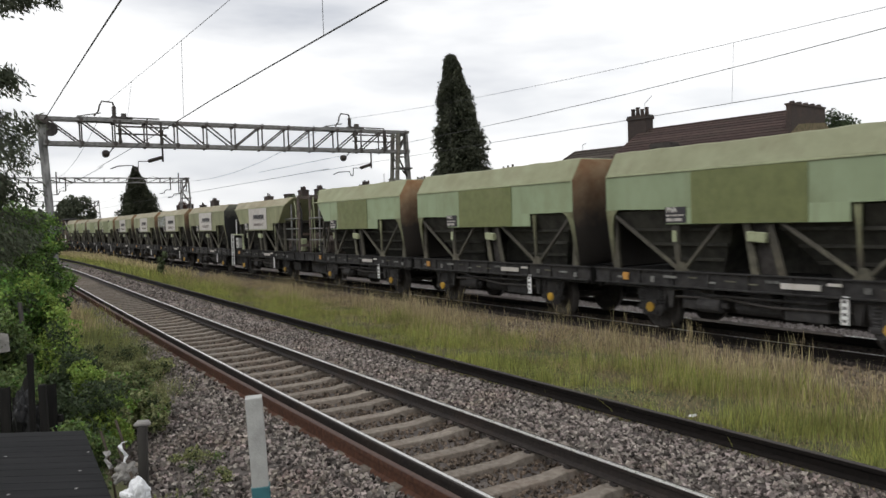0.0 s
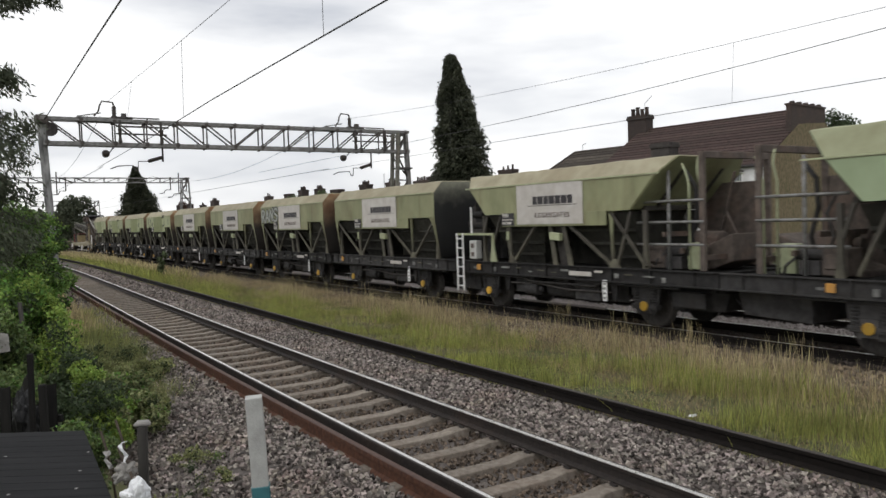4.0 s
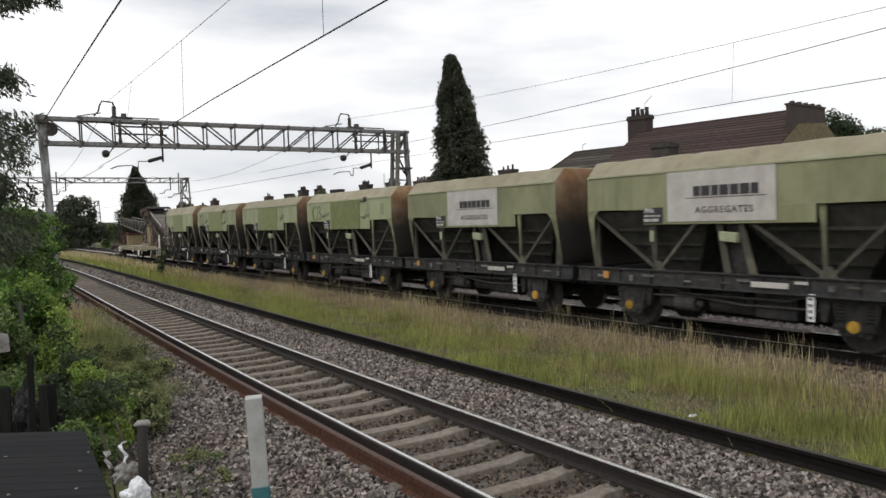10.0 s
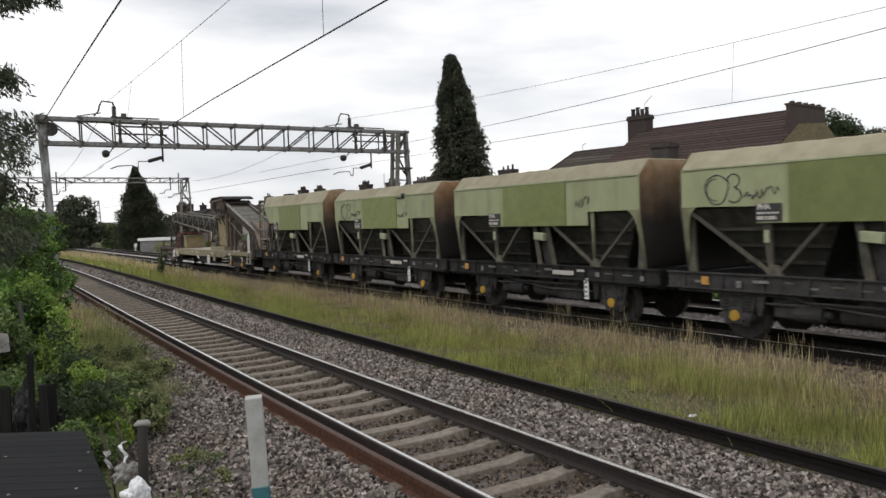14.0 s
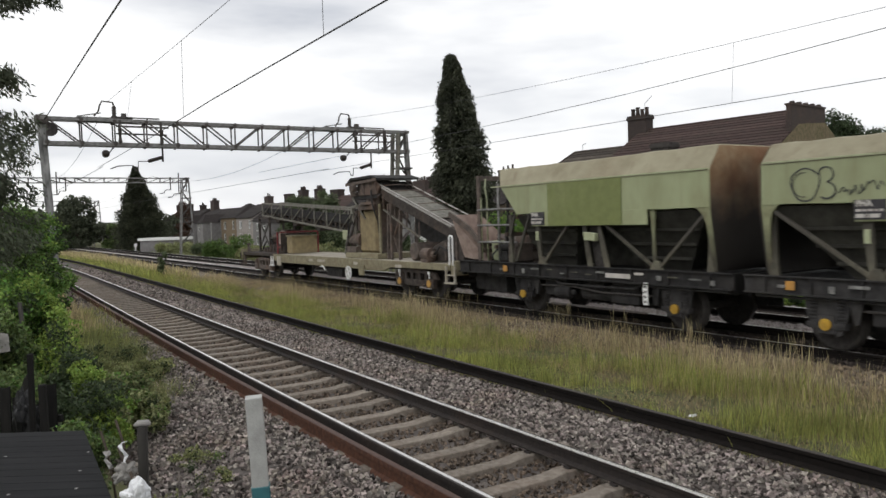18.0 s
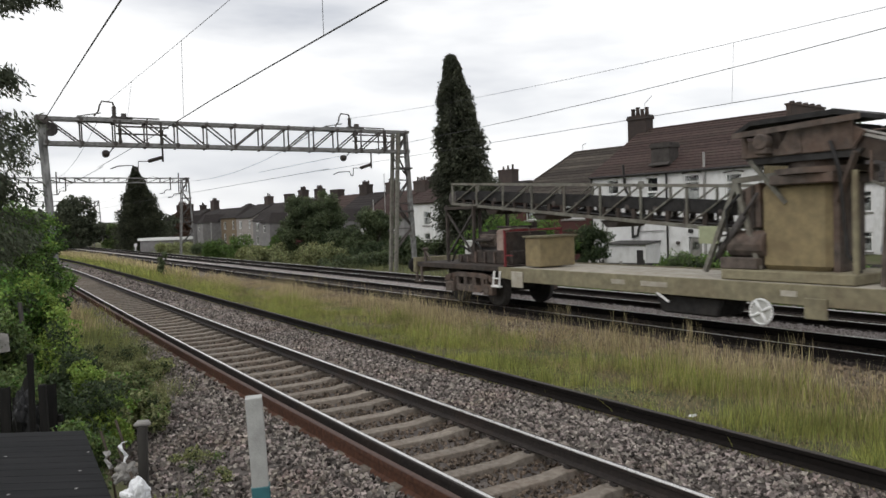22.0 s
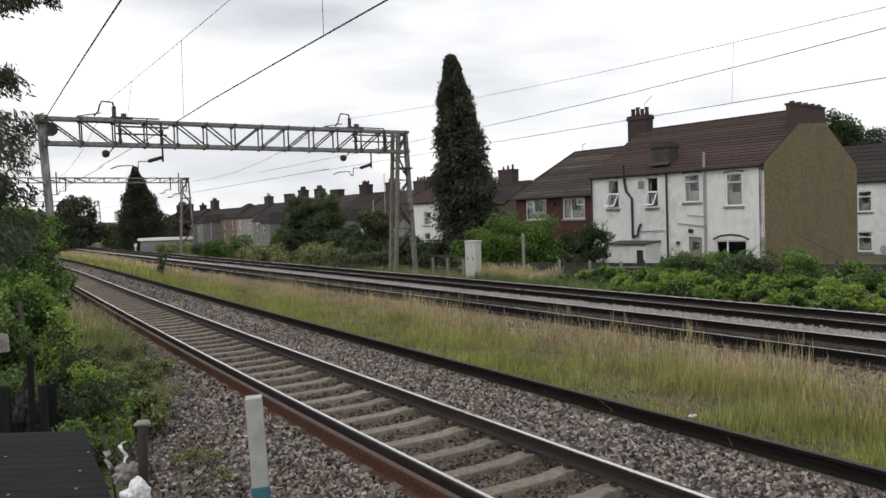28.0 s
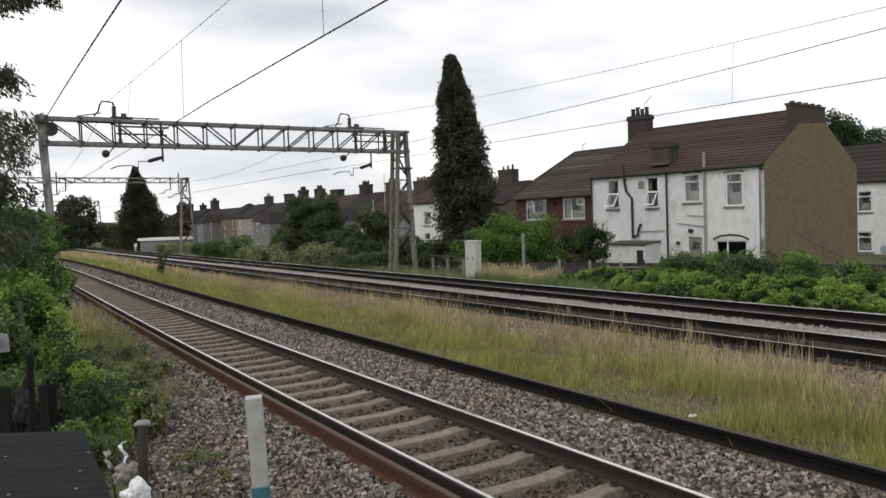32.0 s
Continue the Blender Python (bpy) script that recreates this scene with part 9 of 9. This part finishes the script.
def lattice(w, name, a, b, y, zt, zb, bays, r=0.05, label=""):
    """A lattice girder between x = a and b; zt, zb: heights of its chords at both ends."""
    def zz(p, x):
        return p[0] + (p[1] - p[0]) * (x - a) / (b - a)
    gd = part(name, Geo().beam((a, y, zt[0]), (b, y, zt[1]), r * 1.4), M_truss, w, label)
    part("lower_chord", Geo().beam((a, y, zb[0]), (b, y, zb[1]), r * 1.8, r * 1.7), M_truss, gd, "worn grey lower chord")
    for k in range(bays + 1):
        x = a + (b - a) * k / bays
        part("lattice_post", Geo().beam((x, y, zz(zb, x)), (x, y, zz(zt, x)), r, r, up=(1, 0, 0)), M_truss, gd)
        if k < bays:
            x2 = a + (b - a) * (k + 1) / bays
            part("lattice_diagonal", Geo().beam((x, y, zz(zb, x)), (x2, y, zz(zt, x2)), r * 0.8, r * 0.6), M_truss, gd)
    return gd


def conveyor_wagon():
    w = thing("conveyor_wagon", pose(0, 0, 0), "grimy tan bogie wagon carrying unloading conveyors", "railway wagon", "wagons of the stone train")
    part("deck", Geo().box(-10.85, 3.45, -1.2, 1.2, 1.0, 1.08), M_deck, w, "pale dusty steel deck")
    for s in (-1, 1):
        y = s * 1.22
        part("side_beam", Geo().prism([(-10.9, 1.11), (3.5, 1.11), (3.5, 0.92), (0.0, 0.90), (-0.6, 0.76), (-9.9, 0.76), (-10.9, 0.84)], "y", min(y, y - s * 0.06), max(y, y - s * 0.06)), M_dust, w, "dusty olive side beam", 0.008)
        part("bracket", Geo().box(-10.3, -9.85, min(y, y + s * 0.05), max(y, y + s * 0.05), 0.62, 1.02), M_deck, w, "", 0.01)
        part("bracket", Geo().box(-2.3, -1.9, min(y, y + s * 0.05), max(y, y + s * 0.05), 0.55, 0.9), M_dust, w, "", 0.01)
    for x, a in ((-5.6, 0.35), (-6.6, 0.2), (-2.6, 0.15), (0.5, 0.2)):
        part("data_plate", Geo().box(x - a, x + a, -1.232, -1.224, 0.90, 1.0), M_deck, w, "pale worn plate")
    part("under_tank", Geo().prism([(-5.8, 0.74), (-4.1, 0.74), (-4.25, 0.36), (-5.6, 0.36)], "y", -1.0, -0.2), M_under, w, "dark tapered under tank", 0.04)
    part("centre_sill", Geo().box(-14.8, 4.0, -0.25, 0.25, 0.72, 0.99), M_under, w)
    part("rear_platform", Geo().box(-15.2, -10.95, -1.15, 1.15, 0.98, 1.12), M_machine_dark, w, "grimy rear platform", 0.01)
    part("rear_headstock", Geo().box(-15.35, -15.2, -1.2, 1.2, 0.8, 1.25), M_dust, w, "dusty tan rear headstock", 0.01)
    part("front_headstock", Geo().box(3.5, 3.75, -1.2, 1.2, 0.78, 1.2), M_dust, w, "", 0.02)
    for x, d in ((3.75, 1), (-15.35, -1)):
        for y in (-0.87, 0.87):
            part("buffer", shared("buffer", lambda: Geo().tube((0, 0, 0.98), (0.42, 0, 0.98), 0.11, 14).tube((0.42, 0, 0.98), (0.48, 0, 0.98), 0.24, 18), M_under, 0.01), None, w, m=pose(x, y, 0, 0, 0, 0 if d > 0 else 180))
    bogie(w, 1.3, 1)
    bogie(w, -12.45, 0)
    # tan locker
    bx = part("locker", Geo().box(-10.35, -9.75, -0.75, 0.42, 1.12, 1.86), M_tan, w, "tan steel locker", 0.02)
    part("locker_lid", Geo().box(-10.4, -9.7, -0.8, 0.47, 1.86, 1.91), M_dust, bx, "", 0.01)
    # darker brown sheet puts the shade of this end into colour
    part("locker_end", Geo().box(-10.362, -10.351, -0.73, 0.4, 1.13, 1.85), M_machine, bx, "end plate browned as the shaded side")
    # slewing column and head
    part("column_base", Geo().box(-4.3, -1.7, -0.8, 0.8, 1.09, 1.28), M_dust, w, "", 0.02)
    col = part("column", Geo().box(-3.62, -2.27, -0.52, 0.42, 1.28, 2.86), M_tan, w, "tan steel column", 0.09)
    # brown sheet on the side turned from the light, shade put into colour
    part("column_end", Geo().box(-2.268, -2.15, -0.44, 0.36, 1.28, 2.86), M_machine, col, "end plate browned as the shaded side", 0.01)
    part("column_band", Geo().box(-3.3, -2.1, -0.72, 0.72, 2.82, 3.0), M_machine, col, "", 0.02)
    # transfer head: a turntable ring, open side plates, a drum and a flat black hood
    hd = part("turntable_ring", Geo().tube((-2.65, 0, 3.0), (-2.65, 0, 3.1), 0.85, 28).tube((-2.65, 0, 3.1), (-2.65, 0, 3.22), 0.62, 24), M_machine, w, "rusty brown turntable flange")
    part("head_floor", Geo().prism([(-3.7, 3.22), (-1.7, 3.22), (-1.6, 3.34), (-3.8, 3.34)], "y", -0.7, 0.7), M_under, hd)
    for y in (-0.74, 0.66):
        part("head_side_plate", Geo().prism([(-3.85, 3.34), (-3.85, 3.66), (-3.62, 3.66), (-3.5, 3.5), (-3.1, 3.46), (-2.9, 3.78), (-1.85, 3.8), (-1.55, 3.62), (-1.75, 3.34)], "y", y, y + 0.08), M_machine, hd, "", 0.012)
        part("head_rib", Geo().beam((-2.7, y + 0.02, 3.36), (-2.75, y + 0.02, 3.78), 0.08, 0.16, up=(1, 0, 0)), M_machine, hd)
    part("head_drum", Geo().tube((-3.3, -0.62, 3.62), (-3.3, 0.62, 3.62), 0.2, 16), M_machine, hd, "rust brown drum", 0.01)
    part("drum_motor", Geo().tube((-3.3, -0.98, 3.6), (-3.3, -0.76, 3.6), 0.15, 12).box(-3.42, -3.18, -0.95, -0.76, 3.38, 3.5), M_machine, hd, "", 0.02)
    part("inner_core", Geo().box(-2.9, -1.95, -0.55, 0.55, 3.34, 3.8), M_under, hd)
    part("head_hood", Geo().prism([(-3.95, 3.82), (-3.6, 4.0), (-1.95, 4.02), (-1.55, 3.9), (-1.55, 3.83), (-1.98, 3.93), (-3.58, 3.92), (-3.95, 3.75)], "y", -0.85, 0.85), M_under, hd)
    part("hood_rim", Geo().beam((-3.95, -0.86, 3.77), (-1.55, -0.86, 3.85), 0.03, 0.1), M_machine, hd)
    for x in (-3.75, -1.75):
        part("hood_post", Geo().beam((x, -0.7, 3.34), (x, -0.8, 3.85), 0.06, 0.06, up=(1, 0, 0)), M_machine, hd)
    part("head_bracket", Geo().beam((-3.7, -0.7, 3.3), (-3.1, -0.5, 2.5), 0.09, 0.08), M_truss, hd)
    part("head_bracket", Geo().beam((-1.7, -0.7, 3.3), (-2.15, -0.5, 2.5), 0.09, 0.08), M_machine, hd)
    part("head_cable", Geo().path([(-2.1, -0.78, 3.5), (-1.9, -0.85, 3.0), (-2.0, -0.6, 2.4), (-1.95, -0.55, 1.6), (-1.7, -0.6, 1.3)], 0.03, 6), M_under, hd, "black hydraulic hose", 0, True)
    part("head_motor", Geo().tube((-4.3, -0.4, 1.75), (-3.5, -0.4, 1.75), 0.26, 14).box(-4.4, -3.6, -0.7, 0.0, 1.28, 1.5), M_machine, w, "rusty drive motor", 0.02)
    # gear between the boom's foot and the column
    tf = part("transfer_chute", Geo().prism([(-4.15, 2.75), (-3.64, 2.9), (-3.64, 2.05), (-3.95, 2.1)], "y", -0.5, 0.5), M_machine, w, "rust brown transfer chute", 0.02)
    part("chute_rib", Geo().box(-4.02, -3.95, -0.54, -0.5, 2.1, 2.75).box(-3.8, -3.74, -0.54, -0.5, 2.05, 2.85), M_machine_dark, tf)
    part("slew_cylinder", Geo().tube((-4.5, -0.62, 1.5), (-3.9, -0.62, 2.3), 0.07, 10).tube((-3.9, -0.62, 2.3), (-3.6, -0.62, 2.7), 0.035, 8), M_steel_dark, tf, "grey hydraulic cylinder", 0, True)
    part("slew_hose", Geo().path([(-4.6, -0.6, 1.4), (-4.2, -0.7, 1.9), (-4.3, -0.62, 2.4), (-4.0, -0.6, 2.7)], 0.025, 6), M_under, tf, "black hydraulic hose", 0, True)
    # inclined conveyor
    a, b = Vector((-2.2, 0, 3.55)), Vector((3.05, 0, 1.86))
    d = (b - a).normalized()
    n = Vector((-d.z, 0, d.x)) * (1 if d.x > 0 else -1)
    inc = part("inclined_conveyor", Geo().beam(a, b, 1.1, 0.22), M_machine_dark, w, "dark steel conveyor trough")
    for s in (-0.58, 0.58):
        part("trough_side", Geo().beam(a + Vector((0, s, 0)), b + Vector((0, s, 0)), 0.07, 0.31), M_machine_dark, inc)
    part("belt_cover", Geo().beam(a + n * 0.17 + d * 0.9, b + n * 0.17 - d * 1.4, 0.9, 0.03), M_truss, inc, "worn grey belt cover")
    part("side_cover", Geo().beam(a + n * 0.2 + d * 0.2 + Vector((0, -0.63, 0)), b + n * 0.2 - d * 0.4 + Vector((0, -0.63, 0)), 0.03, 0.05), M_belt, inc, "pale grey side strip")
    for s in (-1, 1):
        part("cover_rail", Geo().tube(a + n * 0.26 + Vector((0, s * 0.6, 0)), b + n * 0.26 + Vector((0, s * 0.6, 0)), 0.022, 8), M_belt, inc)
    for k in range(6):
        q = a.lerp(b, 0.12 + 0.14 * k) + n * 0.22
        part("belt_hoop", Geo().path([q + Vector((0, -0.6, 0)), q + n * 0.08 + Vector((0, -0.55, 0)), q + n * 0.11, q + n * 0.08 + Vector((0, 0.55, 0)), q + Vector((0, 0.6, 0))], 0.016, 6), M_machine, inc)
    # hanging side frame below the conveyor
    q0, q1 = a + Vector((0.7, -0.62, -0.75)), a + d * 3.2 + Vector((0, -0.62, -0.72))
    part("walkway_rail", Geo().beam(q0, q1, 0.05), M_truss, inc)
    for k in range(4):
        p = q0.lerp(q1, k / 3)
        part("walkway_post", Geo().beam(p, p + Vector((0, 0, 0.5)), 0.04, up=(1, 0, 0)), M_machine, inc)
    part("tail_box", Geo().prism([(1.5, 1.1), (3.3, 1.1), (3.3, 1.7), (2.9, 1.82), (2.2, 1.75), (1.6, 1.55)], "y", -0.6, 0.6), M_machine_dark, w, "grimy conveyor tail box", 0.02)
    for x, z0, z1 in ((1.75, 1.15, 1.5), (2.4, 1.15, 1.7), (3.0, 1.15, 1.72)):
        part("tail_box_rib", Geo().box(x - 0.04, x + 0.04, -0.65, -0.602, z0, z1), M_machine, w)
    # added plate: the shadowed space under the incline as a dark sheet
    part("under_guard", Geo().prism([(-0.9, 1.95), (1.5, 1.2), (1.6, 2.0), (-0.9, 2.85)], "y", 0.3, 0.36), M_under, w, "dark plate standing for shade under the conveyor")
    part("gear_case", Geo().box(0.2, 1.05, -0.55, 0.2, 1.09, 1.5).tube((0.6, -0.7, 1.4), (0.6, 0.3, 1.4), 0.28, 16), M_machine, w, "grimy gear case", 0.03)
    part("tail_motor", Geo().tube((1.5, -0.85, 1.34), (1.95, -0.85, 1.34), 0.2, 14).tube((1.95, -0.85, 1.34), (2.1, -0.85, 1.34), 0.1, 10).box(1.5, 1.9, -1.0, -0.7, 1.09, 1.2), M_machine, w, "rusty tail motor", 0.02)
    part("tail_hose", Geo().path([(2.1, -0.85, 1.34), (2.5, -0.9, 1.6), (2.9, -0.8, 1.4), (3.2, -0.8, 1.15)], 0.03, 6), M_under, w, "black hydraulic hose", 0, True)
    for x in (-1.35, -0.55):
        part("trestle_post", Geo().box(x - 0.45, x - 0.36, -0.68, -0.6, 1.09, 3.0), M_dust if x < -1 else M_machine, w, "", 0.008)
        for s in (-1, 1):
            part("trestle_leg", Geo().beam((x, s * 0.55, 1.09), (x + 0.1, s * 0.55, 3.0 - 0.32 * (x + 1.35)), 0.1, 0.08, up=(1, 0, 0)), M_machine, w)
    part("trestle_brace", Geo().beam((-1.35, -0.55, 1.2), (-0.5, -0.55, 2.5), 0.06).beam((-0.55, -0.55, 1.2), (-1.3, -0.55, 2.5), 0.06), M_machine, w)
    # receiving chute
    ch = part("receiving_chute", Geo().add([(3.05, -0.85, 2.52), (4.5, -0.8, 1.72), (4.4, -0.5, 1.15), (3.35, -0.6, 1.28), (3.05, 0.2, 2.52), (4.5, 0.2, 1.72), (4.4, 0.2, 1.15), (3.35, 0.2, 1.28)],
                                           [(0, 1, 2, 3), (5, 4, 7, 6), (4, 0, 3, 7), (1, 5, 6, 2), (3, 2, 6, 7)]), M_pink, w, "pale rusty receiving chute")
    part("chute_rim", Geo().beam((3.0, -0.87, 2.55), (4.0, -0.85, 2.1), 0.05, 0.16).beam((4.0, -0.85, 2.1), (4.55, -0.82, 1.66), 0.05, 0.14).beam((4.53, -0.82, 1.68), (4.53, 0.2, 1.68), 0.05, 0.14), M_machine, ch)
    # long delivery boom
    zt, zb = (3.45, 2.86), (2.86, 2.0)
    for y in (-0.48, 0.48):
        lattice(w, "boom_girder", -14.1, -4.1, y, zt, zb, 8, 0.045, "grey lattice boom girder")
    part("boom_belt", Geo().beam((-14.0, 0, 3.08), (-4.0, 0, 2.38), 0.8, 0.07), M_under, w, "dark rubber conveyor belt")
    part("boom_return_belt", Geo().beam((-14.0, 0, 2.92), (-4.0, 0, 2.08), 0.8, 0.03), M_under, w)
    for k in range(12):
        x = -13.7 + 0.83 * k
        z = 3.02 - 0.07 * (x + 14.0)
        part("idler_roller", shared("idler_roller", lambda: Geo().tube((0, -0.44, 0), (0, 0.44, 0), 0.07, 10), M_steel_dark, 0, True), None, w, m=pose(x, 0, z))
    for y in (-0.42, 0.42):
        part("belt_skirt", Geo().beam((-14.0, y, 3.12), (-4.0, y, 2.42), 0.03, 0.24), M_under, w, "black belt skirt")
    for k in range(20):
        x = -13.6 + 0.48 * k
        part("roller_hanger", shared("roller_hanger", lambda: Geo().box(-0.05, 0.05, -0.43, -0.36, -0.3, 0.0).box(-0.05, 0.05, 0.36, 0.43, -0.3, 0.0).tube((0, -0.36, -0.24), (0, 0.36, -0.24), 0.05, 8), M_machine_dark), None, w, m=pose(x, 0, 3.02 - 0.07 * (x + 14.0)))
    for x in (-12.2, -10.1, -7.6):
        z = 2.82 - 0.086 * (x + 14.1)
        part("return_roller_guard", Geo().prism([(x - 0.32, z), (x + 0.32, z - 0.03), (x + 0.22, z - 0.16), (x - 0.1, z - 0.17)], "y", -0.46, 0.46), M_machine_dark, w, "", 0.02)
    part("boom_head_drum", Geo().tube((-14.15, -0.46, 3.02), (-14.15, 0.46, 3.02), 0.2, 16), M_steel_dark, w)
    for s in (-1, 1):
        part("boom_stay", Geo().beam((-4.2, s * 0.5, 2.95), (-3.0, s * 0.62, 3.02), 0.1), M_truss, w)
        part("boom_stay", Geo().beam((-4.9, s * 0.5, 1.2), (-4.1, s * 0.55, 2.9), 0.09), M_truss, w)
        part("boom_stay", Geo().beam((-3.6, s * 0.55, 1.2), (-4.1, s * 0.55, 2.9), 0.09), M_truss, w)
    part("warning_board", Geo().box(-5.0, -4.55, -0.56, -0.53, 1.75, 2.1), M_pale, w, "blank greenish plate", 0.004)
    # boom rest at the rear
    for y in (-0.6, 0.6):
        for x in (-14.25, -12.85):
            part("rest_post", Geo().box(x - 0.045, x + 0.045, y - 0.045, y + 0.045, 1.12, 2.82 - 0.09 * (x + 14.25)), M_machine_dark, w, "", 0.008)
    part("rest_brace", Geo().beam((-14.25, -0.6, 2.6), (-12.85, -0.6, 1.3), 0.05, 0.045).beam((-12.85, -0.6, 2.6), (-14.25, -0.6, 1.3), 0.05, 0.045), M_steel_dark, w)
    part("rest_beam", Geo().box(-14.32, -12.78, -0.66, 0.66, 2.68, 2.76), M_machine_dark, w)
    # power pack
    en = part("power_pack", Geo().prism([(-13.75, 1.12), (-11.1, 1.12), (-11.1, 1.5), (-12.9, 1.5), (-13.1, 1.38), (-13.75, 1.34)], "y", -0.6, 0.6), M_machine_dark, w, "grimy diesel power pack", 0.03)
    for x in (-13.5, -13.15, -12.75, -12.3, -11.85):
        part("base_rib", Geo().box(x - 0.03, x + 0.03, -0.66, -0.602, 1.14, 1.34 if x < -13 else 1.46), M_machine, en)
    part("engine_block", Geo().box(-12.72, -11.95, -0.5, 0.35, 1.58, 1.95).box(-12.66, -12.3, -0.56, -0.5, 1.62, 1.9).box(-12.2, -12.02, -0.58, -0.5, 1.66, 1.86), M_machine, en, "dusty brown engine block", 0.03)
    part("engine_cover", Geo().box(-12.78, -11.9, -0.42, 0.3, 1.952, 2.0).box(-12.6, -12.4, -0.3, 0.0, 2.0, 2.06), M_machine_dark, en, "", 0.01)
    part("sump", Geo().box(-12.68, -11.98, -0.42, 0.3, 1.48, 1.58), M_under, en)
    part("manifold", Geo().tube((-12.7, -0.62, 1.78), (-12.0, -0.62, 1.78), 0.05, 8).tube((-12.55, -0.62, 1.78), (-12.55, -0.5, 1.78), 0.04, 6).tube((-12.15, -0.62, 1.78), (-12.15, -0.5, 1.78), 0.04, 6), M_machine_dark, en, "", 0, True)
    part("cooler_box", Geo().prism([(-11.88, 1.46), (-11.3, 1.46), (-11.3, 2.1), (-11.5, 2.1), (-11.88, 2.06)], "y", -0.55, 0.5), M_pink, en, "dusty rust brown cooler box", 0.04)
    part("cooler_top", Geo().box(-11.9, -11.25, -0.5, 0.45, 2.1, 2.16), M_machine_dark, en, "", 0.02)
    part("filler_cap", Geo().tube((-11.25, 0.3, 2.1), (-11.25, 0.3, 2.26), 0.08, 10), M_machine_dark, en)
    part("air_filter", Geo().tube((-13.0, -0.2, 1.86), (-12.74, -0.2, 1.86), 0.15, 12).tube((-12.9, -0.2, 1.5), (-12.9, -0.2, 1.75), 0.05, 8), M_machine_dark, en, "", 0.02)
    part("hydraulic_pump", Geo().tube((-13.3, -0.35, 1.5), (-12.8, -0.35, 1.5), 0.12, 12).box(-13.15, -12.95, -0.5, -0.2, 1.36, 1.66).tube((-13.5, -0.35, 1.46), (-13.3, -0.35, 1.5), 0.07, 10), M_machine_dark, en, "", 0.015)
    part("pump_hose", Geo().path([(-13.5, -0.35, 1.46), (-13.8, -0.45, 1.62), (-14.0, -0.5, 1.4), (-14.1, -0.55, 1.14)], 0.03, 6), M_under, en, "black hydraulic hose", 0, True)
    part("pump_hose", Geo().path([(-13.1, -0.4, 1.66), (-12.95, -0.6, 1.82), (-12.7, -0.62, 1.7), (-12.4, -0.64, 1.5)], 0.025, 6), M_under, en, "black hydraulic hose", 0, True)
    part("brake_stand", Geo().box(-15.12, -15.04, -0.95, -0.87, 1.12, 1.5).tube((-15.08, -1.0, 1.5), (-15.08, -0.82, 1.5), 0.05, 8).beam((-15.1, -0.9, 1.45), (-14.75, -0.9, 1.14), 0.04), M_machine, w, "", 0.006)
    part("end_step", Geo().box(-15.3, -15.22, -1.16, -1.1, 0.5, 0.85).box(-15.0, -14.92, -1.16, -1.1, 0.5, 0.98).box(-15.3, -14.92, -1.2, -1.06, 0.5, 0.54), M_machine, w)
    fr = part("red_frame", Geo().box(-10.89, -10.6, -0.99, -0.95, 1.38, 1.42).box(-10.95, -10.89, -1.0, -0.94, 1.1, 2.08).box(-10.95, -10.89, 0.94, 1.0, 1.1, 2.08).box(-10.95, -10.89, -1.0, 1.0, 2.02, 2.08), M_red, w, "red painted guard frame", 0.006)
    part("red_panel", Geo().box(-11.25, -11.21, -0.7, 0.7, 1.2, 2.0), M_machine_dark, fr, "dark maroon panel")
    part("grab_hoop", Geo().path([(-10.9, -0.97, 2.05), (-10.4, -0.97, 2.12), (-9.9, -0.97, 2.12), (-9.85, -0.97, 1.95)], 0.02, 6), M_machine, fr)
    # steps, grab rails and handbrake wheel
    part("grab_rail", Geo().path([(3.52, -1.24, 1.08), (3.52, -1.24, 1.85), (3.56, -1.24, 1.92), (3.66, -1.24, 1.92), (3.70, -1.24, 1.85), (3.70, -1.24, 1.08)], 0.028, 8), M_frame, w, "white grab rail")
    part("step", Geo().box(3.35, 3.40, -1.3, -1.24, 0.55, 1.05).box(3.8, 3.85, -1.3, -1.24, 0.55, 1.05).box(3.35, 3.85, -1.34, -1.2, 0.55, 0.59).box(3.35, 3.85, -1.3, -1.26, 0.78, 0.82), M_deck, w, "pale yellow shunter's step")
    part("step", Geo().path([(-11.05, -1.24, 1.0), (-11.12, -1.24, 0.62), (-10.85, -1.24, 0.62), (-10.8, -1.24, 1.0)], 0.035, 6).box(-11.1, -10.82, -1.27, -1.21, 0.79, 0.83).box(-11.15, -10.8, -1.3, -1.18, 0.58, 0.62), M_frame, w, "white rear step")
    hw = Geo()
    for k in range(24):
        t0, t1 = k * math.tau / 24, (k + 1) * math.tau / 24
        hw.tube((-3.1 + 0.22 * math.cos(t0), -1.28, 0.60 + 0.22 * math.sin(t0)), (-3.1 + 0.22 * math.cos(t1), -1.28, 0.60 + 0.22 * math.sin(t1)), 0.022, 6)
    for k in range(4):
        t0 = k * math.tau / 4 + 0.5
        hw.tube((-3.1, -1.28, 0.6), (-3.1 + 0.22 * math.cos(t0), -1.28, 0.60 + 0.22 * math.sin(t0)), 0.03, 6)
    wh = part("brake_wheel", hw, M_frame, w, "white handbrake wheel", 0, True)
    part("brake_disc", Geo().tube((-3.1, -1.272, 0.6), (-3.1, -1.25, 0.6), 0.215, 20), M_cabinet, wh)
    part("brake_lever", Geo().beam((-5.5, -1.24, 0.78), (-5.2, -1.24, 0.62), 0.05, 0.03), M_frame, w, "white brake lever")
    return w


WAGONS.append((conveyor_wagon(), -6.97 + PITCH * 8, AB))


motions()
